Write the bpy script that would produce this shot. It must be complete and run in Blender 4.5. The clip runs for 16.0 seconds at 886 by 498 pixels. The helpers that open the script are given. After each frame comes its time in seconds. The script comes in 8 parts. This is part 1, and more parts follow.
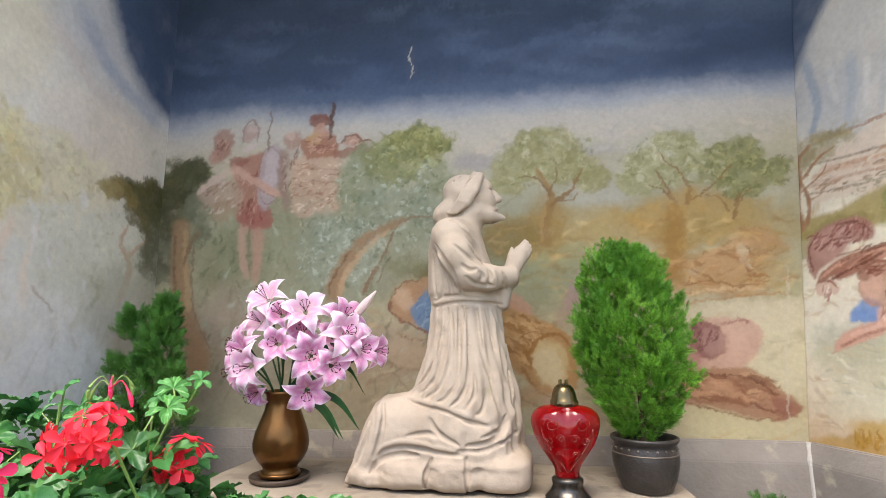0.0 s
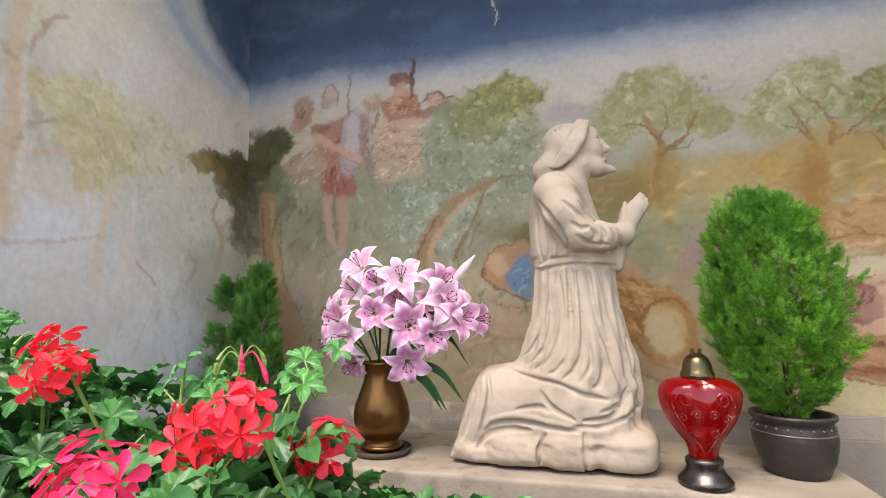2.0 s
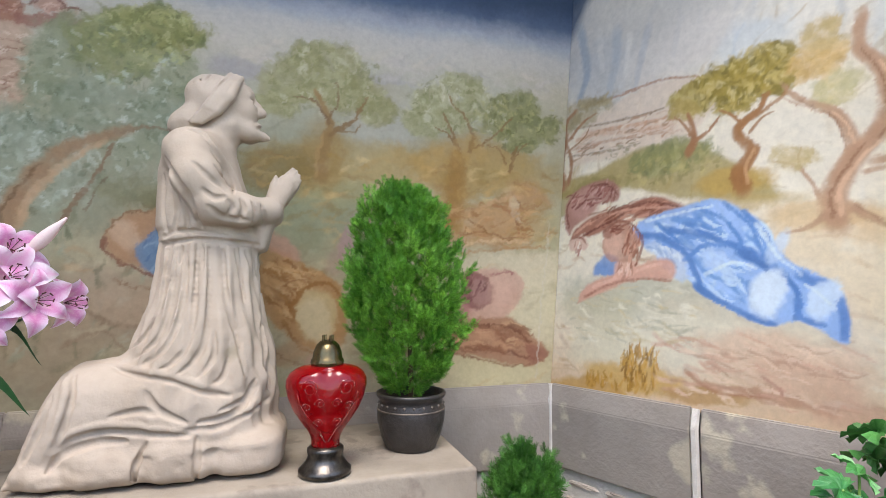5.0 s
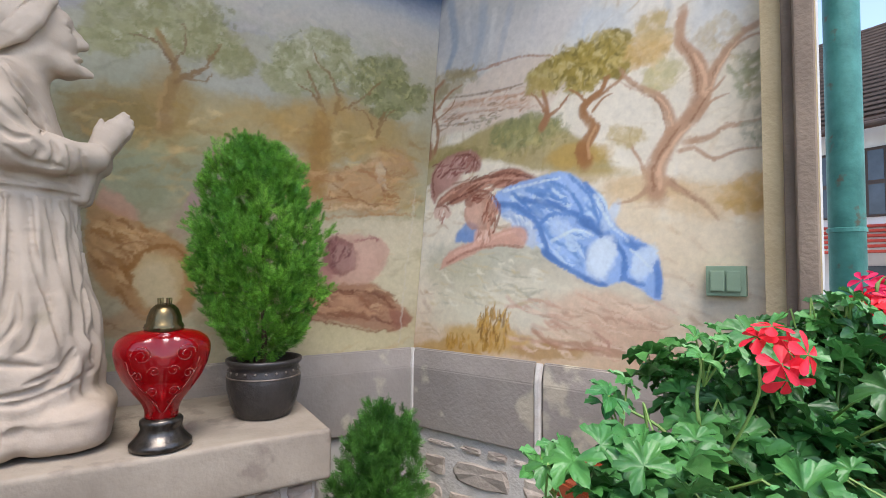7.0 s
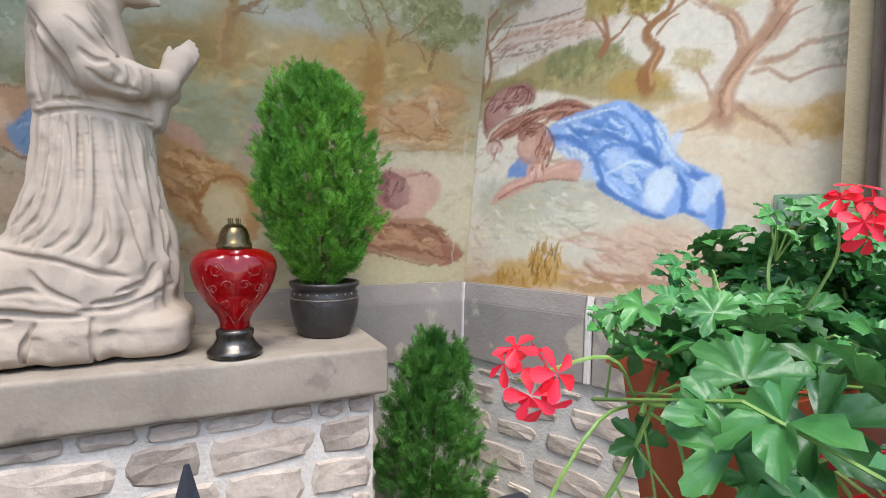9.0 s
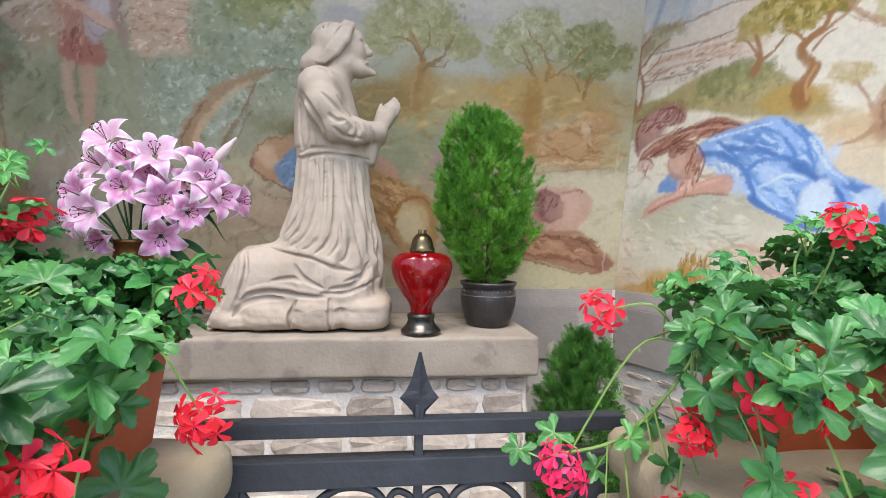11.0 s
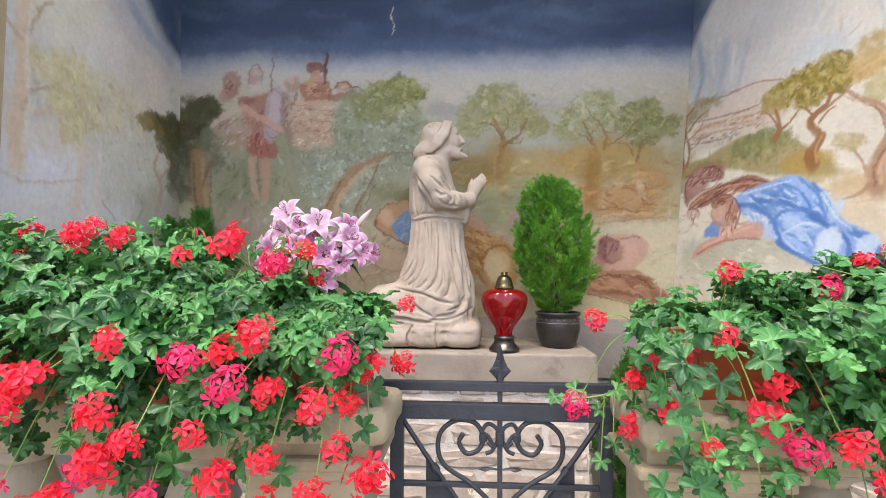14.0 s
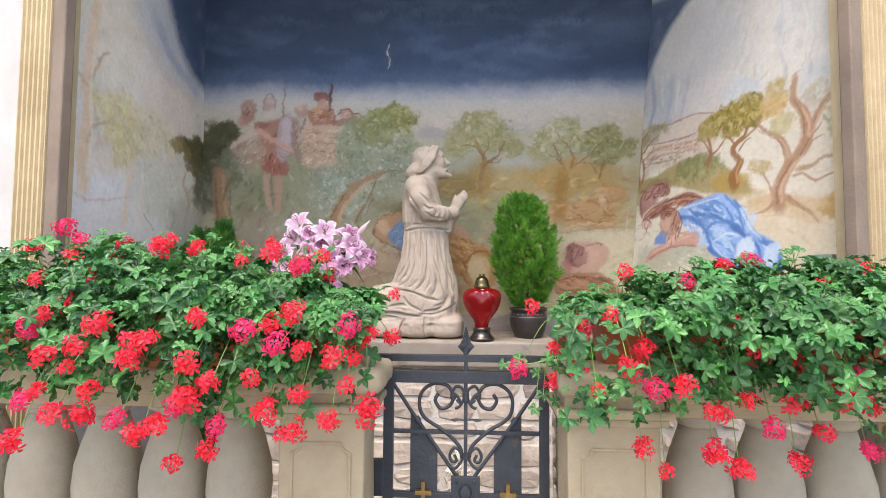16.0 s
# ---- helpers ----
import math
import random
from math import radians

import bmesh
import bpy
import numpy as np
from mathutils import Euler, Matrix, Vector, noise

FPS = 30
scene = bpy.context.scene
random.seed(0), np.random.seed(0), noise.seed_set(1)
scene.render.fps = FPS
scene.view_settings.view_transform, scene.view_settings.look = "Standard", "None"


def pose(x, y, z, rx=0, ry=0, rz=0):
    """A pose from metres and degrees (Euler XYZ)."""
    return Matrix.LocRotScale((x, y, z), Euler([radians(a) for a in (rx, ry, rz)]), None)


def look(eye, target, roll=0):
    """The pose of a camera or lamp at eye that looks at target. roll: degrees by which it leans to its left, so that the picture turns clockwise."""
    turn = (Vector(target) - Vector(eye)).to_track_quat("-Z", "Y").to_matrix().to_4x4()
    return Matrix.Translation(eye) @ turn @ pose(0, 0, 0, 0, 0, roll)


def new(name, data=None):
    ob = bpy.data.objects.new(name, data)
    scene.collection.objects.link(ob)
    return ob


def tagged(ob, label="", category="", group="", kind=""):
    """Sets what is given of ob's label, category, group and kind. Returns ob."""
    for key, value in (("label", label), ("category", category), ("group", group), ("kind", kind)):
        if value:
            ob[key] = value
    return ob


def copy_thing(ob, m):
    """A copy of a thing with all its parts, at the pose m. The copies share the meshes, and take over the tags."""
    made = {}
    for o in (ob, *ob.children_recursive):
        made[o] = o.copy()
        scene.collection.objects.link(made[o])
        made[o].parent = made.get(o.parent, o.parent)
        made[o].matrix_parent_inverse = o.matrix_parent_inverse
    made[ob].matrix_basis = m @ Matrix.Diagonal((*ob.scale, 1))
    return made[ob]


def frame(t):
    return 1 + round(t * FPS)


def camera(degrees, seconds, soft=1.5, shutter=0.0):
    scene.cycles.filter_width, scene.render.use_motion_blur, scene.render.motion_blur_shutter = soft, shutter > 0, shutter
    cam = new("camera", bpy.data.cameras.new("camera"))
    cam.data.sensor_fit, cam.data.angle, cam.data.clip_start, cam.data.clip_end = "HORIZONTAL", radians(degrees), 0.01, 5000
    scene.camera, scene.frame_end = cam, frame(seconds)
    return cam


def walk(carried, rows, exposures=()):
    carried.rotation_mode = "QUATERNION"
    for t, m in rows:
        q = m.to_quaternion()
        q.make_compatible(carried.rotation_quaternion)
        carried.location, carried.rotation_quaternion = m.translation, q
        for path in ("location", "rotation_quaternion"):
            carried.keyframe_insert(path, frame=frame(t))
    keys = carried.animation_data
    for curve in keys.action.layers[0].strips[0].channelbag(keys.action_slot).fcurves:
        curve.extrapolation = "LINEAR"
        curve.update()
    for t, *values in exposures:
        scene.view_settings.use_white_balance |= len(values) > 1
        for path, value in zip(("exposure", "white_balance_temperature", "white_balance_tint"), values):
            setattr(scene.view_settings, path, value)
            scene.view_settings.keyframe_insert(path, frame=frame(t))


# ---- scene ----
cam = camera(83.0, 16.0, soft=0.9)
PATH = [
    (0, (0.242, -0.012, 1.635), (-0.036, 1.936, 1.997), -0.1),
    (0.5, (0.248, 0.006, 1.624), (-0.1, 1.951, 1.932), -0.5),
    (1, (0.208, 0.042, 1.621), (-0.259, 1.967, 1.899), -1.0),
    (1.5, (0.143, 0.079, 1.627), (-0.414, 1.983, 1.887), -1.2),
    (2, (0.101, 0.107, 1.625), (-0.436, 2.017, 1.877), -0.9),
    (2.5, (0.087, 0.138, 1.627), (-0.343, 2.076, 1.878), -0.4),
    (3, (0.119, 0.165, 1.629), (-0.174, 2.128, 1.868), -0.1),
    (3.5, (0.175, 0.216, 1.632), (0.048, 2.199, 1.854), 0.1),
    (4, (0.22, 0.248, 1.624), (0.302, 2.235, 1.837), 0.3),
    (4.5, (0.253, 0.255, 1.627), (0.571, 2.22, 1.826), 0.2),
    (5, (0.287, 0.263, 1.63), (0.865, 2.17, 1.803), 0.2),
    (7.5, (0.351, 0.244, 1.573), (1.375, 1.961, 1.635), 0.4),
    (8, (0.348, 0.244, 1.558), (1.327, 1.988, 1.565), 0.6),
    (8.5, (0.345, 0.244, 1.533), (1.283, 2.009, 1.481), 0.7),
    (9, (0.322, 0.242, 1.51), (1.174, 2.048, 1.409), 0.8),
    (9.5, (0.28, 0.2, 1.496), (1.001, 2.062, 1.369), 0.7),
    (10, (0.239, 0.124, 1.49), (0.812, 2.037, 1.381), 0.7),
    (12.5, (0.273, -0.346, 1.516), (0.173, 1.652, 1.545), 1.1),
    (13, (0.261, -0.43, 1.518), (0.145, 1.566, 1.574), 0.8),
    (13.5, (0.233, -0.529, 1.514), (0.127, 1.467, 1.58), 0.6),
    (14, (0.229, -0.643, 1.516), (0.122, 1.352, 1.606), 0.4),
    (14.5, (0.263, -0.749, 1.516), (0.14, 1.245, 1.613), 0.5),
    (15, (0.311, -0.874, 1.506), (0.153, 1.118, 1.591), 0.6),
    (15.5, (0.332, -0.981, 1.505), (0.176, 1.011, 1.6), 0.6),
    (16, (0.315, -1.067, 1.505), (0.212, 0.928, 1.611), 0.4),
]
walk(cam, [(t, look(eye, target, roll)) for t, eye, target, roll in PATH], ((0.0, 1.74, 7350, 14), (2.5, 1.68, 7600, 15), (5.0, 1.6, 6750, 13), (7.5, 1.4, 6650, 15), (9.0, 1.57, 6500, 12), (10.0, 1.57, 6450, 11), (12.5, 1.58, 7100, 16), (16.0, 1.6, 7100, 17)))

# ---- light ----
world = bpy.data.worlds.new("sky")
world.use_nodes = True
scene.world = world
_n, _l = world.node_tree.nodes, world.node_tree.links
_n.clear()
_sky = _n.new("ShaderNodeTexSky")
_sky.sky_type, _sky.sun_disc = "NISHITA", False
_sky.sun_elevation, _sky.sun_rotation = radians(65), radians(190)
_sky.air_density, _sky.dust_density = 1.0, 1.5
_bg = _n.new("ShaderNodeBackground")
_bg.inputs["Strength"].default_value = 0.15
_wo = _n.new("ShaderNodeOutputWorld")
_l.new(_sky.outputs[0], _bg.inputs[0])
_l.new(_bg.outputs[0], _wo.inputs[0])
_sun = bpy.data.lights.new("sun", "SUN")
_sun.energy, _sun.angle, _sun.color = 1.1, radians(30), (1.0, 0.98, 0.95)
sun = new("sun", _sun)
sun.matrix_world = look((-0.8, -2.4, 7.0), (0, 0.4, 1.2))
scene.view_settings.exposure = 1.58
scene.view_settings.use_white_balance = True
scene.view_settings.white_balance_temperature, scene.view_settings.white_balance_tint = 6950, 13


# ---- materials ----
def srgb(h):
    c = [int(h[i:i + 2], 16) / 255 for i in (0, 2, 4)]
    return tuple(v / 12.92 if v <= 0.04045 else ((v + 0.055) / 1.055) ** 2.4 for v in c)


def material(name, base, second=None, scale=8.0, rough=0.8, metal=0.0, bump=0.2, bump_scale=60.0, vary=0.0,
             spots=None, spot_scale=5.0, spot_at=0.62, island=False, spec=0.5, coat=0.0, thin=0.0, at_rest=False):
    """Two tones mixed by noise, an optional layer of stains, and fine relief."""
    m = bpy.data.materials.new(name)
    m.use_nodes = True
    n, l = m.node_tree.nodes, m.node_tree.links
    b = n["Principled BSDF"]
    b.inputs["Roughness"].default_value, b.inputs["Metallic"].default_value = rough, metal
    b.inputs["Specular IOR Level"].default_value = spec
    b.inputs["Coat Weight"].default_value = coat
    co = n.new("ShaderNodeTexCoord")
    where = n.new("ShaderNodeNewGeometry").outputs["Position"] if at_rest else co.outputs["Object"]
    t1 = n.new("ShaderNodeTexNoise")
    t1.inputs["Scale"].default_value, t1.inputs["Detail"].default_value, t1.inputs["Roughness"].default_value = scale, 8, 0.65
    l.new(where, t1.inputs["Vector"])
    ramp = n.new("ShaderNodeValToRGB")
    ramp.color_ramp.elements[0].position, ramp.color_ramp.elements[1].position = 0.33, 0.67
    ramp.color_ramp.elements[0].color = (*base, 1)
    ramp.color_ramp.elements[1].color = (*(second or tuple(v * 0.75 for v in base)), 1)
    l.new(t1.outputs["Fac"], ramp.inputs[0])
    col = ramp.outputs[0]
    if spots:
        t2 = n.new("ShaderNodeTexNoise")
        t2.inputs["Scale"].default_value, t2.inputs["Detail"].default_value = spot_scale, 6
        l.new(where, t2.inputs["Vector"])
        mr = n.new("ShaderNodeMapRange")
        mr.inputs[1].default_value, mr.inputs[2].default_value = spot_at, spot_at + 0.06
        l.new(t2.outputs["Fac"], mr.inputs[0])
        mx = n.new("ShaderNodeMix")
        mx.data_type = "RGBA"
        mx.inputs[7].default_value = (*spots, 1)
        l.new(mr.outputs[0], mx.inputs[0])
        l.new(col, mx.inputs[6])
        col = mx.outputs[2]
    if vary:
        if island:
            src = n.new("ShaderNodeNewGeometry").outputs["Random Per Island"]
        else:
            src = n.new("ShaderNodeObjectInfo").outputs["Random"]
        hv = n.new("ShaderNodeHueSaturation")
        mr2 = n.new("ShaderNodeMapRange")
        mr2.inputs[3].default_value, mr2.inputs[4].default_value = 1 - vary, 1 + vary
        l.new(src, mr2.inputs[0])
        l.new(mr2.outputs[0], hv.inputs["Value"])
        l.new(col, hv.inputs["Color"])
        col = hv.outputs[0]
    l.new(col, b.inputs["Base Color"])
    if thin:
        tr = n.new("ShaderNodeBsdfTranslucent")
        l.new(col, tr.inputs["Color"])
        ms = n.new("ShaderNodeMixShader")
        ms.inputs[0].default_value = thin
        l.new(b.outputs[0], ms.inputs[1])
        l.new(tr.outputs[0], ms.inputs[2])
        l.new(ms.outputs[0], n["Material Output"].inputs["Surface"])
    if bump:
        t3 = n.new("ShaderNodeTexNoise")
        t3.inputs["Scale"].default_value, t3.inputs["Detail"].default_value = bump_scale, 6
        l.new(where, t3.inputs["Vector"])
        bp = n.new("ShaderNodeBump")
        bp.inputs["Strength"].default_value, bp.inputs["Distance"].default_value = bump, 0.01
        l.new(t3.outputs["Fac"], bp.inputs["Height"])
        l.new(bp.outputs[0], b.inputs["Normal"])
    return m


M = {
    "statue": material("carved_sandstone", srgb("b9aa98"), srgb("aa9a87"), 5, 0.85, bump=0.13, bump_scale=140, spots=srgb("a3957f"), spot_scale=7, spot_at=0.66),
    "ledge": material("ledge_sandstone", srgb("a59a89"), srgb("8e8374"), 5, 0.9, bump=0.22, bump_scale=80, spots=srgb("887d70"), spot_scale=9, spot_at=0.57),
    "stone": material("rubble_stone", srgb("cfc3b3"), srgb("a4978a"), 9, 0.9, bump=0.5, bump_scale=45, vary=0.25, at_rest=True),
    "mortar": material("lime_mortar", srgb("dcd7ce"), srgb("cbc5ba"), 20, 0.95, bump=0.4, bump_scale=80),
    "dado": material("grey_render", srgb("a59c92"), srgb("938a80"), 4, 0.9, bump=0.25, bump_scale=70, spots=srgb("bfb5a0"), spot_scale=6, spot_at=0.6),
    "pillar": material("beige_stone", srgb("b3a385"), srgb("a09072"), 5, 0.9, bump=0.3, bump_scale=110, spots=srgb("9a8d76"), spot_scale=6, spot_at=0.63),
    "baluster": material("baluster_stone", srgb("b0a48e"), srgb("9d927e"), 6, 0.9, bump=0.25, bump_scale=110),
    "column": material("column_stone", srgb("cdb992"), srgb("b9a47e"), 4, 0.85, bump=0.3, bump_scale=80),
    "column_inner": material("brown_column_edge", srgb("8f7d6b"), srgb("7a6a5b"), 5, 0.85, bump=0.3, bump_scale=80),
    "plaster": material("grey_plaster", srgb("c9c6be"), srgb("bcb8b0"), 5, 0.9),
    "floor": material("stone_floor", srgb("8f887c"), srgb("7c766b"), 5, 0.9, bump=0.4, bump_scale=40),
    "ground": material("gravel_ground", srgb("a3a098"), srgb("8d8a84"), 3, 0.95, bump=0.6, bump_scale=30),
    "iron": material("painted_wrought_iron", srgb("3d4147"), srgb("33373c"), 20, 0.5, metal=0.3, bump=0.2, bump_scale=90, spots=srgb("4c4a48"), spot_scale=18, spot_at=0.66),
    "brass": material("old_brass", srgb("a88a55"), srgb("8d7140"), 25, 0.4, metal=0.9, bump=0.1),
    "vase": material("bronze_vase", srgb("7c5730"), srgb("624324"), 7, 0.3, metal=0.85, bump=0.08, bump_scale=60),
    "saucer": material("dark_saucer", srgb("5a4a3d"), srgb("463a30"), 9, 0.6),
    "pot": material("dark_glazed_pot", srgb("46423f"), srgb("35322f"), 22, 0.38, metal=0.25, bump=0.25, bump_scale=70),
    "pot_studs": material("worn_pewter", srgb("8b7f72"), srgb("5f574f"), 30, 0.4, metal=0.5, bump=0.1),
    "pewter": material("dark_pewter", srgb("6a655e"), srgb("3f3b37"), 30, 0.3, metal=0.9, bump=0.2, bump_scale=40),
    "gold": material("lantern_brass_cap", srgb("7d7050"), srgb("584d36"), 20, 0.26, metal=0.95, bump=0.05),
    "terracotta": material("terracotta_plastic", srgb("b5572f"), srgb("9f4824"), 6, 0.55, bump=0.1),
    "soil": material("potting_soil", srgb("3a2c22"), srgb("241a14"), 40, 1.0, bump=0.8, bump_scale=90),
    "cypress": material("lemon_cypress_green", srgb("7db63e"), srgb("3b7c20"), 9, 0.6, bump=0, vary=0.6, island=True, thin=0.2),
    "cypress_dark": material("dark_cypress_green", srgb("5a9438"), srgb("2e6422"), 9, 0.6, bump=0, vary=0.45, island=True),
    "bark": material("thin_bark", srgb("5a4632"), srgb("3f3022"), 30, 0.9),
    "leaf": material("geranium_leaf", srgb("58924a"), srgb("2b6734"), 12, 0.36, bump=0.15, bump_scale=120, vary=0.5, island=True, thin=0.18),
    "stem": material("green_stem", srgb("83a253"), srgb("678a43"), 20, 0.5, bump=0),
    "petal_red": material("red_petal", srgb("fb343a"), srgb("f22c4c"), 25, 0.5, bump=0, vary=0.12, island=True, thin=0.3),
    "petal_pink": material("crimson_petal", srgb("f83a70"), srgb("ec2c64"), 25, 0.5, bump=0, vary=0.12, island=True, thin=0.3),
    "lily_leaf": material("lily_leaf", srgb("2e5a30"), srgb("1d3f22"), 12, 0.4, bump=0.1, vary=0.3, island=True),
    "anther": material("dark_anther", srgb("5a2a22"), srgb("401c18"), 30, 0.8, bump=0),
    "white_petal": material("white_petal", srgb("ece8e0"), srgb("d8d4c4"), 20, 0.6, bump=0),
    "teal": material("teal_painted_pipe", srgb("4d9488"), srgb("2f6f66"), 9, 0.5, bump=0.2, spots=srgb("5d5a4a"), spot_scale=14, spot_at=0.64),
    "switch": material("green_plastic_box", srgb("8da487"), srgb("7f967a"), 10, 0.5, bump=0.05),
    "house": material("white_render", srgb("e6e4de"), srgb("d8d5cd"), 1, 0.9, bump=0.1),
    "roof_dark": material("brown_roof_tiles", srgb("6b5a50"), srgb("57493f"), 3, 0.8),
    "roof_red": material("red_roof_tiles", srgb("b8442f"), srgb("9d3826"), 3, 0.7),
    "window": material("dark_window", srgb("4a5560"), srgb("39434d"), 2, 0.15, bump=0),
    "frame": material("dark_window_frame", srgb("4a3a2e"), srgb("3a2d24"), 5, 0.6),
}
_red = bpy.data.materials.new("red_glass")
_red.use_nodes = True
_b = _red.node_tree.nodes["Principled BSDF"]
_b.inputs["Base Color"].default_value = (0.40, 0.002, 0.005, 1)
_b.inputs["Roughness"].default_value = 0.08
_b.inputs["Transmission Weight"].default_value = 0.55
_b.inputs["IOR"].default_value = 1.5
M["red_glass"] = _red


# ---- mesh helpers ----
def obj(name, bm, mats, parent=None, smooth=False):
    me = bpy.data.meshes.new(name)
    bm.to_mesh(me)
    bm.free()
    for m in (mats if isinstance(mats, (list, tuple)) else [mats]):
        me.materials.append(M[m] if isinstance(m, str) else m)
    if smooth:
        me.shade_smooth()
    ob = new(name, me)
    if parent:
        ob.parent = parent
        ob.matrix_parent_inverse = parent.matrix_world.inverted()
    return ob


def part(name, bm, mat, parent, label="", smooth=False):
    ob = obj(name, bm, mat, parent, smooth)
    return tagged(ob, label) if label else ob


def empty(name, x=0, y=0, z=0):
    ob = new(name)
    ob.empty_display_size = 0.05
    ob.location = (x, y, z)
    bpy.context.view_layer.update()
    return ob


def box(bm, x0, x1, y0, y1, z0, z1, bevel=0.0, seg=2):
    r = bmesh.ops.create_cube(bm, size=1.0, matrix=Matrix.Translation(((x0 + x1) / 2, (y0 + y1) / 2, (z0 + z1) / 2)) @ Matrix.Diagonal((abs(x1 - x0), abs(y1 - y0), abs(z1 - z0), 1)))
    if bevel:
        es = {e for v in r["verts"] for e in v.link_edges}
        bmesh.ops.bevel(bm, geom=list(es), offset=bevel, segments=seg, affect="EDGES", profile=0.6)
    return bm


def bbox(x0, x1, y0, y1, z0, z1, bevel=0.0, seg=2):
    return box(bmesh.new(), x0, x1, y0, y1, z0, z1, bevel, seg)


def lathe(profile, seg=40, at=(0, 0, 0), squash=1.0, bm=None):
    """A turned body from (radius, height) pairs."""
    bm = bm or bmesh.new()
    rings = []
    for r, z in profile:
        rings.append([bm.verts.new((at[0] + r * math.cos(2 * math.pi * i / seg), at[1] + squash * r * math.sin(2 * math.pi * i / seg), at[2] + z)) for i in range(seg)])
    for a, b in zip(rings, rings[1:]):
        for i in range(seg):
            bm.faces.new((a[i], a[(i + 1) % seg], b[(i + 1) % seg], b[i]))
    if profile[0][0] > 1e-4:
        bm.faces.new(rings[0][::-1])
    if profile[-1][0] > 1e-4:
        bm.faces.new(rings[-1])
    return bm


def spline(pts, n=8):
    """Catmull-Rom through the points."""
    p = [Vector(q) for q in pts]
    p = [2 * p[0] - p[1]] + p + [2 * p[-1] - p[-2]]
    out = []
    for i in range(1, len(p) - 2):
        for k in range(n):
            t = k / n
            a, b, c, d = p[i - 1], p[i], p[i + 1], p[i + 2]
            out.append(0.5 * ((2 * b) + (c - a) * t + (2 * a - 5 * b + 4 * c - d) * t * t + (3 * b - a - 3 * c + d) * t ** 3))
    out.append(p[-2])
    return out


def tube(pts, radius, seg=8, bm=None, flat=1.0):
    """A rod along the points; radius is a number or one for each point."""
    bm = bm or bmesh.new()
    pts = [Vector(p) for p in pts]
    rs = radius if isinstance(radius, (list, tuple)) else [radius] * len(pts)
    rings = []
    ref = Vector((0, 0, 1))
    for i, p in enumerate(pts):
        d = (pts[min(i + 1, len(pts) - 1)] - pts[max(i - 1, 0)]).normalized()
        if abs(d.dot(ref)) > 0.95:
            ref = Vector((0, 1, 0)) if abs(d.y) < 0.9 else Vector((1, 0, 0))
        s = d.cross(ref).normalized()
        u = s.cross(d)
        rings.append([bm.verts.new(p + rs[i] * (math.cos(2 * math.pi * k / seg) * s + flat * math.sin(2 * math.pi * k / seg) * u)) for k in range(seg)])
    for a, b in zip(rings, rings[1:]):
        for k in range(seg):
            bm.faces.new((a[k], a[(k + 1) % seg], b[(k + 1) % seg], b[k]))
    bm.faces.new(rings[0][::-1])
    bm.faces.new(rings[-1])
    return bm


def ellipsoid(bm, x, y, z, rx, ry, rz, turn=(0, 0, 0), sub=3):
    bmesh.ops.create_icosphere(bm, subdivisions=sub, radius=1, matrix=pose(x, y, z, *turn) @ Matrix.Diagonal((rx, ry, rz, 1)))


def mesh_of(name, verts, faces, mat, parent=None, smooth=False):
    """One mesh from numpy arrays of corners and equal-sized faces."""
    me = bpy.data.meshes.new(name)
    k = faces.shape[1]
    me.vertices.add(len(verts))
    me.vertices.foreach_set("co", np.ascontiguousarray(verts, dtype=np.float32).ravel())
    me.loops.add(faces.size)
    me.loops.foreach_set("vertex_index", np.ascontiguousarray(faces, dtype=np.int32).ravel())
    me.polygons.add(len(faces))
    me.polygons.foreach_set("loop_start", np.arange(0, faces.size, k, dtype=np.int32))
    me.update(calc_edges=True)
    me.validate()
    me.materials.append(M[mat] if isinstance(mat, str) else mat)
    if smooth:
        me.shade_smooth()
    ob = new(name, me)
    if parent:
        ob.parent = parent
        ob.matrix_parent_inverse = parent.matrix_world.inverted()
    return ob


def scatter(verts, faces, mats):
    """Copies of one small shape at many poses, as arrays for mesh_of."""
    v = np.c_[verts, np.ones(len(verts))]
    ms = np.array([np.array(m) for m in mats])
    vs = np.einsum("kij,nj->kni", ms, v)[:, :, :3].reshape(-1, 3)
    fs = (faces[None] + (np.arange(len(mats)) * len(verts))[:, None, None]).reshape(-1, faces.shape[1])
    return vs, fs


# ---- structure ----
Z_DADO, Z_TOP, Z_LEDGE = 1.26, 3.75, 1.16
BACK_Y = 2.13


def wall_back_at(u, z):
    """u is x along the back wall."""
    return u, np.full_like(u, BACK_Y) if isinstance(u, np.ndarray) else BACK_Y, z


R0, R1, R_LEAN = (1.315, 2.13), (1.83, 0.945), 0.085
L0, L1 = (-1.425, 2.13), (-1.40, 0.95)
R_LEN = math.hypot(R1[0] - R0[0], R1[1] - R0[1])
L_LEN = math.hypot(L1[0] - L0[0], L1[1] - L0[1])


def wall_right_at(u, z):
    """u runs from the back corner to the column."""
    k = u / R_LEN
    return R0[0] + (R1[0] - R0[0]) * k + (z - Z_DADO) * R_LEAN * (1 - k), R0[1] + (R1[1] - R0[1]) * k, z


def wall_left_at(u, z):
    k = u / L_LEN
    return L0[0] + (L1[0] - L0[0]) * k - (z - Z_DADO) * 0.02 * (1 - k), L0[1] + (L1[1] - L0[1]) * k, z


def slab(name, x0, x1, y0, y1, z0, z1, mat, label, category="", bevel=0.004):
    return tagged(obj(name, bbox(x0, x1, y0, y1, z0, z1, bevel), mat), label, category, kind="structure")


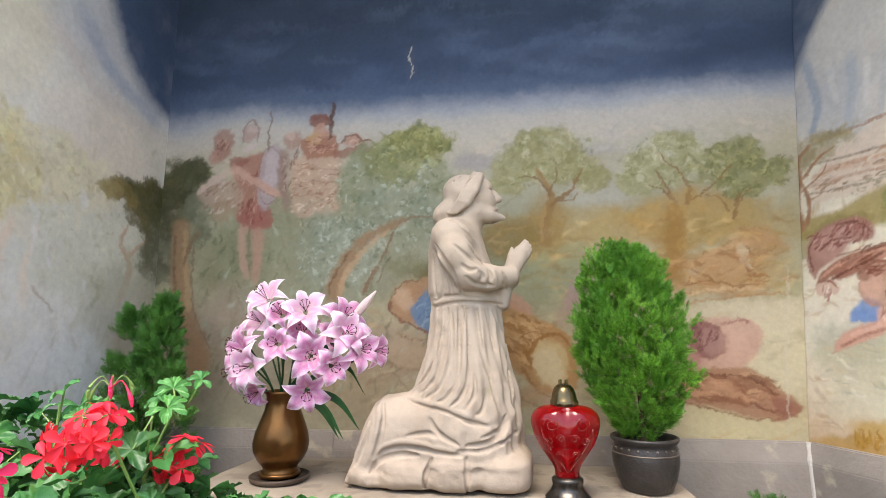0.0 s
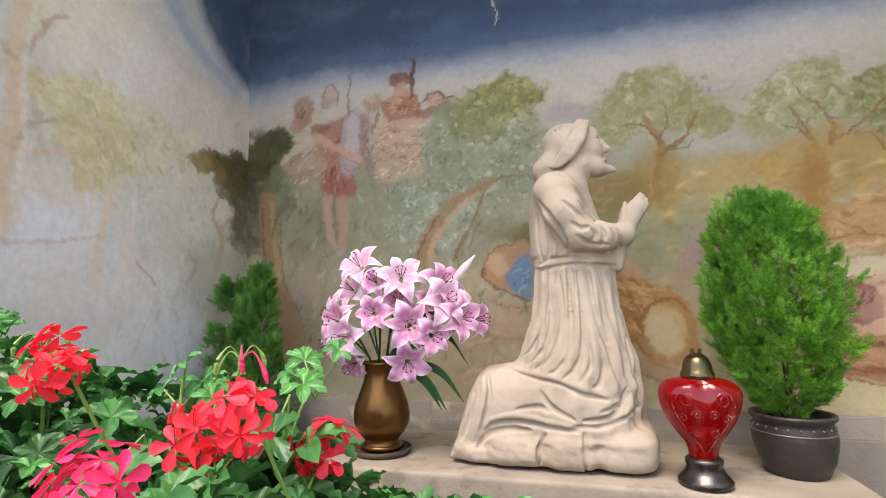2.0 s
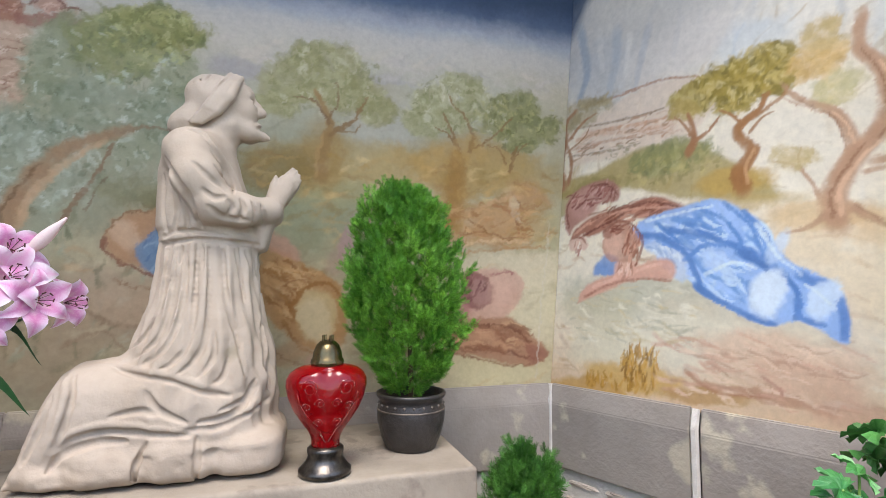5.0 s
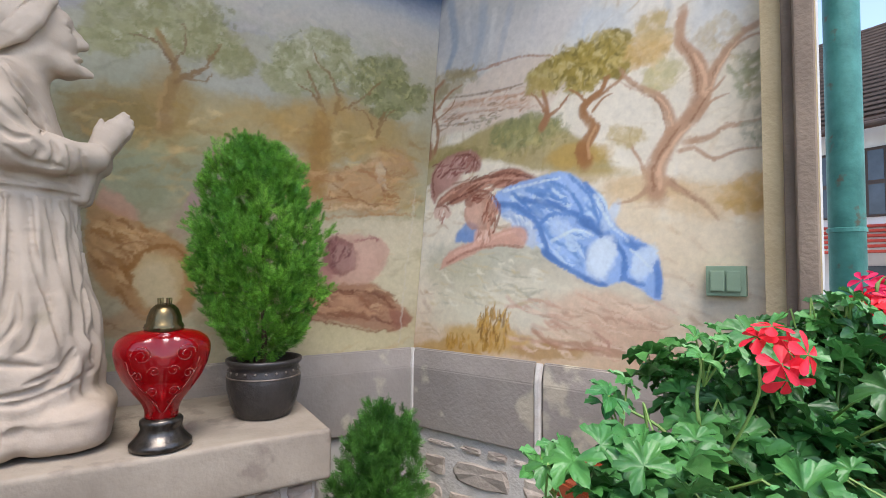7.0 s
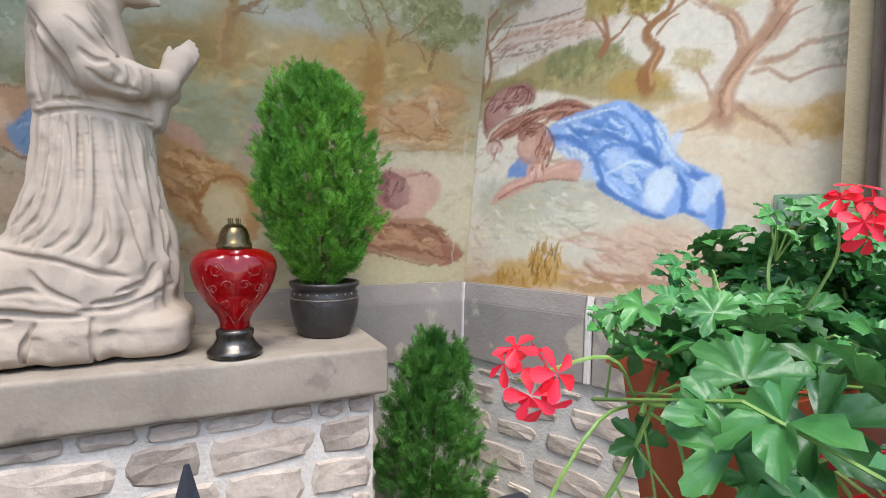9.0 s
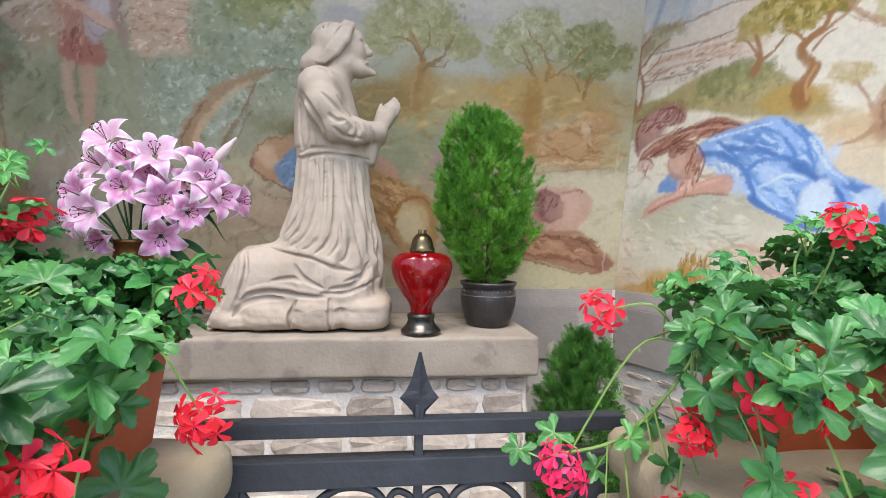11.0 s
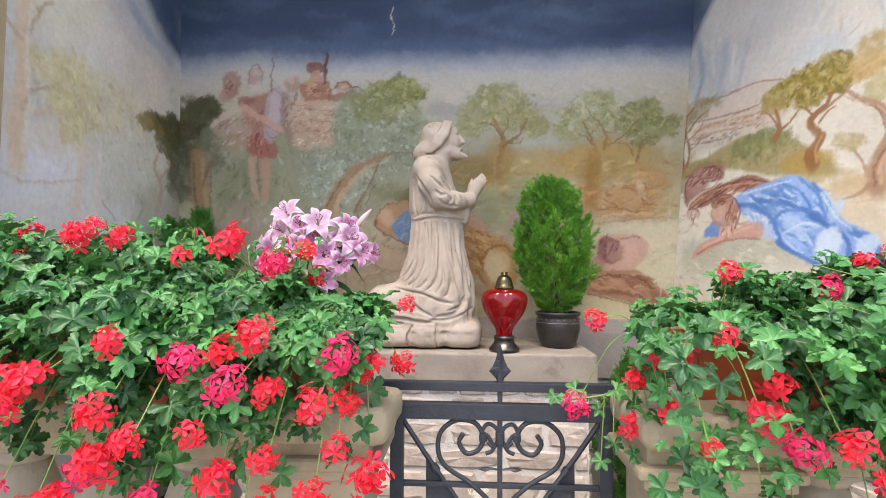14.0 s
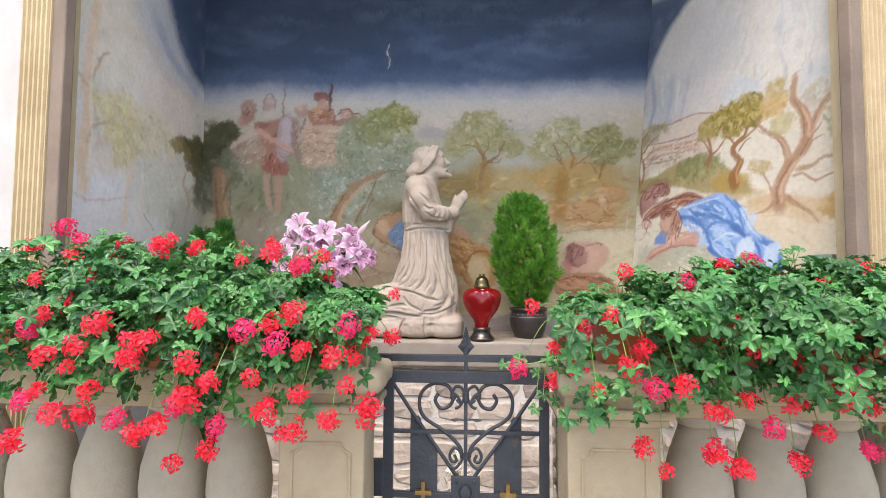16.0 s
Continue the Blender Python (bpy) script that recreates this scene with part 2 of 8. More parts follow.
def prism(name, foot, z0, z1, mat, label):
    """An upright block over a footprint."""
    bm = bmesh.new()
    lo = [bm.verts.new((x, y, z0)) for x, y in foot]
    hi = [bm.verts.new((x, y, z1)) for x, y in foot]
    n = len(foot)
    bm.faces.new(lo[::-1])
    bm.faces.new(hi)
    for i in range(n):
        bm.faces.new((lo[i], lo[(i + 1) % n], hi[(i + 1) % n], hi[i]))
    bmesh.ops.recalc_face_normals(bm, faces=bm.faces)
    return tagged(obj(name, bm, mat), label, kind="structure")


_g = bmesh.new()
bmesh.ops.create_grid(_g, x_segments=8, y_segments=8, size=300)
tagged(obj("ground", _g, "ground"), "pale gravel ground before the chapel", kind="structure")
slab("floor", -2.0, 2.3, 0.2, 2.5, -0.05, 0.12, "floor", "grey stone floor inside the chapel niche")
# masonry cores behind the painted plaster
slab("wall_north_core", -1.9, 2.1, BACK_Y + 0.03, BACK_Y + 0.35, 0.0, 3.9, "plaster", "plain masonry behind the painted back wall")
prism("wall_east_core", [(R0[0] + 0.24, R0[1] + 0.03), (R1[0] + 0.05, R1[1] + 0.0), (R1[0] + 0.35, R1[1] + 0.05), (R0[0] + 0.6, R0[1] + 0.3)], 0, 3.9, "plaster", "plain masonry behind the painted side wall")
prism("wall_west_core", [(L0[0] - 0.08, L0[1] + 0.03), (L0[0] - 0.4, L0[1] + 0.03), (L1[0] - 0.4, L1[1]), (L1[0] - 0.04, L1[1])], 0, 3.9, "plaster", "plain masonry behind the painted side wall")
# unseen ceiling, added only to hold back sky light from the walls
slab("ceiling", -2.0, 2.5, 0.85, 2.5, Z_TOP, Z_TOP + 0.15, "plaster", "unseen plain ceiling added to shade the niche")


def dado(name, p, q, out, z0=0.95):
    """A course of grey render, a little proud of the wall, from p to q."""
    a, b = Vector((*p, 0)), Vector((*q, 0))
    d = (b - a).normalized()
    nrm = Vector((d.y, -d.x, 0)) * out
    bm = bmesh.new()
    quad = [a - nrm * 0.03, b - nrm * 0.03, b + nrm * 0.024, a + nrm * 0.024]
    top = [a - nrm * 0.03, b - nrm * 0.03, b + nrm * 0.008, a + nrm * 0.008]
    lo = [bm.verts.new((v.x, v.y, z0)) for v in quad]
    mid = [bm.verts.new((v.x, v.y, Z_DADO - 0.07)) for v in quad]
    hi = [bm.verts.new((v.x, v.y, Z_DADO + (0.004 if i > 1 else 0.012))) for i, v in enumerate(top)]
    bm.faces.new(lo[::-1]), bm.faces.new(hi)
    for s0, s1 in ((lo, mid), (mid, hi)):
        for i in range(4):
            bm.faces.new((s0[i], s0[(i + 1) % 4], s1[(i + 1) % 4], s1[i]))
    bmesh.ops.recalc_face_normals(bm, faces=bm.faces)
    bmesh.ops.bevel(bm, geom=bm.edges[:], offset=0.004, segments=2, affect="EDGES")
    return bm


def along(p, q, k):
    return p[0] + (q[0] - p[0]) * k, p[1] + (q[1] - p[1]) * k


plinth = tagged(empty("wall_plinth"), "grey rendered plinth course with pale joints round the niche", kind="structure")
for _k0, _k1 in ((0, 0.437), (0.451, 0.98)):
    part("panel", dado("panel", along(R0, R1, _k0 + 0.008), along(R0, R1, _k1), 1), "dado", plinth)
for _k0, _k1 in ((0, 0.33), (0.33, 0.66), (0.66, 1)):
    part("panel", dado("panel", along((L0[0], BACK_Y), (R0[0] - 0.012, BACK_Y), _k0), along((L0[0], BACK_Y), (R0[0] - 0.012, BACK_Y), _k1), 1), "dado", plinth)
    part("panel", dado("panel", along(L0, L1, _k0), along(L0, L1, _k1), -1), "dado", plinth)
part("joint", tube([(along(R0, R1, 0.444)[0] - 0.016, along(R0, R1, 0.444)[1] - 0.007, 0.955), (along(R0, R1, 0.444)[0] - 0.016, along(R0, R1, 0.444)[1] - 0.007, Z_DADO - 0.06), (*along(R0, R1, 0.444), Z_DADO)], 0.014, 6), "mortar", plinth, "pale mortar joint")
part("joint", tube([(R0[0] - 0.014, R0[1] - 0.018, 0.955), (R0[0] - 0.014, R0[1] - 0.018, Z_DADO - 0.06), (R0[0], R0[1], Z_DADO)], 0.013, 6), "mortar", plinth, "pale mortar joint")


# columns that frame the opening
def column(name, x, y, side, turn, label):
    """A fluted pilaster whose inner edge carries a darker stepped moulding; side is the way out of the niche."""
    c = tagged(empty(name, x, y, 0), label, "column", kind="structure")
    spin = Matrix.Translation((x, y, 0)) @ Matrix.Rotation(radians(turn), 4, "Z")
    n, w = 6, 0.17
    prof = []
    for i in range(n):
        for k, dy in ((0.0, 0.0), (0.15, 0.0), (0.3, 0.012), (0.5, 0.017), (0.7, 0.012), (0.85, 0.0)):
            prof.append((0.072 + w * (i + k) / n, dy))
    prof += [(0.072 + w, 0.0), (0.072 + w, 0.12), (0.072, 0.12)]
    bm = bmesh.new()
    lo = [bm.verts.new(spin @ Vector((side * a, b, 0.1))) for a, b in prof]
    hi = [bm.verts.new(spin @ Vector((side * a, b, Z_TOP))) for a, b in prof]
    for i in range(len(prof)):
        j = (i + 1) % len(prof)
        bm.faces.new((lo[i], lo[j], hi[j], hi[i]))
    bmesh.ops.recalc_face_normals(bm, faces=bm.faces)
    part("fluted_shaft", bm, "column", c)
    # three stepped mouldings, a darker brown than the shaft
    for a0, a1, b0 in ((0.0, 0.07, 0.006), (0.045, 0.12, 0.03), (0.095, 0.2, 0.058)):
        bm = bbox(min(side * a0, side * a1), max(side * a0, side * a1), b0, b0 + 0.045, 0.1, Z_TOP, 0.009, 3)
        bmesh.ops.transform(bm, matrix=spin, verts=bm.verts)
        part("moulding", bm, "column_inner", c, "darker brown moulding")
    return c


column("column_west", -1.325, 0.825, -1, -14, "fluted cream stone pilaster with brown inner mouldings")
column("column_east", 1.725, 0.81, 1, 25, "fluted cream stone pilaster with brown inner mouldings")

# ---- the stone ledge and its rubble base ----
LX0, LX1, LY = -0.85, 0.785, 1.575


def worn_slab(x0, x1, y0, y1, z0, z1, cut=0.03, amp=0.004, bevel=0.012):
    bm = bbox(x0, x1, y0, y1, z0, z1, bevel, 3)
    bmesh.ops.subdivide_edges(bm, edges=[e for e in bm.edges if e.calc_length() > 0.1], cuts=14, use_grid_fill=True)
    for v in bm.verts:
        v.co += amp * Vector((noise.noise(v.co * 9), noise.noise(v.co * 9 + Vector((7, 0, 0))), noise.noise(v.co * 9 + Vector((0, 9, 0)))))
    return bm


tagged(obj("stone_ledge", worn_slab(LX0, LX1, LY, BACK_Y - 0.018, Z_LEDGE - 0.135, Z_LEDGE), "ledge", smooth=True), "worn beige sandstone ledge slab on a rubble base", "ledge")


# ---- the painted plaster ----
_lat = np.random.RandomState(5).rand(256, 256)


def vnoise(u, v, size, shift=0):
    """Smooth value noise over arrays of metres."""
    a, b = u / size + shift * 17.3, v / size + shift * 9.1
    i, j = np.floor(a).astype(int), np.floor(b).astype(int)
    f, g = a - i, b - j
    f, g = f * f * (3 - 2 * f), g * g * (3 - 2 * g)
    i0, i1, j0, j1 = i % 256, (i + 1) % 256, j % 256, (j + 1) % 256
    return (_lat[i0, j0] * (1 - f) + _lat[i1, j0] * f) * (1 - g) + (_lat[i0, j1] * (1 - f) + _lat[i1, j1] * f) * g


def fbm(u, v, size, shift=0, octaves=5):
    s, k, out = 0.0, 0.5, 0.0
    for o in range(octaves):
        out = out + k * vnoise(u, v, size / 2 ** o, shift + o * 3)
        s, k = s + k, k * 0.55
    return out / s


class Fresco:
    """Paint laid on a plaster wall, dab by dab, on a fine net of points."""

    def __init__(self, u0, u1, v0, v1, step=0.0042, seed=1):
        self.us = np.linspace(u0, u1, int((u1 - u0) / step) + 1)
        self.vs = np.concatenate([np.arange(v0, 2.82, step), np.arange(2.82, 3.15, 2 * step), np.linspace(3.15, v1, 40)])
        self.nu, self.nv = len(self.us), len(self.vs)
        self.u, self.v = np.meshgrid(self.us, self.vs)
        self.c = np.zeros((self.nv, self.nu, 3))
        self.rs = np.random.RandomState(seed)
        self.n1 = fbm(self.u, self.v, 0.12, seed)
        self.n2 = fbm(self.u, self.v, 0.035, seed + 5)
        self.wu = self.u + 0.05 * (fbm(self.u, self.v, 0.1, seed + 9) - 0.5) + 0.02 * (self.n2 - 0.5)
        self.wv = self.v + 0.05 * (fbm(self.u, self.v, 0.1, seed + 11) - 0.5) + 0.02 * (self.n1 - 0.5)

    def win(self, u0, u1, v0, v1):
        i0, i1 = np.searchsorted(self.us, (u0, u1))
        j0, j1 = np.searchsorted(self.vs, (v0, v1))
        return slice(max(j0 - 1, 0), j1 + 1), slice(max(i0 - 1, 0), i1 + 1)

    def lay(self, w, mask, col):
        m = mask[..., None]
        self.c[w] = self.c[w] * (1 - m) + np.array(srgb(col)) * m

    def blob(self, u, v, ru, rv, col, a=1.0, soft=0.35, ang=0, rough=0.5):
        r = max(ru, rv) * (1.6 + soft) + 0.05
        w = self.win(u - r, u + r, v - r, v + r)
        du, dv = self.wu[w] - u, self.wv[w] - v
        c, s = math.cos(radians(ang)), math.sin(radians(ang))
        d = np.hypot((du * c + dv * s) / ru, (-du * s + dv * c) / rv) + rough * (self.n2[w] - 0.5) + 0.5 * rough * (self.n1[w] - 0.5)
        k = np.clip((1 - d) / soft + 0.5, 0, 1)
        self.lay(w, a * k * k * (3 - 2 * k) * (0.75 + 0.5 * np.clip(self.n1[w], 0, 1)).clip(0, 1), col)

    def line(self, pts, w0, w1, col, a=1.0, smooth=True):
        p = [(q.x, q.y) for q in spline([(x, y, 0) for x, y in pts], 6)] if smooth and len(pts) > 2 else pts
        n = len(p) - 1
        for i in range(n):
            (x0, y0), (x1, y1) = p[i], p[i + 1]
            wa = w0 + (w1 - w0) * (i + 0.5) / n
            w = self.win(min(x0, x1) - wa * 2 - 0.02, max(x0, x1) + wa * 2 + 0.02, min(y0, y1) - wa * 2 - 0.02, max(y0, y1) + wa * 2 + 0.02)
            du, dv = self.u[w] * 0.7 + self.wu[w] * 0.3 - x0, self.v[w] * 0.7 + self.wv[w] * 0.3 - y0
            lx, ly = x1 - x0, y1 - y0
            t = np.clip((du * lx + dv * ly) / (lx * lx + ly * ly + 1e-9), 0, 1)
            d = np.hypot(du - t * lx, dv - t * ly) / wa
            k = np.clip((1.3 - d) / 0.8, 0, 1)
            self.lay(w, a * k * (0.25 + 1.2 * self.n2[w]).clip(0, 1), col)

    def poly(self, pts, col, a=1.0, soft=0.012):
        xs, ys = [p[0] for p in pts], [p[1] for p in pts]
        w = self.win(min(xs) - 0.05, max(xs) + 0.05, min(ys) - 0.05, max(ys) + 0.05)
        x, y = self.u[w] * 0.6 + self.wu[w] * 0.4, self.v[w] * 0.6 + self.wv[w] * 0.4
        inside = np.zeros(x.shape, bool)
        dist = np.full(x.shape, 9.0)
        p = [(q.x, q.y) for q in spline([(a0, b0, 0) for a0, b0 in pts + pts[:1]], 4)]
        for (x0, y0), (x1, y1) in zip(p, p[1:]):
            if abs(y1 - y0) > 1e-9:
                inside ^= ((y0 > y) != (y1 > y)) & (x < (x1 - x0) * (y - y0) / (y1 - y0) + x0)
            lx, ly = x1 - x0, y1 - y0
            t = np.clip(((x - x0) * lx + (y - y0) * ly) / (lx * lx + ly * ly + 1e-9), 0, 1)
            dist = np.minimum(dist, np.hypot(x - x0 - t * lx, y - y0 - t * ly))
        sd = np.where(inside, dist, -dist)
        k = np.clip(sd / soft + 0.5, 0, 1)
        self.lay(w, a * k * (0.8 + 0.4 * self.n1[w]).clip(0, 1), col)

    def leaves(self, u, v, ru, rv, cols, n, size=0.02, a=0.6):
        for _ in range(n):
            t, r = self.rs.rand() * 6.283, math.sqrt(self.rs.rand())
            s = size * (0.5 + self.rs.rand())
            self.blob(u + ru * r * math.cos(t), v + rv * r * math.sin(t), s * 1.5, s * 0.75, cols[self.rs.randint(len(cols))],
                      a * (0.5 + 0.5 * self.rs.rand()), 0.6, self.rs.rand() * 180, 0.9)

    def crown(self, u, v, ru, rv, cols, n=90, size=0.022, a=0.75):
        self.blob(u, v, ru, rv, cols[0], a, 0.5, 0, 1.1)
        for _ in range(7):
            t = self.rs.rand() * 6.283
            self.blob(u + 0.6 * ru * math.cos(t), v + 0.6 * rv * math.sin(t), ru * 0.42, rv * 0.42, cols[self.rs.randint(len(cols))], a * 0.6, 0.6, 0, 1.2)
        self.leaves(u, v, ru * 1.05, rv * 1.05, cols, n, size, a * 0.8)

    def folds(self, u, v, ru, rv, cols, n, ang, length=0.09, width=0.008, spread=18, a=0.42):
        """Brushed folds of cloth along one way."""
        for _ in range(n):
            t, r = self.rs.rand() * 6.283, math.sqrt(self.rs.rand())
            x, y, g = u + ru * r * math.cos(t), v + rv * r * math.sin(t), radians(ang + spread * (self.rs.rand() - 0.5) * 2)
            l = length * (0.5 + self.rs.rand())
            b = 0.25 * l * (self.rs.rand() - 0.5)
            self.line([(x - l / 2 * math.cos(g), y - l / 2 * math.sin(g)), (x - b * math.sin(g), y + b * math.cos(g)), (x + l / 2 * math.cos(g), y + l / 2 * math.sin(g))],
                      width * 1.5, width * 0.6, cols[self.rs.randint(len(cols))], a)

    def brush(self, u0, u1, v0, v1, cols, n, length=0.06, width=0.006, ang=90, spread=60, a=0.3):
        """Loose short strokes over a stretch of wall."""
        for _ in range(n):
            x, y = u0 + (u1 - u0) * self.rs.rand(), v0 + (v1 - v0) * self.rs.rand()
            g = radians(ang + spread * (self.rs.rand() - 0.5) * 2)
            l, b = length * (0.4 + self.rs.rand()), 0.3 * length * (self.rs.rand() - 0.5)
            self.line([(x - l / 2 * math.cos(g), y - l / 2 * math.sin(g)), (x - b * math.sin(g), y + b * math.cos(g)), (x + l / 2 * math.cos(g), y + l / 2 * math.sin(g))],
                      width * (0.6 + self.rs.rand()), width * 0.4, cols[self.rs.randint(len(cols))], a * (0.5 + self.rs.rand()))

    def wash(self, size, cols, amount=0.5, at=0.5, stretch=1.0, shift=3, top=9.0):
        for i, col in enumerate(cols):
            k = np.clip((fbm(self.u * stretch, self.v, size, shift + 5 * i) - at) * 5, 0, 1)
            self.lay((slice(None), slice(None)), amount * k * np.clip((top - self.v) / 0.1, 0, 1), col)

    def bands(self, stops):
        """Colours by height, with an uneven edge from one to the next."""
        z = self.v + 0.10 * (fbm(self.u, self.v * 2, 0.45, 21) - 0.5) + 0.05 * (self.n1 - 0.5)
        zs = [s[0] for s in stops]
        cs = np.array([srgb(s[1]) for s in stops])
        for i in range(3):
            self.c[..., i] = np.interp(z, zs, cs[:, i])

    def weather(self, reach, blend, r=6):
        """Ragged brush edges, and tones that bleed a little into one another."""
        j, i = np.mgrid[0:self.nv, 0:self.nu]
        a, b = fbm(self.u, self.v, 0.022, 71, 3) - 0.5, fbm(self.u, self.v, 0.022, 83, 3) - 0.5
        jj = np.clip(np.rint(j + 4 * reach * a), 0, self.nv - 1).astype(int)
        ii = np.clip(np.rint(i + 4 * reach * b), 0, self.nu - 1).astype(int)
        self.c = self.c[jj, ii]
        soft = self.c
        for ax in (0, 1):
            pad = [(r + 1, r) if k == ax else (0, 0) for k in range(3)]
            s = np.cumsum(np.pad(soft, pad, mode="edge"), axis=ax)
            soft = (np.take(s, range(2 * r + 1, s.shape[ax]), ax) - np.take(s, range(0, s.shape[ax] - 2 * r - 1), ax)) / (2 * r + 1)
        self.c = self.c * (1 - blend) + soft * blend
        self.c *= (0.93 + 0.14 * fbm(self.u, self.v, 0.09, 97))[..., None]

    def build(self, name, place, label, reach=1.3, blend=0.2):
        self.weather(reach, blend)
        x, y, z = place(self.u, self.v)
        verts = np.stack([x, y, z], -1).reshape(-1, 3)
        idx = np.arange(self.nu * self.nv).reshape(self.nv, self.nu)
        faces = np.stack([idx[:-1, :-1], idx[:-1, 1:], idx[1:, 1:], idx[1:, :-1]], -1).reshape(-1, 4)
        # the plaster's edge, turned back to the masonry
        rim = np.concatenate([idx[0, :], idx[1:, -1], idx[-1, -2::-1], idx[-2:0:-1, 0]])
        nrm = np.cross(verts[idx[0, 1]] - verts[idx[0, 0]], verts[idx[1, 0]] - verts[idx[0, 0]])
        nrm = nrm / np.linalg.norm(nrm)
        low = len(verts) + np.arange(len(rim))
        verts = np.r_[verts, verts[rim] - 0.02 * nrm * (1 if nrm[1] < -0.5 or name != "wall_north" else -1)]
        faces = np.r_[faces, np.stack([rim, low, np.roll(low, -1), np.roll(rim, -1)], -1)]
        ob = mesh_of(name, verts, faces, fresco_paint)
        att = ob.data.color_attributes.new("paint", "FLOAT_COLOR", "POINT")
        att.data.foreach_set("color", np.c_[np.r_[self.c.reshape(-1, 3), self.c.reshape(-1, 3)[rim]].clip(0, 1), np.ones(len(verts))].astype(np.float32).ravel())
        return tagged(ob, label, kind="structure")


fresco_paint = bpy.data.materials.new("fresco_paint")
fresco_paint.use_nodes = True
_n, _l = fresco_paint.node_tree.nodes, fresco_paint.node_tree.links
_b = _n["Principled BSDF"]
_b.inputs["Roughness"].default_value, _b.inputs["Specular IOR Level"].default_value = 0.75, 0.25
_at = _n.new("ShaderNodeAttribute")
_at.attribute_name = "paint"
_co = _n.new("ShaderNodeTexCoord")
_t1 = _n.new("ShaderNodeTexNoise")
_t1.inputs["Scale"].default_value, _t1.inputs["Detail"].default_value, _t1.inputs["Roughness"].default_value = 45, 8, 0.7
_l.new(_co.outputs["Object"], _t1.inputs["Vector"])
_mr = _n.new("ShaderNodeMapRange")
_mr.inputs[1].default_value, _mr.inputs[2].default_value, _mr.inputs[3].default_value, _mr.inputs[4].default_value = 0.3, 0.7, 0.90, 1.08
_l.new(_t1.outputs["Fac"], _mr.inputs[0])
_hs = _n.new("ShaderNodeHueSaturation")
_l.new(_mr.outputs[0], _hs.inputs["Value"])
_l.new(_at.outputs["Color"], _hs.inputs["Color"])
_l.new(_hs.outputs[0], _b.inputs["Base Color"])
_bp = _n.new("ShaderNodeBump")
_bp.inputs["Strength"].default_value, _bp.inputs["Distance"].default_value = 0.13, 0.005
_t2 = _n.new("ShaderNodeTexNoise")
_t2.inputs["Scale"].default_value, _t2.inputs["Detail"].default_value = 22, 8
_l.new(_co.outputs["Object"], _t2.inputs["Vector"])
_l.new(_t2.outputs["Fac"], _bp.inputs["Height"])
_l.new(_bp.outputs[0], _b.inputs["Normal"])

back = Fresco(-1.5, 1.53, Z_DADO - 0.01, Z_TOP, seed=1)
right = Fresco(0.0, R_LEN, Z_DADO - 0.01, Z_TOP, seed=2)
left = Fresco(0.0, L_LEN, Z_DADO - 0.01, Z_TOP, seed=3)
back.bands([(1.26, "c5bd9c"), (1.5, "bfb08c"), (1.8, "b3a988"), (2.1, "a9a486"), (2.35, "b5ad95"), (2.52, "c6bdac"), (2.64, "c0bab0"), (2.70, "a3a6ac"), (2.78, "586880"), (2.9, "3e4e66"), (3.45, "323f52")])
back.wash(0.5, ("9fa28a", "c9b791", "b39a70"), 0.35, 0.52, top=2.6)
back.wash(0.14, ("d2c8b0", "98947c"), 0.18, 0.55, top=2.6)
_hi = np.clip((back.v - 2.72) / 0.15, 0, 1)
for _k, _c in enumerate(("52627c", "2b384f", "64738a")):
    back.lay((slice(None), slice(None)), _hi * 0.4 * np.clip((fbm(back.u * 0.45, back.v * 1.4, 0.5, 40 + _k) - 0.48) * 4, 0, 1), _c)
right.bands([(1.26, "d2b594"), (1.36, "dcc6a6"), (1.6, "e8dec8"), (1.9, "eae0c8"), (2.2, "e8dec8"), (2.5, "e2dccf"), (2.8, "dedad2"), (3.45, "d0d3d4")])
right.wash(0.4, ("f0e8d6", "d4c09c", "dccbac"), 0.3, 0.52)
right.wash(0.14, ("ebe3d2", "bfae90"), 0.15, 0.56)
left.bands([(1.26, "dcdad3"), (1.6, "e4e3de"), (1.9, "e2e0d8"), (2.2, "dfdaca"), (2.5, "e2dccf"), (2.8, "e2dbce"), (3.45, "d6d3cb")])
left.wash(0.4, ("ebeae6", "cfc9b8", "d8cfb6"), 0.4, 0.5)
left.wash(0.16, ("dcdad4", "b4b0a2"), 0.18, 0.55)
# loose brushwork that ties the scenes together
back.brush(-1.45, 1.3, 1.75, 2.35, ("87886c", "76795c", "a9a388", "bdb59c", "97855f"), 240, 0.09, 0.010, 80, 50, 0.15)
back.brush(-1.45, 1.3, 1.28, 1.8, ("a8997a", "8f7d60", "c9bb98", "9a9a7c", "b88f62"), 200, 0.12, 0.010, 15, 35, 0.14)
back.brush(-1.45, -0.2, 1.5, 2.4, ("5f664c", "7a7f64", "b3b29a", "6d6f54"), 200, 0.06, 0.009, 60, 80, 0.17)
back.brush(0.2, 1.3, 1.6, 2.1, ("94703f", "c29a5e", "a3803f", "d0b27c"), 120, 0.09, 0.010, 20, 40, 0.15)
back.brush(-1.45, 1.5, 2.82, 3.6, ("4a5c78", "2c3a52", "5e6f88", "3a4a64"), 200, 0.3, 0.034, 0, 14, 0.11)
right.brush(0.02, 1.25, 1.3, 1.8, ("e6dcc6", "c4a680", "d0b894", "b8987a", "d9cdb4"), 260, 0.10, 0.008, -15, 30, 0.22)
right.brush(0.02, 1.25, 1.8, 2.5, ("e6decd", "c2a878", "b09a70", "d8ccb4"), 260, 0.07, 0.007, 40, 60, 0.21)
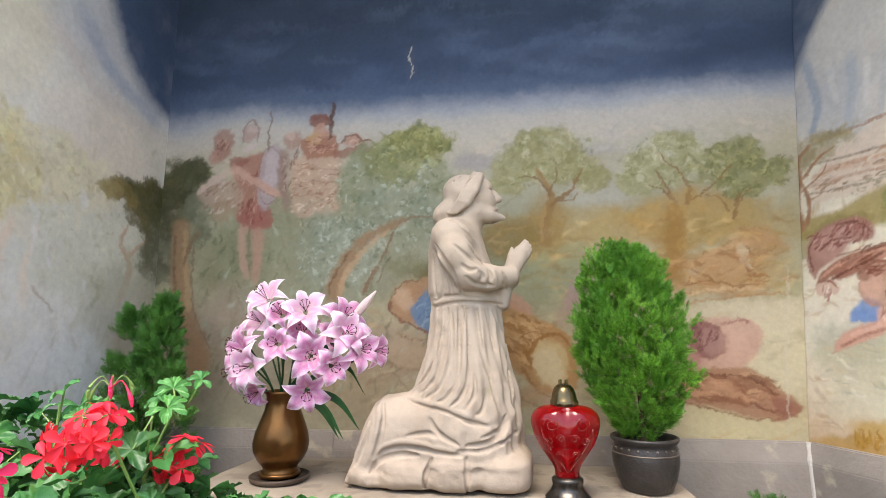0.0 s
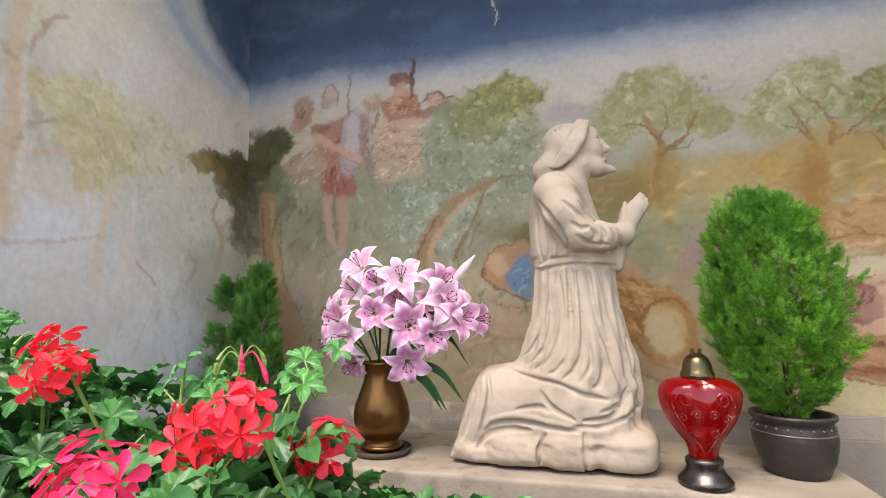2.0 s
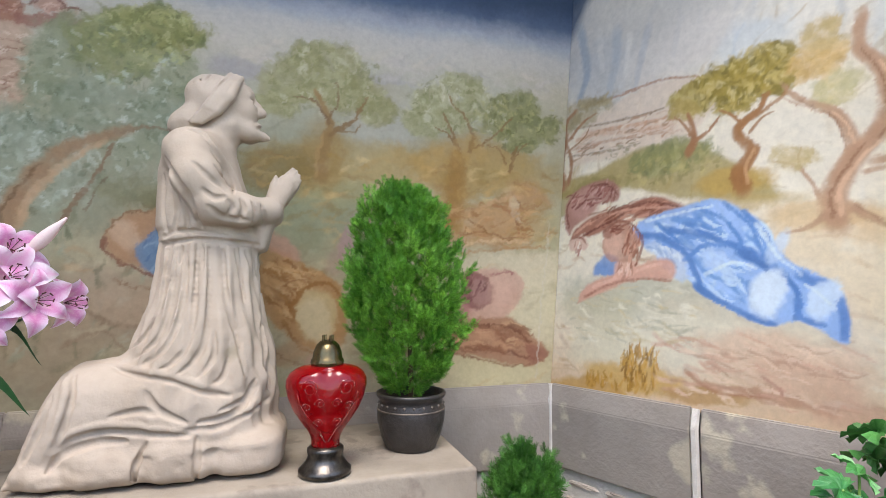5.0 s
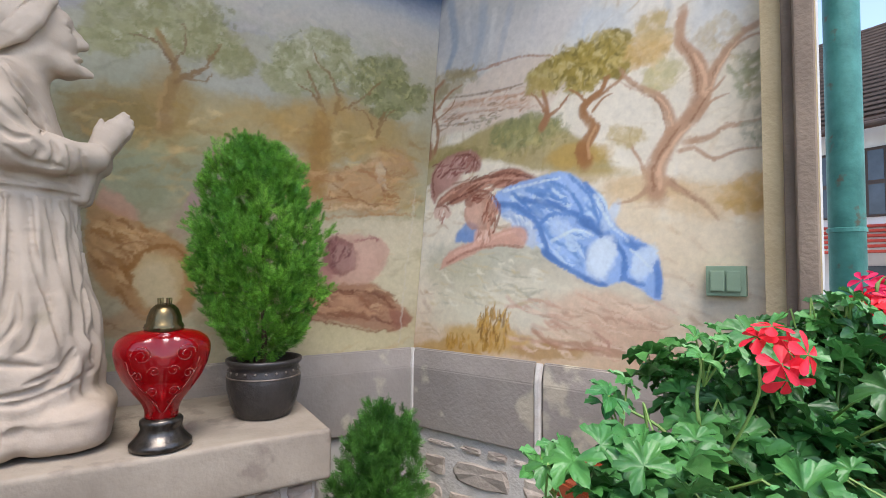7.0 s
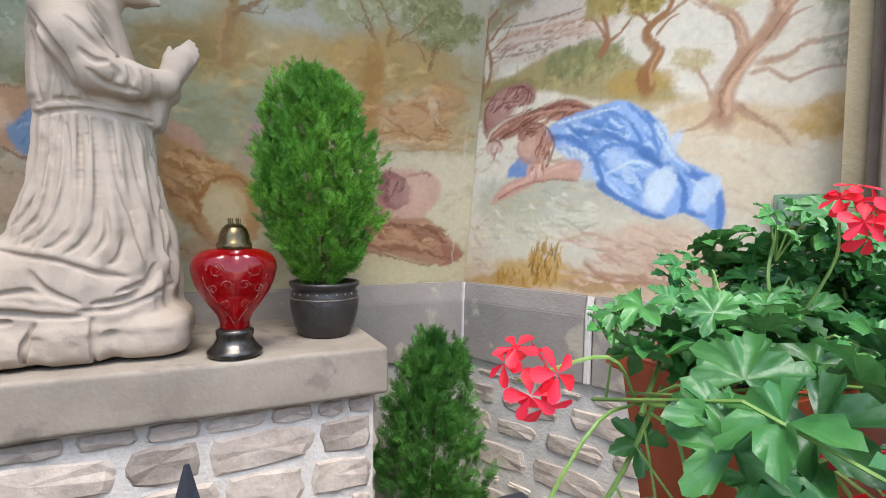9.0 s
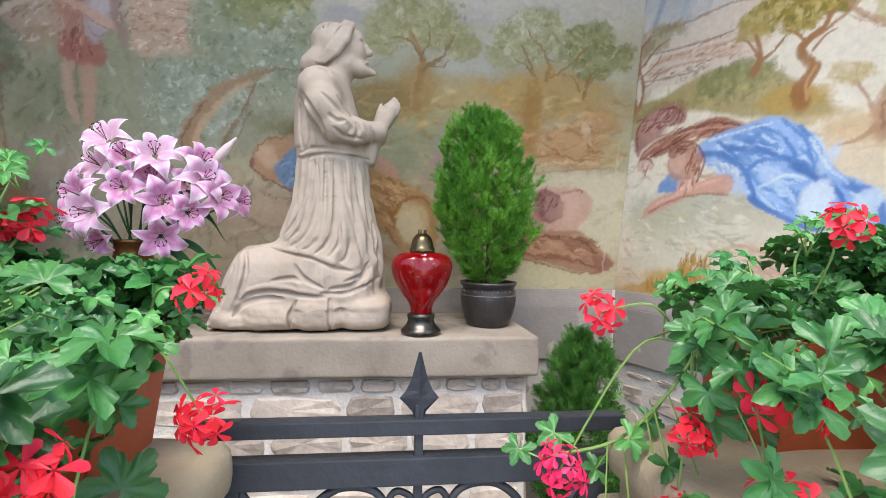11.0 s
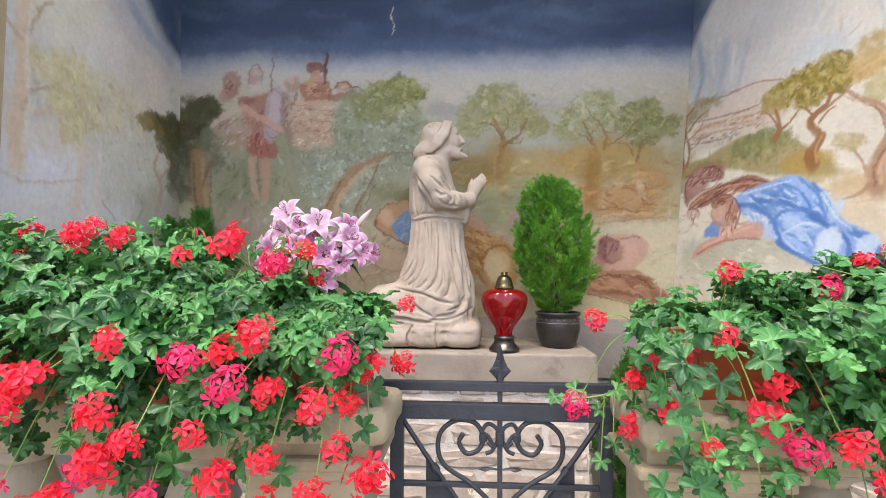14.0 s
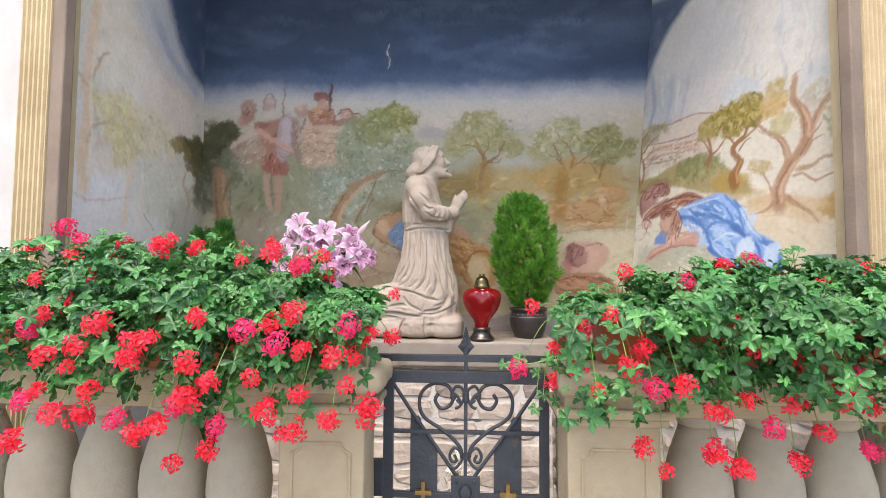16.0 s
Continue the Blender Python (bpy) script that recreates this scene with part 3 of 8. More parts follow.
right.brush(0.3, 1.25, 2.4, 3.3, ("e0dcd2", "b4bac0", "c8c0b0", "a8b2bc"), 140, 0.18, 0.014, 80, 25, 0.13)
left.brush(0.02, 1.15, 1.3, 2.3, ("d9d7cf", "b3ad98", "c4b490", "a89c84", "bcbcb4"), 150, 0.11, 0.012, 85, 30, 0.12)
left.brush(0.02, 1.15, 2.2, 3.2, ("dcd4c4", "b4aa96", "c6bca8"), 160, 0.2, 0.013, -60, 20, 0.12)
# back wall: undergrowth, earth and hills, and a dark ochre patch
back.blob(-0.756, 2.055, 0.425, 0.291, '84876a', 0.7, 0.9, 0, 0.5)
back.blob(-0.973, 1.621, 0.467, 0.225, '9b9178', 0.6, 0.9, 0, 0.5)
back.blob(-0.511, 1.996, 0.218, 0.200, '949983', 0.7, 0.9, 0, 0.5)
back.blob(-1.085, 1.984, 0.175, 0.170, '838161', 0.55, 0.9, 0, 0.5)
back.blob(-0.276, 1.965, 0.275, 0.150, '979378', 0.6, 0.9, 0, 0.5)
back.blob(0.106, 2.431, 0.125, 0.035, 'a29a9c', 0.6, 0.7, 0, 0.5)
back.blob(0.623, 2.447, 0.112, 0.019, 'a8a2a4', 0.5, 0.8, 0, 0.5)
back.blob(0.614, 2.288, 0.150, 0.100, 'bdb5ab', 0.5, 0.9, 0, 0.5)
back.blob(0.338, 1.903, 0.300, 0.138, '979a76', 0.75, 0.8, 0, 0.5)
back.blob(0.460, 2.021, 0.267, 0.075, 'aea272', 0.7, 0.8, 0, 0.5)
back.blob(0.464, 2.119, 0.275, 0.075, 'b49a64', 0.65, 0.8, 0, 0.5)
back.blob(0.388, 2.122, 0.090, 0.125, 'a4834a', 0.75, 0.7, 0, 0.5)
# dark ochre patch behind the statue's neck
back.blob(0.223, 2.065, 0.150, 0.088, '8e7643', 0.75, 0.7, 0, 0.5)
back.blob(0.719, 2.110, 0.187, 0.080, 'b99f6a', 0.65, 0.8, 0, 0.5)
back.blob(0.979, 2.137, 0.287, 0.116, 'b18d50', 0.8, 0.6, 0, 0.5)
back.blob(1.182, 2.094, 0.225, 0.097, 'b19965', 0.65, 0.8, 0, 0.5)
back.blob(0.887, 1.962, 0.060, 0.160, 'a8854c', 0.8, 0.6, 0, 0.5)
back.blob(1.034, 1.900, 0.280, 0.085, 'bd9161', 0.85, 0.6, 0, 0.5)
back.blob(1.225, 2.000, 0.110, 0.085, 'bb8c5f', 0.75, 0.6, 0, 0.5)
back.blob(1.288, 1.906, 0.100, 0.097, 'aea87e', 0.5, 0.8, 0, 0.5)
back.blob(1.143, 1.718, 0.260, 0.082, 'dbcdac', 0.85, 0.6, 0, 0.5)
back.blob(1.185, 1.534, 0.180, 0.137, 'dbd0ad', 0.75, 0.8, 0, 0.5)
back.blob(1.062, 1.323, 0.300, 0.068, 'd3c69a', 0.7, 0.8, 0, 0.5)
back.blob(0.340, 1.330, 0.275, 0.080, 'c1b791', 0.7, 0.8, 0, 0.5)
back.blob(-0.270, 1.597, 0.225, 0.113, 'b29b81', 0.7, 0.7, 0, 0.5)
back.blob(-0.366, 1.409, 0.275, 0.125, 'a5937a', 0.7, 0.8, 0, 0.5)
back.blob(-0.611, 1.266, 0.340, 0.100, 'a49b83', 0.6, 0.9, 0, 0.5)
back.blob(-0.958, 1.425, 0.225, 0.150, '978d78', 0.6, 0.9, 0, 0.5)
back.blob(-1.065, 1.748, 0.150, 0.146, 'ae9785', 0.55, 0.8, 0, 0.5)
back.blob(-1.187, 1.546, 0.200, 0.175, '93836e', 0.6, 0.8, 0, 0.5)
back.blob(0.738, 1.733, 0.300, 0.177, 'b9ae89', 0.5, 0.9, 0, 0.5)
back.brush(-1.227, -0.124, 1.398, 2.191, ('727657', 'a2a88d', '626a4e', 'babba4', '8a7d5f',), 260, 0.07, 0.009, 70, 50, 0.2)
back.brush(0.121, 1.356, 1.834, 2.135, ('9c7643', 'cca263', 'ac8743', 'dbbb83', '927a44',), 150, 0.09, 0.01, 12, 25, 0.16)
back.brush(-0.411, 1.308, 1.248, 1.728, ('b1a181', '978465', 'dacca8', 'c29767',), 130, 0.12, 0.01, 10, 25, 0.14)
back.brush(-1.183, 1.362, 2.457, 2.561, ('c7bcaf', 'b1a8a0', 'd0c2af',), 90, 0.12, 0.012, 10, 30, 0.2)
# back wall: the dark tree by the corner
back.crown(-1.368, 2.366, 0.173, 0.140, ('4f4e31', '5b5837', '444329', '646140',), 120, 0.012, 0.92)
back.crown(-1.285, 2.434, 0.065, 0.089, ('4e4e33', '5a5d40', '41422b',), 60, 0.01, 0.85)
back.crown(-1.426, 2.199, 0.115, 0.112, ('58553d', '656249', '4c4c32',), 80, 0.012, 0.75)
back.crown(-1.250, 2.220, 0.085, 0.142, ('707259', '7d7e65', '61654e',), 60, 0.012, 0.6)
back.crown(-1.421, 2.019, 0.147, 0.100, ('605f4a', '6c6a52',), 60, 0.012, 0.6)
back.line([(-1.334, 2.181), (-1.321, 1.989), (-1.290, 1.802), (-1.208, 1.622), (-1.184, 1.521)], 0.0425, 0.0538, 'a1805f', 0.9)
back.line([(-1.302, 2.153), (-1.289, 1.962), (-1.251, 1.776)], 0.0123, 0.0148, 'bc9c74', 0.7)
back.line([(-1.358, 2.127), (-1.342, 1.909), (-1.297, 1.750)], 0.0088, 0.0088, '755a44', 0.7)
back.line([(-1.250, 2.069), (-1.255, 1.907), (-1.220, 1.750), (-1.130, 1.596)], 0.0074, 0.0049, '816650', 0.6)
back.line([(-1.243, 2.151), (-1.279, 2.070), (-1.301, 1.989)], 0.0146, 0.0088, '856a4e', 0.7)
# back wall: armed group and city wall as plain shapes
back.poly([(-0.802, 2.489), (-0.556, 2.503), (-0.531, 2.260), (-0.654, 2.198), (-0.766, 2.237)], 'c9a78d', 0.85, 0.02)
back.brush(-0.779, -0.541, 2.216, 2.466, ('af866e', 'e1c7af', '9c7661', 'd3b49a',), 130, 0.022, 0.004, 5, 30, 0.55)
back.leaves(-0.654, 2.211, 0.125, 0.070, ('dbccb1', '97896c', 'ac9e81',), 60, 0.007, 0.6)
back.line([(-0.782, 2.428), (-0.665, 2.436), (-0.548, 2.425)], 0.0030, 0.0030, 'a27b68', 0.6)
back.line([(-0.779, 2.367), (-0.662, 2.375), (-0.546, 2.364)], 0.0035, 0.0035, 'a27b68', 0.6)
back.line([(-0.775, 2.303), (-0.659, 2.312), (-0.543, 2.301)], 0.0035, 0.0035, 'a27b68', 0.6)
back.blob(-1.137, 2.327, 0.120, 0.070, 'b9a08b', 0.85, 0.4, 0, 0.5)
back.blob(-1.121, 2.251, 0.075, 0.058, 'a48b6e', 0.7, 0.5, 0, 0.5)
back.line([(-1.255, 2.341), (-1.201, 2.387), (-1.128, 2.432)], 0.0146, 0.0204, 'ceb6a4', 0.8)
back.folds(-1.127, 2.313, 0.100, 0.083, ('917261', 'd5bfaf', 'a2816e',), 24, 40, 0.035, 0.004, 18, 0.45)
back.blob(-1.154, 2.566, 0.060, 0.080, 'a87e6e', 0.9, 0.35, 0, 0.5)
back.blob(-1.194, 2.516, 0.030, 0.039, 'b68b7a', 0.8, 0.4, 0, 0.5)
back.folds(-1.153, 2.557, 0.035, 0.057, ('865b50', 'cca28f',), 14, 70, 0.03, 0.003, 18, 0.45)
back.line([(-1.010, 2.184), (-1.012, 2.062), (-0.979, 1.928)], 0.0225, 0.0150, 'be9b85', 0.8)
back.line([(-0.944, 2.182), (-0.933, 2.060), (-0.939, 1.902)], 0.0311, 0.0198, 'b6917a', 0.8)
back.line([(-0.980, 2.169), (-0.976, 2.034)], 0.0074, 0.0074, '755f4c', 0.6)
back.blob(-0.978, 2.334, 0.090, 0.150, 'b18772', 0.4, 0.8, 0, 0.5)
back.poly([(-1.089, 2.464), (-1.054, 2.499), (-0.925, 2.524), (-0.850, 2.483), (-0.885, 2.358), (-0.933, 2.304), (-0.884, 2.242), (-0.884, 2.160), (-1.020, 2.176), (-1.047, 2.226), (-1.020, 2.322), (-1.067, 2.400)], 'ac7664', 0.85, 0.02)
back.poly([(-1.036, 2.267), (-0.908, 2.276), (-0.878, 2.160), (-1.032, 2.179)], 'a06155', 0.7, 0.012)
back.folds(-0.976, 2.306, 0.076, 0.125, ('c38d78', '81463b', '91574a', 'd3a893',), 44, 78, 0.04, 0.004, 22, 0.5)
back.blob(-1.056, 2.485, 0.050, 0.030, '94584c', 0.8, 0.4, 0, 0.5)
back.blob(-0.894, 2.409, 0.055, 0.167, 'b4a2a0', 0.97, 0.14, -6, 0.1)
back.blob(-0.884, 2.428, 0.035, 0.113, 'cabbb9', 0.7, 0.6, -6, 0.1)
back.line([(-0.950, 2.474), (-0.948, 2.361), (-0.908, 2.276), (-0.859, 2.296), (-0.833, 2.383), (-0.848, 2.497), (-0.892, 2.551), (-0.937, 2.530), (-0.950, 2.474)], 0.0041, 0.0041, '917065', 0.5)
back.line([(-1.083, 2.452), (-0.997, 2.397), (-0.920, 2.360), (-0.843, 2.314)], 0.0233, 0.0175, 'cda48f', 0.92)
back.line([(-1.068, 2.423), (-0.971, 2.362), (-0.853, 2.301)], 0.0034, 0.0034, '86584c', 0.6)
back.blob(-1.011, 2.633, 0.044, 0.047, 'b99d91', 0.92, 0.3, 0, 0.5)
back.blob(-1.003, 2.557, 0.035, 0.025, 'd0bdb5', 0.85, 0.4, 0, 0.5)
back.blob(-1.004, 2.656, 0.030, 0.022, 'ceb7ab', 0.6, 0.5, 0, 0.5)
back.line([(-1.046, 2.594), (-1.046, 2.668), (-1.010, 2.701), (-0.972, 2.660), (-0.970, 2.590)], 0.0050, 0.0050, '8e6c61', 0.6)
back.line([(-0.907, 2.738), (-0.912, 2.630), (-0.914, 2.535)], 0.0060, 0.0050, '7d6553', 0.85)
back.blob(-0.785, 2.579, 0.050, 0.045, 'b18f7e', 0.9, 0.35, 0, 0.5)
back.blob(-0.800, 2.600, 0.030, 0.025, 'ceb1a0', 0.8, 0.4, 0, 0.5)
back.line([(-0.830, 2.518), (-0.830, 2.383), (-0.800, 2.244)], 0.0263, 0.0204, '9b7e70', 0.7)
back.folds(-0.791, 2.437, 0.040, 0.150, ('866859', 'c2a89a',), 26, 80, 0.04, 0.004, 18, 0.45)
back.poly([(-0.750, 2.571), (-0.673, 2.615), (-0.588, 2.595), (-0.557, 2.531), (-0.597, 2.488), (-0.723, 2.490)], 'a8755d', 0.92, 0.012)
back.blob(-0.650, 2.671, 0.063, 0.032, '8c5e51', 0.93, 0.3, 0, 0.5)
back.blob(-0.654, 2.622, 0.037, 0.040, 'c19783', 0.9, 0.35, 0, 0.5)
back.blob(-0.682, 2.578, 0.035, 0.040, 'cca876', 0.6, 0.5, 0, 0.5)
back.line([(-0.699, 2.688), (-0.649, 2.703), (-0.596, 2.676)], 0.0100, 0.0100, '84564a', 0.8)
back.folds(-0.647, 2.548, 0.073, 0.040, ('814e42', 'd1a48d', '945f4e',), 30, 20, 0.03, 0.003, 40, 0.6)
back.line([(-0.588, 2.756), (-0.599, 2.667), (-0.610, 2.579)], 0.0091, 0.0074, '553c32', 0.95)
back.line([(-0.599, 2.740), (-0.611, 2.625)], 0.0027, 0.0027, '917261', 0.5)
back.blob(-0.492, 2.561, 0.040, 0.032, 'b98f7a', 0.9, 0.35, 0, 0.5)
back.line([(-0.542, 2.553), (-0.515, 2.591), (-0.471, 2.582), (-0.448, 2.541)], 0.0058, 0.0058, '7a4c40', 0.8)
back.blob(-0.489, 2.550, 0.027, 0.020, 'dbb9a4', 0.8, 0.4, 0, 0.5)
back.poly([(-0.596, 2.516), (-0.502, 2.528), (-0.379, 2.521), (-0.405, 2.489), (-0.556, 2.480)], '976455', 0.85, 0.012)
back.line([(-0.448, 2.553), (-0.407, 2.556), (-0.371, 2.515)], 0.0063, 0.0038, '764a3d', 0.85)
back.leaves(-0.530, 2.529, 0.150, 0.035, ('815044', 'd3ad98', '9c6653',), 50, 0.006, 0.7)
# back wall: olive trees
back.crown(-0.416, 2.363, 0.138, 0.167, ('929676', '828767', 'acac91', '737a5b',), 140, 0.01, 0.75)
back.crown(-0.191, 2.529, 0.155, 0.097, ('8e8b52', '80824c', '9e9c65', '707648',), 170, 0.011, 0.88)
back.crown(-0.284, 2.438, 0.146, 0.100, ('8a8a5a', '788053', 'a2a276',), 130, 0.01, 0.75)
back.crown(-0.099, 2.375, 0.090, 0.090, ('969876', 'aeaf93', '828765',), 80, 0.009, 0.6)
back.crown(-0.280, 2.237, 0.238, 0.120, ('989c81', 'b1b39c', '838b70', '70785d',), 190, 0.009, 0.62)
back.crown(-0.539, 2.049, 0.200, 0.155, ('979c85', 'adb19a', '7a836a', 'bfc2af',), 190, 0.009, 0.58)
back.crown(-0.175, 2.064, 0.150, 0.115, ('a2a287', '8d9172', 'b9b9a2',), 110, 0.009, 0.5)
back.leaves(-0.307, 2.278, 0.275, 0.250, ('c6c9b5', '646e50', 'cdccb9', '727a5d',), 230, 0.007, 0.7)
back.leaves(-0.539, 2.049, 0.213, 0.175, ('ced0bf', '636e55', '727c61', 'b9bda8',), 170, 0.007, 0.65)
back.leaves(-0.191, 2.515, 0.160, 0.115, ('63673b', 'b0ad72', 'beb987',), 120, 0.007, 0.7)
back.line([(-0.563, 1.839), (-0.540, 1.925), (-0.460, 2.047), (-0.370, 2.117), (-0.240, 2.170)], 0.0375, 0.0175, '9f7e5d', 0.75)
back.line([(-0.532, 1.844), (-0.504, 1.932), (-0.433, 2.025), (-0.305, 2.125)], 0.0150, 0.0100, 'c5a27c', 0.75)
back.line([(-0.579, 1.845), (-0.561, 1.920), (-0.486, 2.032)], 0.0075, 0.0050, '6a4d32', 0.6)
back.line([(-0.415, 1.842), (-0.373, 1.942), (-0.304, 2.068), (-0.284, 2.119)], 0.0100, 0.0050, '86674c', 0.8)
back.line([(-0.279, 2.158), (-0.189, 2.181), (-0.099, 2.182)], 0.0088, 0.0044, '8b6e52', 0.7)
back.line([(-0.302, 2.004), (-0.337, 1.946), (-0.357, 1.891)], 0.0050, 0.0038, '755d46', 0.7)
back.crown(-0.086, 1.936, 0.105, 0.045, ('676140', '7a724c', '938761',), 60, 0.009, 0.75)
back.crown(-0.225, 1.964, 0.100, 0.050, ('817e5d', '979372',), 40, 0.009, 0.5)
back.crown(0.383, 2.503, 0.126, 0.065, ('979161', 'a8a276', '878557', 'b9b187',), 80, 0.01, 0.66)
back.crown(0.276, 2.413, 0.120, 0.100, ('979161', 'a8a276', '878557', 'b9b187',), 80, 0.01, 0.66)
back.crown(0.476, 2.392, 0.130, 0.085, ('979161', 'a8a276', '878557', 'b9b187',), 80, 0.01, 0.66)
back.crown(0.588, 2.320, 0.076, 0.055, ('979161', 'a8a276', '878557', 'b9b187',), 80, 0.01, 0.66)
back.crown(0.204, 2.307, 0.085, 0.045, ('979161', 'a8a276', '878557', 'b9b187',), 80, 0.01, 0.66)
back.crown(0.391, 2.389, 0.100, 0.063, ('979161', 'a8a276', '878557', 'b9b187',), 80, 0.01, 0.66)
back.leaves(0.405, 2.415, 0.216, 0.150, ('7a7a4e', 'beb791', 'ccc2a4', '838355',), 190, 0.007, 0.6)
back.line([(0.385, 2.048), (0.384, 2.134), (0.407, 2.222), (0.404, 2.285), (0.372, 2.346), (0.359, 2.383)], 0.0250, 0.0075, '9d7b4c', 0.7)
back.line([(0.406, 2.260), (0.353, 2.337), (0.279, 2.348)], 0.0075, 0.0038, '836140', 0.8)
back.line([(0.411, 2.216), (0.470, 2.257), (0.516, 2.313), (0.547, 2.368)], 0.0100, 0.0038, '8d6b43', 0.85)
back.line([(0.445, 2.230), (0.493, 2.238), (0.518, 2.267)], 0.0050, 0.0025, '8d6b43', 0.7)
back.line([(0.367, 2.061), (0.365, 2.135), (0.387, 2.210)], 0.0090, 0.0068, 'b9935d', 0.6)
back.line([(0.404, 2.285), (0.438, 2.348), (0.429, 2.413)], 0.0050, 0.0030, '836140', 0.7)
back.crown(0.928, 2.470, 0.088, 0.050, ('9f9b70', 'b1ab83', '8d8d5f', 'bfb793',), 75, 0.01, 0.75)
back.crown(0.830, 2.384, 0.110, 0.070, ('9f9b70', 'b1ab83', '8d8d5f', 'bfb793',), 75, 0.01, 0.75)
back.crown(0.773, 2.301, 0.087, 0.050, ('9f9b70', 'b1ab83', '8d8d5f', 'bfb793',), 75, 0.01, 0.75)
back.crown(1.000, 2.382, 0.100, 0.068, ('9f9b70', 'b1ab83', '8d8d5f', 'bfb793',), 75, 0.01, 0.75)
back.crown(0.882, 2.326, 0.100, 0.055, ('9f9b70', 'b1ab83', '8d8d5f', 'bfb793',), 75, 0.01, 0.75)
back.crown(1.171, 2.415, 0.104, 0.065, ('8f8d5f', '818150', 'a09b6e', '74764c',), 75, 0.01, 0.8)
back.crown(1.238, 2.320, 0.112, 0.068, ('8f8d5f', '818150', 'a09b6e', '74764c',), 75, 0.01, 0.8)
back.crown(1.102, 2.339, 0.080, 0.070, ('8f8d5f', '818150', 'a09b6e', '74764c',), 75, 0.01, 0.8)
back.crown(1.319, 2.328, 0.044, 0.050, ('8f8d5f', '818150', 'a09b6e', '74764c',), 75, 0.01, 0.8)
back.crown(1.198, 2.249, 0.060, 0.035, ('8f8d5f', '818150', 'a09b6e', '74764c',), 75, 0.01, 0.8)
back.leaves(0.921, 2.386, 0.225, 0.121, ('757648', 'c6bf9c', 'd2caad',), 140, 0.007, 0.65)
back.leaves(1.186, 2.347, 0.212, 0.109, ('616533', 'b9b17a', 'b1a872',), 130, 0.007, 0.65)
back.line([(0.918, 2.171), (0.913, 2.220), (0.865, 2.307), (0.857, 2.347)], 0.0110, 0.0044, '8b6a42', 0.85)
back.line([(0.969, 2.203), (0.981, 2.259), (0.951, 2.327), (0.899, 2.388), (0.883, 2.422)], 0.0101, 0.0034, '8b6a42', 0.85)
back.line([(0.916, 2.210), (0.866, 2.264), (0.818, 2.289)], 0.0075, 0.0030, '8b6a42', 0.85)
back.line([(1.155, 2.361), (1.093, 2.296), (1.021, 2.233), (0.979, 2.210)], 0.0056, 0.0034, '8b6a42', 0.85)
back.line([(1.144, 2.119), (1.155, 2.191), (1.175, 2.243)], 0.0090, 0.0045, '8b6a42', 0.85)
back.line([(1.124, 2.163), (1.097, 2.217), (1.043, 2.232)], 0.0059, 0.0030, '8b6a42', 0.85)
back.line([(1.221, 2.260), (1.177, 2.214), (1.150, 2.162)], 0.0049, 0.0025, '8b6a42', 0.85)
back.line([(0.915, 2.171), (0.900, 2.032), (0.880, 1.869)], 0.0394, 0.0345, 'a27a42', 0.55)
back.leaves(0.978, 2.125, 0.275, 0.109, ('cca461', '977237', 'bd9650',), 60, 0.016, 0.25)
# back wall: rocks and sleepers as plain shapes
back.line([(0.922, 1.856), (0.999, 1.874), (1.063, 1.865), (1.135, 1.846), (1.242, 1.867)], 0.0062, 0.0043, '8a5e32', 0.7)
back.line([(0.960, 1.913), (1.012, 1.894), (1.042, 1.870)], 0.0049, 0.0034, '8a5e32', 0.7)
back.line([(1.063, 1.981), (1.126, 1.968), (1.165, 1.932), (1.179, 1.863)], 0.0090, 0.0063, 'a87549', 0.7)
back.line([(1.153, 2.025), (1.182, 1.989), (1.161, 1.932), (1.202, 1.886)], 0.0062, 0.0043, '845739', 0.7)
back.line([(0.894, 1.777), (1.025, 1.798), (1.174, 1.814), (1.319, 1.821)], 0.0068, 0.0047, 'af8357', 0.7)
back.line([(0.930, 1.822), (1.071, 1.838), (1.218, 1.836)], 0.0080, 0.0056, 'dab78b', 0.7)
back.line([(0.974, 1.948), (1.087, 2.003), (1.196, 2.024)], 0.0113, 0.0079, 'cca276', 0.7)
back.blob(1.164, 1.960, 0.024, 0.044, 'd5c2a2', 0.6, 0.5, 15, 0.5)
back.brush(0.897, 1.340, 1.811, 1.996, ('9e6f40', 'd3a672', 'b18150',), 60, 0.07, 0.007, 8, 25, 0.25)
back.poly([(-0.304, 1.815), (-0.262, 1.869), (-0.174, 1.893), (-0.104, 1.896), (-0.103, 1.680), (-0.185, 1.712), (-0.273, 1.741)], 'b68c67', 0.92, 0.012)
back.blob(-0.243, 1.815, 0.040, 0.045, 'd3b393', 0.7, 0.5, 30, 0.5)
back.poly([(-0.218, 1.770), (-0.161, 1.826), (-0.104, 1.857), (-0.103, 1.680), (-0.177, 1.712)], '6e8ca7', 0.95, 0.012)
back.folds(-0.148, 1.765, 0.035, 0.070, ('97afc2', '5a799c',), 14, 55, 0.035, 0.004, 18, 0.45)
back.line([(-0.299, 1.803), (-0.288, 1.751), (-0.202, 1.707), (-0.111, 1.668)], 0.0060, 0.0050, '84533d', 0.85)
back.line([(-0.299, 1.815), (-0.249, 1.877), (-0.161, 1.895)], 0.0040, 0.0035, '8d6543', 0.8)
back.line([(-0.271, 1.669), (-0.184, 1.645), (-0.110, 1.649)], 0.0050, 0.0038, '917055', 0.7)
back.blob(-0.233, 1.585, 0.120, 0.065, 'bca487', 0.7, 0.5, 0, 0.5)
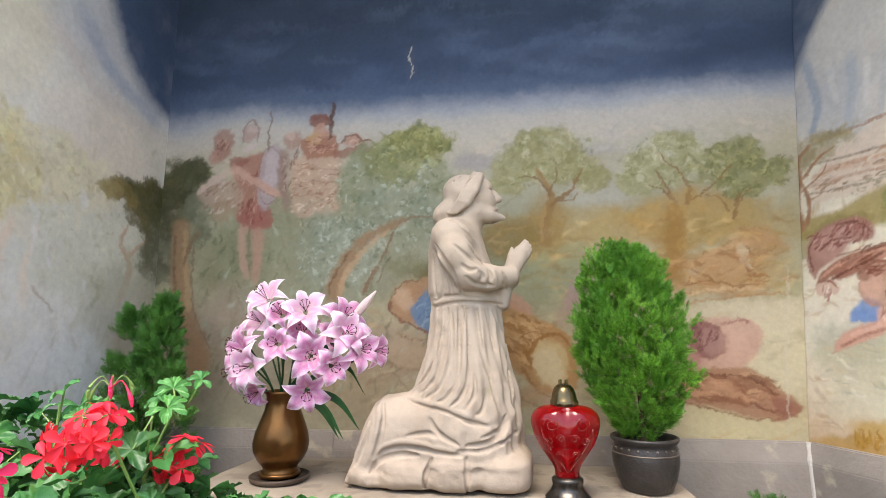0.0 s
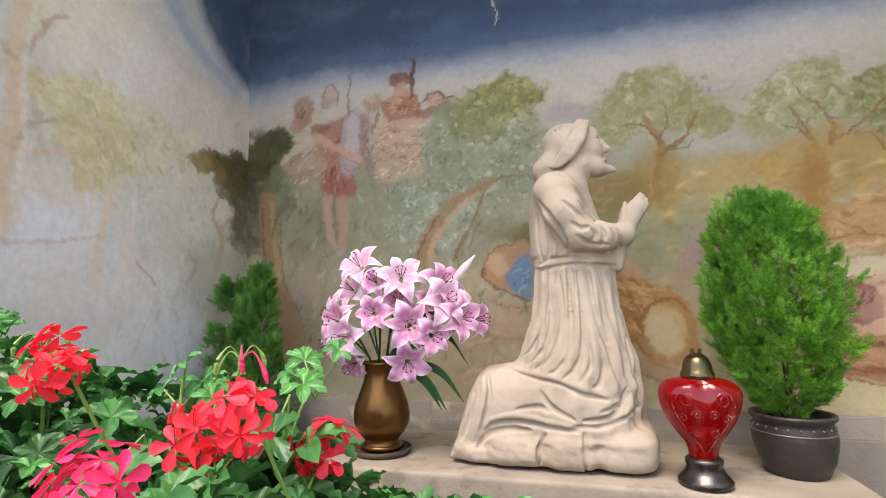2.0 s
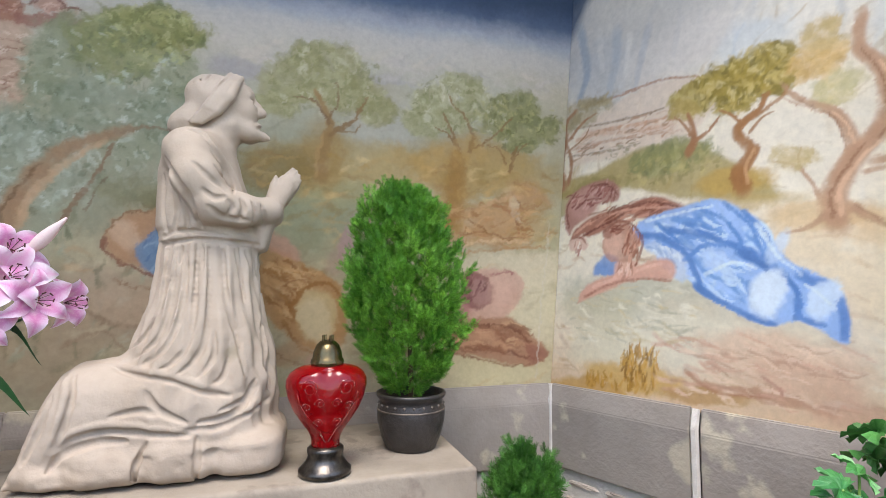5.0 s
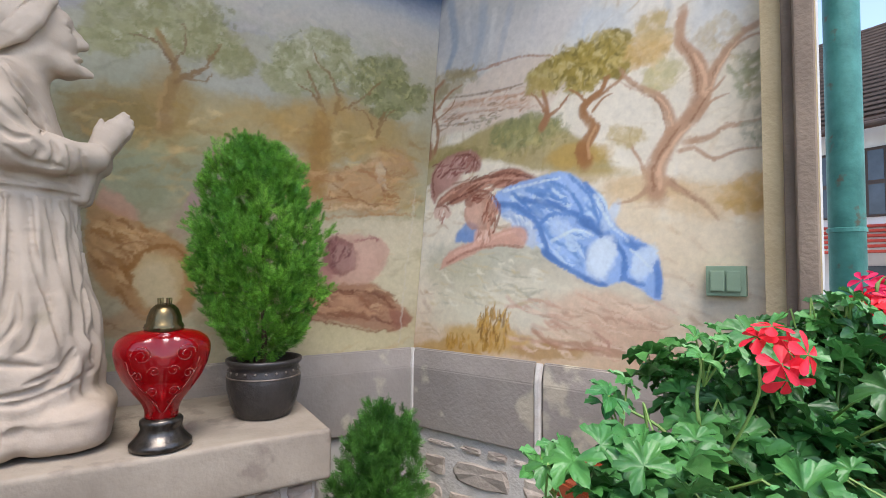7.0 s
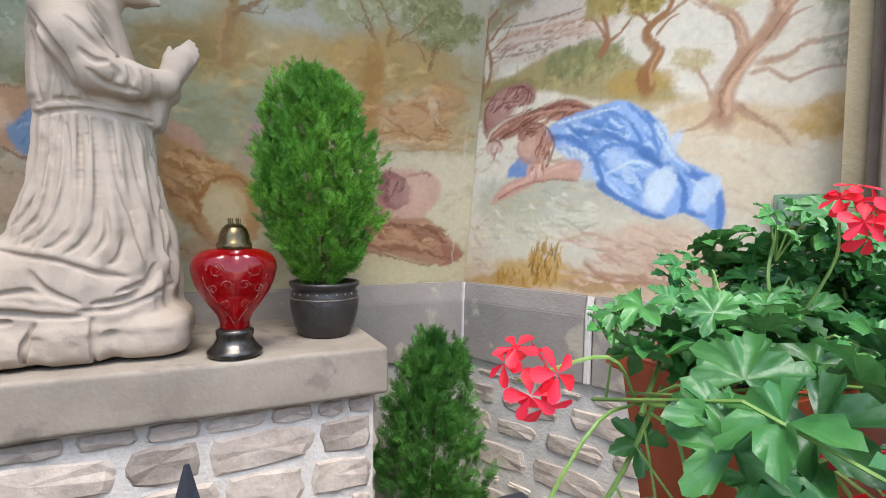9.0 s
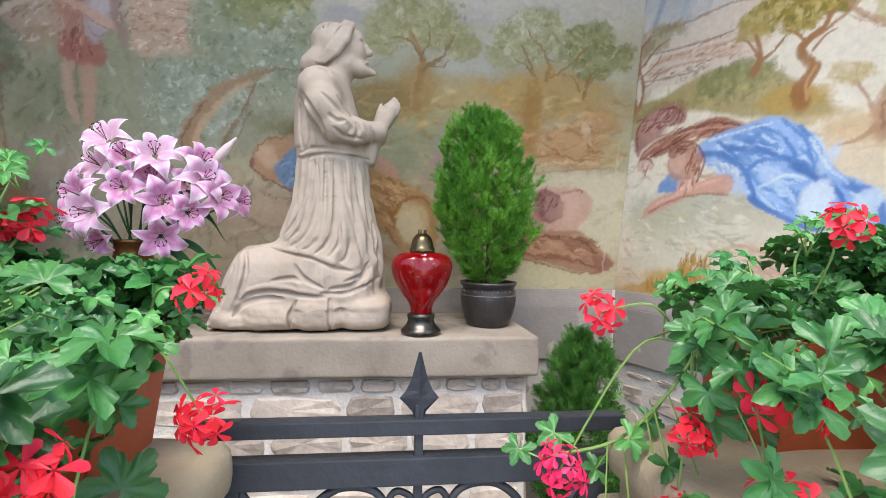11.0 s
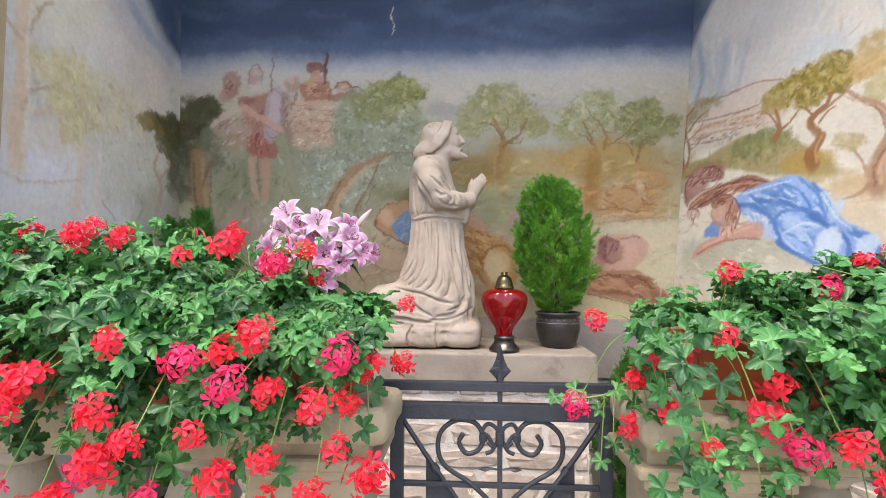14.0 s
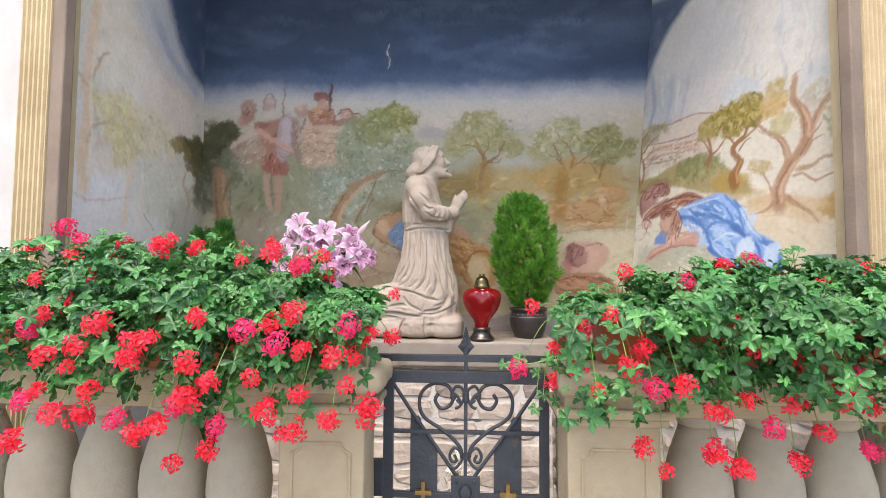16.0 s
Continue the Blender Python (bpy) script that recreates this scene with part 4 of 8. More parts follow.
back.line([(-0.370, 1.597), (-0.269, 1.526), (-0.122, 1.515)], 0.0100, 0.0075, '927a61', 0.55)
back.line([(-0.392, 1.455), (-0.294, 1.503), (-0.219, 1.433)], 0.0075, 0.0050, '977e65', 0.5)
back.blob(-0.422, 1.645, 0.030, 0.100, '948b6a', 0.5, 0.7, 0, 0.5)
back.poly([(0.183, 1.797), (0.263, 1.772), (0.354, 1.718), (0.444, 1.666), (0.488, 1.553), (0.474, 1.441), (0.355, 1.429), (0.255, 1.506), (0.183, 1.597)], 'b98b57', 0.93, 0.012)
back.folds(0.282, 1.644, 0.080, 0.100, ('d2a46e', '976837', 'ddb583', 'a8753d',), 46, -40, 0.07, 0.006, 20, 0.5)
back.blob(0.375, 1.548, 0.068, 0.092, 'ceb587', 0.96, 0.22, 12, 0.15)
back.blob(0.365, 1.530, 0.055, 0.080, 'dbc9a0', 0.7, 0.5, 12, 0.15)
back.line([(0.302, 1.529), (0.299, 1.597), (0.340, 1.643), (0.410, 1.662), (0.460, 1.616)], 0.0101, 0.0068, '9c6a33', 0.75)
back.line([(0.254, 1.644), (0.301, 1.667), (0.410, 1.662)], 0.0060, 0.0040, '916131', 0.6)
back.line([(0.267, 1.529), (0.321, 1.440), (0.388, 1.407)], 0.0088, 0.0050, '976735', 0.7)
back.line([(0.191, 1.738), (0.284, 1.709), (0.388, 1.694)], 0.0063, 0.0050, 'd8ad78', 0.7)
back.poly([(0.217, 1.844), (0.283, 1.808), (0.320, 1.746), (0.262, 1.756), (0.206, 1.785)], 'ca9a81', 0.85, 0.012)
back.blob(0.492, 1.828, 0.028, 0.090, 'b99391', 0.75, 0.45, -20, 0.5)
back.blob(0.447, 1.735, 0.045, 0.050, 'b19783', 0.6, 0.6, 0, 0.5)
back.blob(0.397, 1.364, 0.060, 0.055, 'bf937c', 0.7, 0.5, 0, 0.5)
back.blob(0.275, 1.417, 0.075, 0.045, 'b99167', 0.6, 0.6, 0, 0.5)
back.line([(0.207, 1.438), (0.319, 1.373), (0.429, 1.342)], 0.0056, 0.0045, '916a48', 0.6)
back.blob(0.203, 1.284, 0.120, 0.035, '97a278', 0.4, 0.8, 0, 0.5)
back.poly([(0.942, 1.713), (1.022, 1.726), (1.163, 1.712), (1.201, 1.646), (1.124, 1.534), (0.958, 1.529), (0.932, 1.598)], 'cea28d', 0.85, 0.012)
back.blob(0.985, 1.642, 0.068, 0.072, '8b5b53', 0.93, 0.25, 20, 0.25)
back.blob(1.005, 1.631, 0.036, 0.044, 'b48b7e', 0.75, 0.5, 0, 0.5)
back.folds(0.981, 1.664, 0.052, 0.050, ('714340', 'a4726a',), 22, 60, 0.03, 0.0035, 18, 0.45)
back.blob(0.937, 1.572, 0.036, 0.040, 'b17970', 0.7, 0.5, 0, 0.5)
back.line([(1.057, 1.697), (1.122, 1.716), (1.152, 1.703)], 0.0050, 0.0040, 'a2645f', 0.7)
back.blob(1.091, 1.620, 0.052, 0.068, 'dab19b', 0.5, 0.8, 0, 0.5)
back.poly([(0.863, 1.528), (0.979, 1.533), (1.143, 1.523), (1.222, 1.467), (1.300, 1.405), (1.302, 1.372), (1.233, 1.343), (1.125, 1.349), (0.986, 1.380), (0.853, 1.399)], 'ab7d5f', 0.95, 0.012)
back.folds(1.054, 1.448, 0.180, 0.056, ('815339', 'd2a67e', '926246', 'c3936e',), 54, -14, 0.09, 0.006, 12, 0.55)
back.line([(0.881, 1.485), (0.998, 1.507), (1.139, 1.487), (1.224, 1.429)], 0.0060, 0.0050, '754932', 0.8)
back.line([(0.863, 1.399), (1.005, 1.367), (1.144, 1.341), (1.254, 1.351)], 0.0052, 0.0040, '815037', 0.8)
back.line([(1.130, 1.397), (1.207, 1.371), (1.274, 1.358)], 0.0059, 0.0040, '70402f', 0.75)
back.poly([(1.204, 1.429), (1.300, 1.405), (1.297, 1.368), (1.225, 1.351)], '935f4c', 0.8, 0.012)
back.blob(1.024, 1.458, 0.072, 0.022, 'c99a76', 0.6, 0.6, -12, 0.5)
back.line([(1.321, 1.928), (1.282, 1.641), (1.249, 1.286)], 0.0040, 0.0040, 'd3cab5', 0.5)
# right wall: sky, cliff and hills
right.blob(-0.326, 3.028, 0.313, 0.367, '3f5776', 0.95, 0.5, 0, 0.5)
right.blob(-0.086, 2.718, 0.190, 0.190, '556b86', 0.85, 0.8, 20, 0.5)
right.blob(0.330, 2.723, 0.443, 0.325, 'cec8bf', 0.85, 0.7, 0, 0.5)
right.blob(0.169, 2.513, 0.190, 0.150, 'b7b9bb', 0.6, 0.9, 0, 0.5)
right.blob(0.478, 2.492, 0.201, 0.100, 'dad2c8', 0.8, 0.8, 0, 0.5)
right.blob(0.776, 2.421, 0.111, 0.080, 'c3cdd2', 0.55, 0.9, 0, 0.5)
right.blob(1.132, 2.328, 0.082, 0.100, 'cdd0ce', 0.6, 0.9, 0, 0.5)
right.blob(0.952, 2.075, 0.164, 0.133, 'e3dac6', 0.7, 0.9, 0, 0.5)
right.blob(1.161, 1.936, 0.127, 0.100, 'e7dac2', 0.6, 0.9, 0, 0.5)
right.blob(0.783, 2.126, 0.137, 0.120, 'e4dac5', 0.6, 0.9, 0, 0.5)
right.line([(-0.112, 2.781), (-0.018, 2.592), (-0.032, 2.416)], 0.0196, 0.0117, '7387a0', 0.5)
right.line([(0.047, 2.777), (0.102, 2.557), (0.065, 2.442)], 0.0255, 0.0153, '97a2af', 0.5)
right.line([(0.246, 2.682), (0.243, 2.540), (0.209, 2.406)], 0.0255, 0.0153, 'b2b7bb', 0.5)
right.line([(0.391, 2.632), (0.359, 2.505), (0.337, 2.408)], 0.0197, 0.0118, 'bdbdbd', 0.5)
right.line([(0.522, 2.609), (0.490, 2.488)], 0.0169, 0.0102, 'c7c3bd', 0.5)
right.line([(0.151, 2.715), (0.183, 2.533)], 0.0170, 0.0102, 'ddd8d0', 0.5)
right.line([(0.307, 2.637), (0.296, 2.477)], 0.0170, 0.0102, 'e7e1d7', 0.5)
right.poly([(0.124, 2.330), (0.297, 2.388), (0.431, 2.399), (0.581, 2.367), (0.696, 2.284), (0.609, 2.222), (0.520, 2.135), (0.200, 2.159), (0.045, 2.174)], 'ddc9b5', 0.8, 0.02)
right.line([(0.148, 2.402), (0.267, 2.403), (0.351, 2.404), (0.457, 2.401), (0.592, 2.366)], 0.0062, 0.0045, 'ae7e63', 0.75)
right.line([(0.162, 2.418), (0.253, 2.404)], 0.0039, 0.0026, '8e9dae', 0.6)
right.line([(0.028, 2.326), (0.217, 2.304), (0.358, 2.296), (0.458, 2.293)], 0.0057, 0.0040, '866c55', 0.65)
right.line([(0.066, 2.273), (0.277, 2.273), (0.502, 2.246)], 0.0113, 0.0079, 'ca9876', 0.65)
right.line([(0.038, 2.237), (0.252, 2.227), (0.492, 2.201)], 0.0084, 0.0059, 'c39d83', 0.65)
right.line([(0.025, 2.207), (0.227, 2.189), (0.365, 2.186)], 0.0057, 0.0040, '978776', 0.65)
right.line([(0.097, 2.287), (0.307, 2.248), (0.491, 2.222)], 0.0140, 0.0098, 'd7b49a', 0.65)
right.brush(0.043, 0.512, 2.186, 2.297, ('be9378', '93765d', 'e7d7c2', 'ae8b6e',), 80, 0.05, 0.004, 8, 18, 0.4)
right.leaves(0.256, 2.184, 0.121, 0.025, ('8b8361', 'a29372',), 30, 0.006, 0.6)
right.poly([(-0.096, 2.090), (0.018, 2.116), (0.145, 2.109), (0.286, 2.151), (0.419, 2.163), (0.579, 2.120), (0.703, 2.046), (0.806, 1.953), (0.807, 1.908), (0.575, 1.943), (0.296, 2.022), (0.059, 2.036), (-0.086, 2.012)], 'a9965d', 0.9, 0.02)
right.crown(0.460, 2.107, 0.155, 0.050, ('868759', '9d9861', '757a50', 'b1a876',), 110, 0.009, 0.8)
right.crown(0.149, 2.056, 0.121, 0.034, ('948955', 'a89861',), 50, 0.009, 0.6)
right.blob(0.683, 1.982, 0.118, 0.044, 'bc9a50', 0.8, 0.5, 0, 0.5)
right.blob(-0.002, 2.007, 0.100, 0.060, '9b8b52', 0.7, 0.6, 0, 0.5)
right.leaves(0.425, 2.065, 0.267, 0.043, ('737242', 'c2b176', '938b55',), 90, 0.008, 0.5)
right.blob(0.919, 1.853, 0.132, 0.043, 'd1af7b', 0.75, 0.7, 0, 0.5)
right.blob(1.108, 1.801, 0.127, 0.057, 'dbb781', 0.6, 0.8, 0, 0.5)
right.blob(1.224, 1.799, 0.050, 0.057, 'd3ad6e', 0.7, 0.7, 0, 0.5)
right.blob(0.664, 1.908, 0.218, 0.028, 'bea46c', 0.7, 0.8, 0, 0.5)
right.blob(1.085, 1.659, 0.200, 0.100, 'e3cda8', 0.6, 0.9, 0, 0.5)
right.blob(0.866, 1.775, 0.120, 0.060, 'e1caa4', 0.6, 0.8, 0, 0.5)
# right wall: olive trees
right.crown(0.071, 2.386, 0.152, 0.060, ('a89772', 'bba883', '93835d',), 80, 0.008, 0.6)
right.line([(-0.003, 2.077), (-0.016, 2.184), (-0.000, 2.282), (-0.002, 2.358), (0.053, 2.400)], 0.0224, 0.0084, 'a37555', 0.88)
right.line([(0.028, 2.090), (0.043, 2.186), (-0.000, 2.282)], 0.0113, 0.0085, 'a37555', 0.88)
right.line([(-0.010, 2.309), (-0.064, 2.398), (-0.017, 2.438)], 0.0099, 0.0042, 'a37555', 0.88)
right.line([(0.020, 2.283), (0.092, 2.337), (0.159, 2.358)], 0.0085, 0.0034, 'a37555', 0.88)
right.line([(0.013, 2.229), (0.098, 2.274), (0.126, 2.310)], 0.0070, 0.0028, 'a37555', 0.88)
right.crown(0.565, 2.299, 0.087, 0.052, ('ae9952', 'bfad6e', '978344',), 90, 0.008, 0.8)
right.crown(0.533, 2.260, 0.058, 0.040, ('b9a265', 'a28d4c',), 50, 0.008, 0.65)
right.line([(0.550, 2.105), (0.571, 2.147), (0.564, 2.201), (0.550, 2.246)], 0.0155, 0.0066, 'a2724e', 0.9)
right.line([(0.573, 2.146), (0.623, 2.174), (0.655, 2.212)], 0.0089, 0.0033, 'a2724e', 0.9)
right.line([(0.561, 2.170), (0.528, 2.219), (0.502, 2.246)], 0.0066, 0.0027, 'a2724e', 0.9)
right.crown(0.673, 2.314, 0.098, 0.065, ('a89146', '93813b', 'bba45d', '7c7033',), 100, 0.009, 0.86)
right.crown(0.767, 2.344, 0.116, 0.048, ('a89146', '93813b', 'bba45d', '7c7033',), 100, 0.009, 0.86)
right.crown(0.829, 2.279, 0.059, 0.052, ('a89146', '93813b', 'bba45d', '7c7033',), 100, 0.009, 0.86)
right.crown(0.718, 2.248, 0.078, 0.032, ('a89146', '93813b', 'bba45d', '7c7033',), 100, 0.009, 0.86)
right.leaves(0.727, 2.316, 0.158, 0.090, ('706533', 'c7b16e', 'd2bf87',), 150, 0.007, 0.7)
right.line([(0.726, 1.950), (0.708, 2.012), (0.748, 2.070), (0.708, 2.141), (0.733, 2.171), (0.773, 2.196), (0.804, 2.237)], 0.0238, 0.0079, 'a06f43', 0.9)
right.line([(0.720, 2.174), (0.694, 2.204), (0.654, 2.229)], 0.0066, 0.0033, 'a06f43', 0.9)
right.line([(0.757, 2.174), (0.830, 2.208), (0.858, 2.239)], 0.0089, 0.0044, 'a06f43', 0.9)
right.line([(0.750, 2.132), (0.782, 2.165), (0.817, 2.177)], 0.0059, 0.0029, 'a06f43', 0.9)
right.line([(0.705, 1.979), (0.744, 2.032), (0.768, 2.080)], 0.0099, 0.0079, 'a06f43', 0.9)
right.line([(0.734, 1.969), (0.732, 2.028), (0.756, 2.073)], 0.0060, 0.0060, 'd3a476', 0.6)
right.crown(0.932, 2.295, 0.066, 0.056, ('d0ad6c', 'c29c5f', 'ddbf8b',), 80, 0.011, 0.6)
right.crown(0.958, 2.364, 0.057, 0.050, ('cab17e', 'b9a26e',), 50, 0.011, 0.5)
right.crown(0.977, 2.196, 0.056, 0.043, ('ccbd8b', 'b5ad7c',), 50, 0.01, 0.45)
right.line([(0.963, 1.822), (0.957, 1.908), (0.997, 1.986), (1.045, 2.040), (1.088, 2.083), (1.110, 2.147), (1.150, 2.213), (1.199, 2.266), (1.256, 2.292)], 0.0348, 0.0083, 'b99172', 0.72)
right.line([(0.967, 1.943), (1.004, 2.021), (0.990, 2.103), (0.951, 2.151), (0.882, 2.200), (0.839, 2.257)], 0.0215, 0.0058, 'b99172', 0.72)
right.line([(1.079, 2.068), (1.088, 2.152), (1.082, 2.214), (1.056, 2.255), (1.029, 2.303), (1.042, 2.392)], 0.0281, 0.0149, 'b99172', 0.72)
right.line([(1.045, 1.977), (1.108, 1.986), (1.168, 2.009), (1.260, 2.013)], 0.0128, 0.0046, 'b99172', 0.72)
right.line([(1.024, 1.952), (1.072, 1.956), (1.125, 1.921), (1.187, 1.932), (1.259, 1.931)], 0.0082, 0.0036, 'b99172', 0.72)
right.line([(0.925, 1.898), (0.896, 1.965), (0.858, 2.006), (0.808, 2.025)], 0.0074, 0.0025, 'b99172', 0.72)
right.line([(0.892, 1.971), (0.873, 2.019), (0.884, 2.054)], 0.0050, 0.0024, 'b99172', 0.72)
right.line([(0.991, 1.872), (1.029, 1.837), (1.092, 1.794), (1.133, 1.737)], 0.0149, 0.0050, 'b99172', 0.72)
right.line([(0.940, 1.846), (0.883, 1.814), (0.824, 1.806)], 0.0099, 0.0033, 'b99172', 0.72)
right.line([(1.097, 2.115), (1.128, 2.129), (1.154, 2.157)], 0.0077, 0.0031, 'b99172', 0.72)
right.line([(1.169, 2.233), (1.228, 2.257), (1.265, 2.251)], 0.0061, 0.0030, 'b99172', 0.72)
right.line([(1.072, 2.026), (1.116, 2.086), (1.161, 2.105)], 0.0066, 0.0025, 'b99172', 0.72)
right.line([(0.977, 2.115), (0.951, 2.133), (0.840, 2.213)], 0.0055, 0.0027, 'b99172', 0.72)
right.line([(0.954, 1.841), (0.950, 1.904), (0.984, 1.971), (1.029, 2.029)], 0.0064, 0.0039, '91674c', 0.6)
right.line([(0.990, 2.032), (0.969, 2.116), (0.887, 2.191)], 0.0041, 0.0025, '91674c', 0.6)
right.line([(1.072, 2.104), (1.078, 2.189), (1.036, 2.287)], 0.0050, 0.0030, '91674c', 0.6)
right.line([(1.061, 2.037), (1.100, 2.098), (1.135, 2.192)], 0.0046, 0.0027, '91674c', 0.6)
right.line([(1.004, 1.871), (1.077, 1.803)], 0.0041, 0.0025, '91674c', 0.6)
right.line([(0.974, 1.848), (0.974, 1.919), (1.017, 1.988), (1.061, 2.028)], 0.0083, 0.0050, 'deb593', 0.7)
right.line([(1.007, 2.038), (0.997, 2.093), (0.965, 2.135)], 0.0050, 0.0030, 'deb593', 0.7)
right.line([(1.094, 2.116), (1.101, 2.175), (1.072, 2.242)], 0.0083, 0.0050, 'deb593', 0.7)
right.line([(1.100, 2.106), (1.144, 2.189), (1.192, 2.251)], 0.0046, 0.0027, 'deb593', 0.7)
right.leaves(1.220, 2.151, 0.058, 0.067, ('a5a27a', '91916a', 'bdb28b',), 90, 0.01, 0.55)
right.leaves(1.239, 1.988, 0.042, 0.067, ('97977a', 'a8a287',), 60, 0.008, 0.5)
right.crown(0.865, 2.031, 0.063, 0.030, ('cab583', 'b9a26e',), 50, 0.007, 0.5)
right.leaves(1.203, 1.809, 0.071, 0.042, ('dab16e', 'c79e5d',), 40, 0.012, 0.5)
right.leaves(1.147, 2.281, 0.069, 0.050, ('ccbb93', 'b9a47e',), 50, 0.01, 0.4)
# right wall: mound and grass
right.blob(0.376, 1.603, 0.350, 0.090, 'bebda6', 0.85, 0.6, -6, 0.5)
right.blob(0.676, 1.534, 0.300, 0.068, 'd2c7ad', 0.75, 0.7, -8, 0.5)
right.blob(0.458, 1.467, 0.294, 0.097, 'ded7bf', 0.8, 0.7, 0, 0.5)
right.blob(0.192, 1.570, 0.167, 0.080, 'c6be9e', 0.7, 0.8, 0, 0.5)
right.blob(0.231, 1.425, 0.150, 0.100, 'dad2b5', 0.7, 0.8, 0, 0.5)
right.blob(0.343, 1.334, 0.200, 0.052, 'caa25b', 0.85, 0.6, 0, 0.5)
right.blob(0.161, 1.275, 0.190, 0.035, 'bd934c', 0.8, 0.6, 0, 0.5)
right.blob(0.778, 1.452, 0.216, 0.060, 'd8b79a', 0.75, 0.8, 0, 0.5)
right.blob(0.853, 1.383, 0.148, 0.052, 'd0ad91', 0.8, 0.7, 0, 0.5)
right.blob(0.742, 1.324, 0.180, 0.020, 'b68b6e', 0.85, 0.5, -4, 0.5)
right.blob(0.600, 1.305, 0.137, 0.024, 'b28950', 0.75, 0.6, 0, 0.5)
right.blob(0.991, 1.317, 0.117, 0.040, 'c2987e', 0.6, 0.8, 0, 0.5)
right.folds(0.378, 1.379, 0.073, 0.063, ('a27833', 'd1a659', '8b652d', 'c39142',), 60, 84, 0.055, 0.0035, 16, 0.65)
right.folds(0.280, 1.307, 0.146, 0.024, ('a87d31', 'c29344',), 40, 80, 0.03, 0.004, 20, 0.5)
right.brush(0.087, 0.587, 1.453, 1.653, ('e7e1cc', 'b1ad93', 'd2c298',), 110, 0.06, 0.006, -10, 25, 0.3)
right.brush(0.466, 1.006, 1.303, 1.489, ('e7ceb3', 'b99178', 'cea48b',), 90, 0.09, 0.006, -14, 15, 0.35)
right.line([(0.542, 1.380), (0.588, 1.343), (0.652, 1.320), (0.781, 1.322)], 0.0068, 0.0045, 'b18165', 0.7)
right.line([(0.760, 1.382), (0.808, 1.352), (0.814, 1.335)], 0.0050, 0.0040, 'b98b76', 0.7)
# right wall: the sleeping pair as plain shapes
right.poly([(0.029, 1.894), (0.023, 1.980), (0.058, 2.044), (0.148, 2.072), (0.236, 2.071), (0.284, 2.023), (0.271, 1.979), (0.200, 1.979), (0.145, 1.938), (0.073, 1.897), (0.051, 1.868)], 'ac7c6e', 0.95, 0.012)
right.blob(0.119, 1.988, 0.067, 0.065, 'c39789', 0.7, 0.6, 40, 0.5)
right.folds(0.152, 2.024, 0.120, 0.055, ('844e46', 'd0a698', '9b6359',), 44, 30, 0.035, 0.0035, 30, 0.6)
right.folds(0.240, 2.025, 0.035, 0.039, ('754239', 'a87265',), 18, 70, 0.03, 0.003, 18, 0.45)
right.line([(0.047, 1.904), (0.033, 1.979), (0.074, 2.042)], 0.0058, 0.0044, '7a463b', 0.75)
right.line([(0.081, 1.973), (0.139, 2.002), (0.199, 1.997)], 0.0058, 0.0043, '7a463b', 0.75)
right.line([(0.149, 2.056), (0.223, 2.055), (0.275, 2.006)], 0.0049, 0.0036, '7a463b', 0.75)
right.poly([(0.055, 1.826), (0.074, 1.882), (0.161, 1.929), (0.300, 1.953), (0.379, 1.975), (0.460, 1.965), (0.541, 1.924), (0.446, 1.907), (0.396, 1.899), (0.303, 1.919), (0.229, 1.876), (0.153, 1.848), (0.122, 1.862)], '9e6450', 0.94, 0.012)
right.folds(0.302, 1.931, 0.170, 0.032, ('7d4832', 'ca9178',), 36, 18, 0.06, 0.004, 14, 0.55)
right.line([(0.076, 1.866), (0.176, 1.920), (0.328, 1.939), (0.506, 1.928)], 0.0067, 0.0045, 'd3a087', 0.8)
right.line([(0.094, 1.840), (0.194, 1.886), (0.303, 1.922)], 0.0059, 0.0039, '713f31', 0.8)
right.line([(0.328, 1.946), (0.406, 1.955), (0.517, 1.929)], 0.0060, 0.0040, '754433', 0.8)
right.line([(0.162, 1.917), (0.301, 1.949), (0.392, 1.965)], 0.0053, 0.0035, '814c3b', 0.8)
right.blob(0.102, 1.818, 0.047, 0.034, 'dab7a2', 0.9, 0.3, 0, 0.2)
right.line([(0.062, 1.850), (0.108, 1.851), (0.140, 1.825)], 0.0058, 0.0044, '915d4c', 0.7)
right.folds(0.103, 1.809, 0.033, 0.025, ('efe7d7', 'b17e6e',), 10, 70, 0.022, 0.003, 18, 0.45)
right.poly([(0.180, 1.702), (0.194, 1.748), (0.258, 1.790), (0.295, 1.725), (0.279, 1.695)], '648fc7', 0.9, 0.012)
right.poly([(0.339, 1.867), (0.409, 1.904), (0.518, 1.925), (0.631, 1.936), (0.703, 1.904), (0.759, 1.863), (0.793, 1.807), (0.844, 1.729), (0.917, 1.682), (0.969, 1.624), (0.980, 1.540), (0.967, 1.498), (0.905, 1.535), (0.854, 1.552), (0.795, 1.533), (0.727, 1.550), (0.643, 1.596), (0.576, 1.641), (0.557, 1.710), (0.518, 1.762), (0.476, 1.798), (0.402, 1.796)], '91b4e3', 0.97, 0.008)
right.blob(0.510, 1.831, 0.097, 0.052, 'b2ccec', 0.7, 0.7, -10, 0.5)
right.blob(0.666, 1.868, 0.072, 0.048, 'acc8ee', 0.7, 0.7, -30, 0.5)
right.poly([(0.384, 1.804), (0.468, 1.824), (0.524, 1.786), (0.557, 1.715), (0.532, 1.658), (0.481, 1.705), (0.442, 1.751)], 'bdcee3', 0.92, 0.012)
right.folds(0.471, 1.765, 0.053, 0.044, ('91add0', 'e1eaef',), 18, -50, 0.04, 0.004, 18, 0.45)
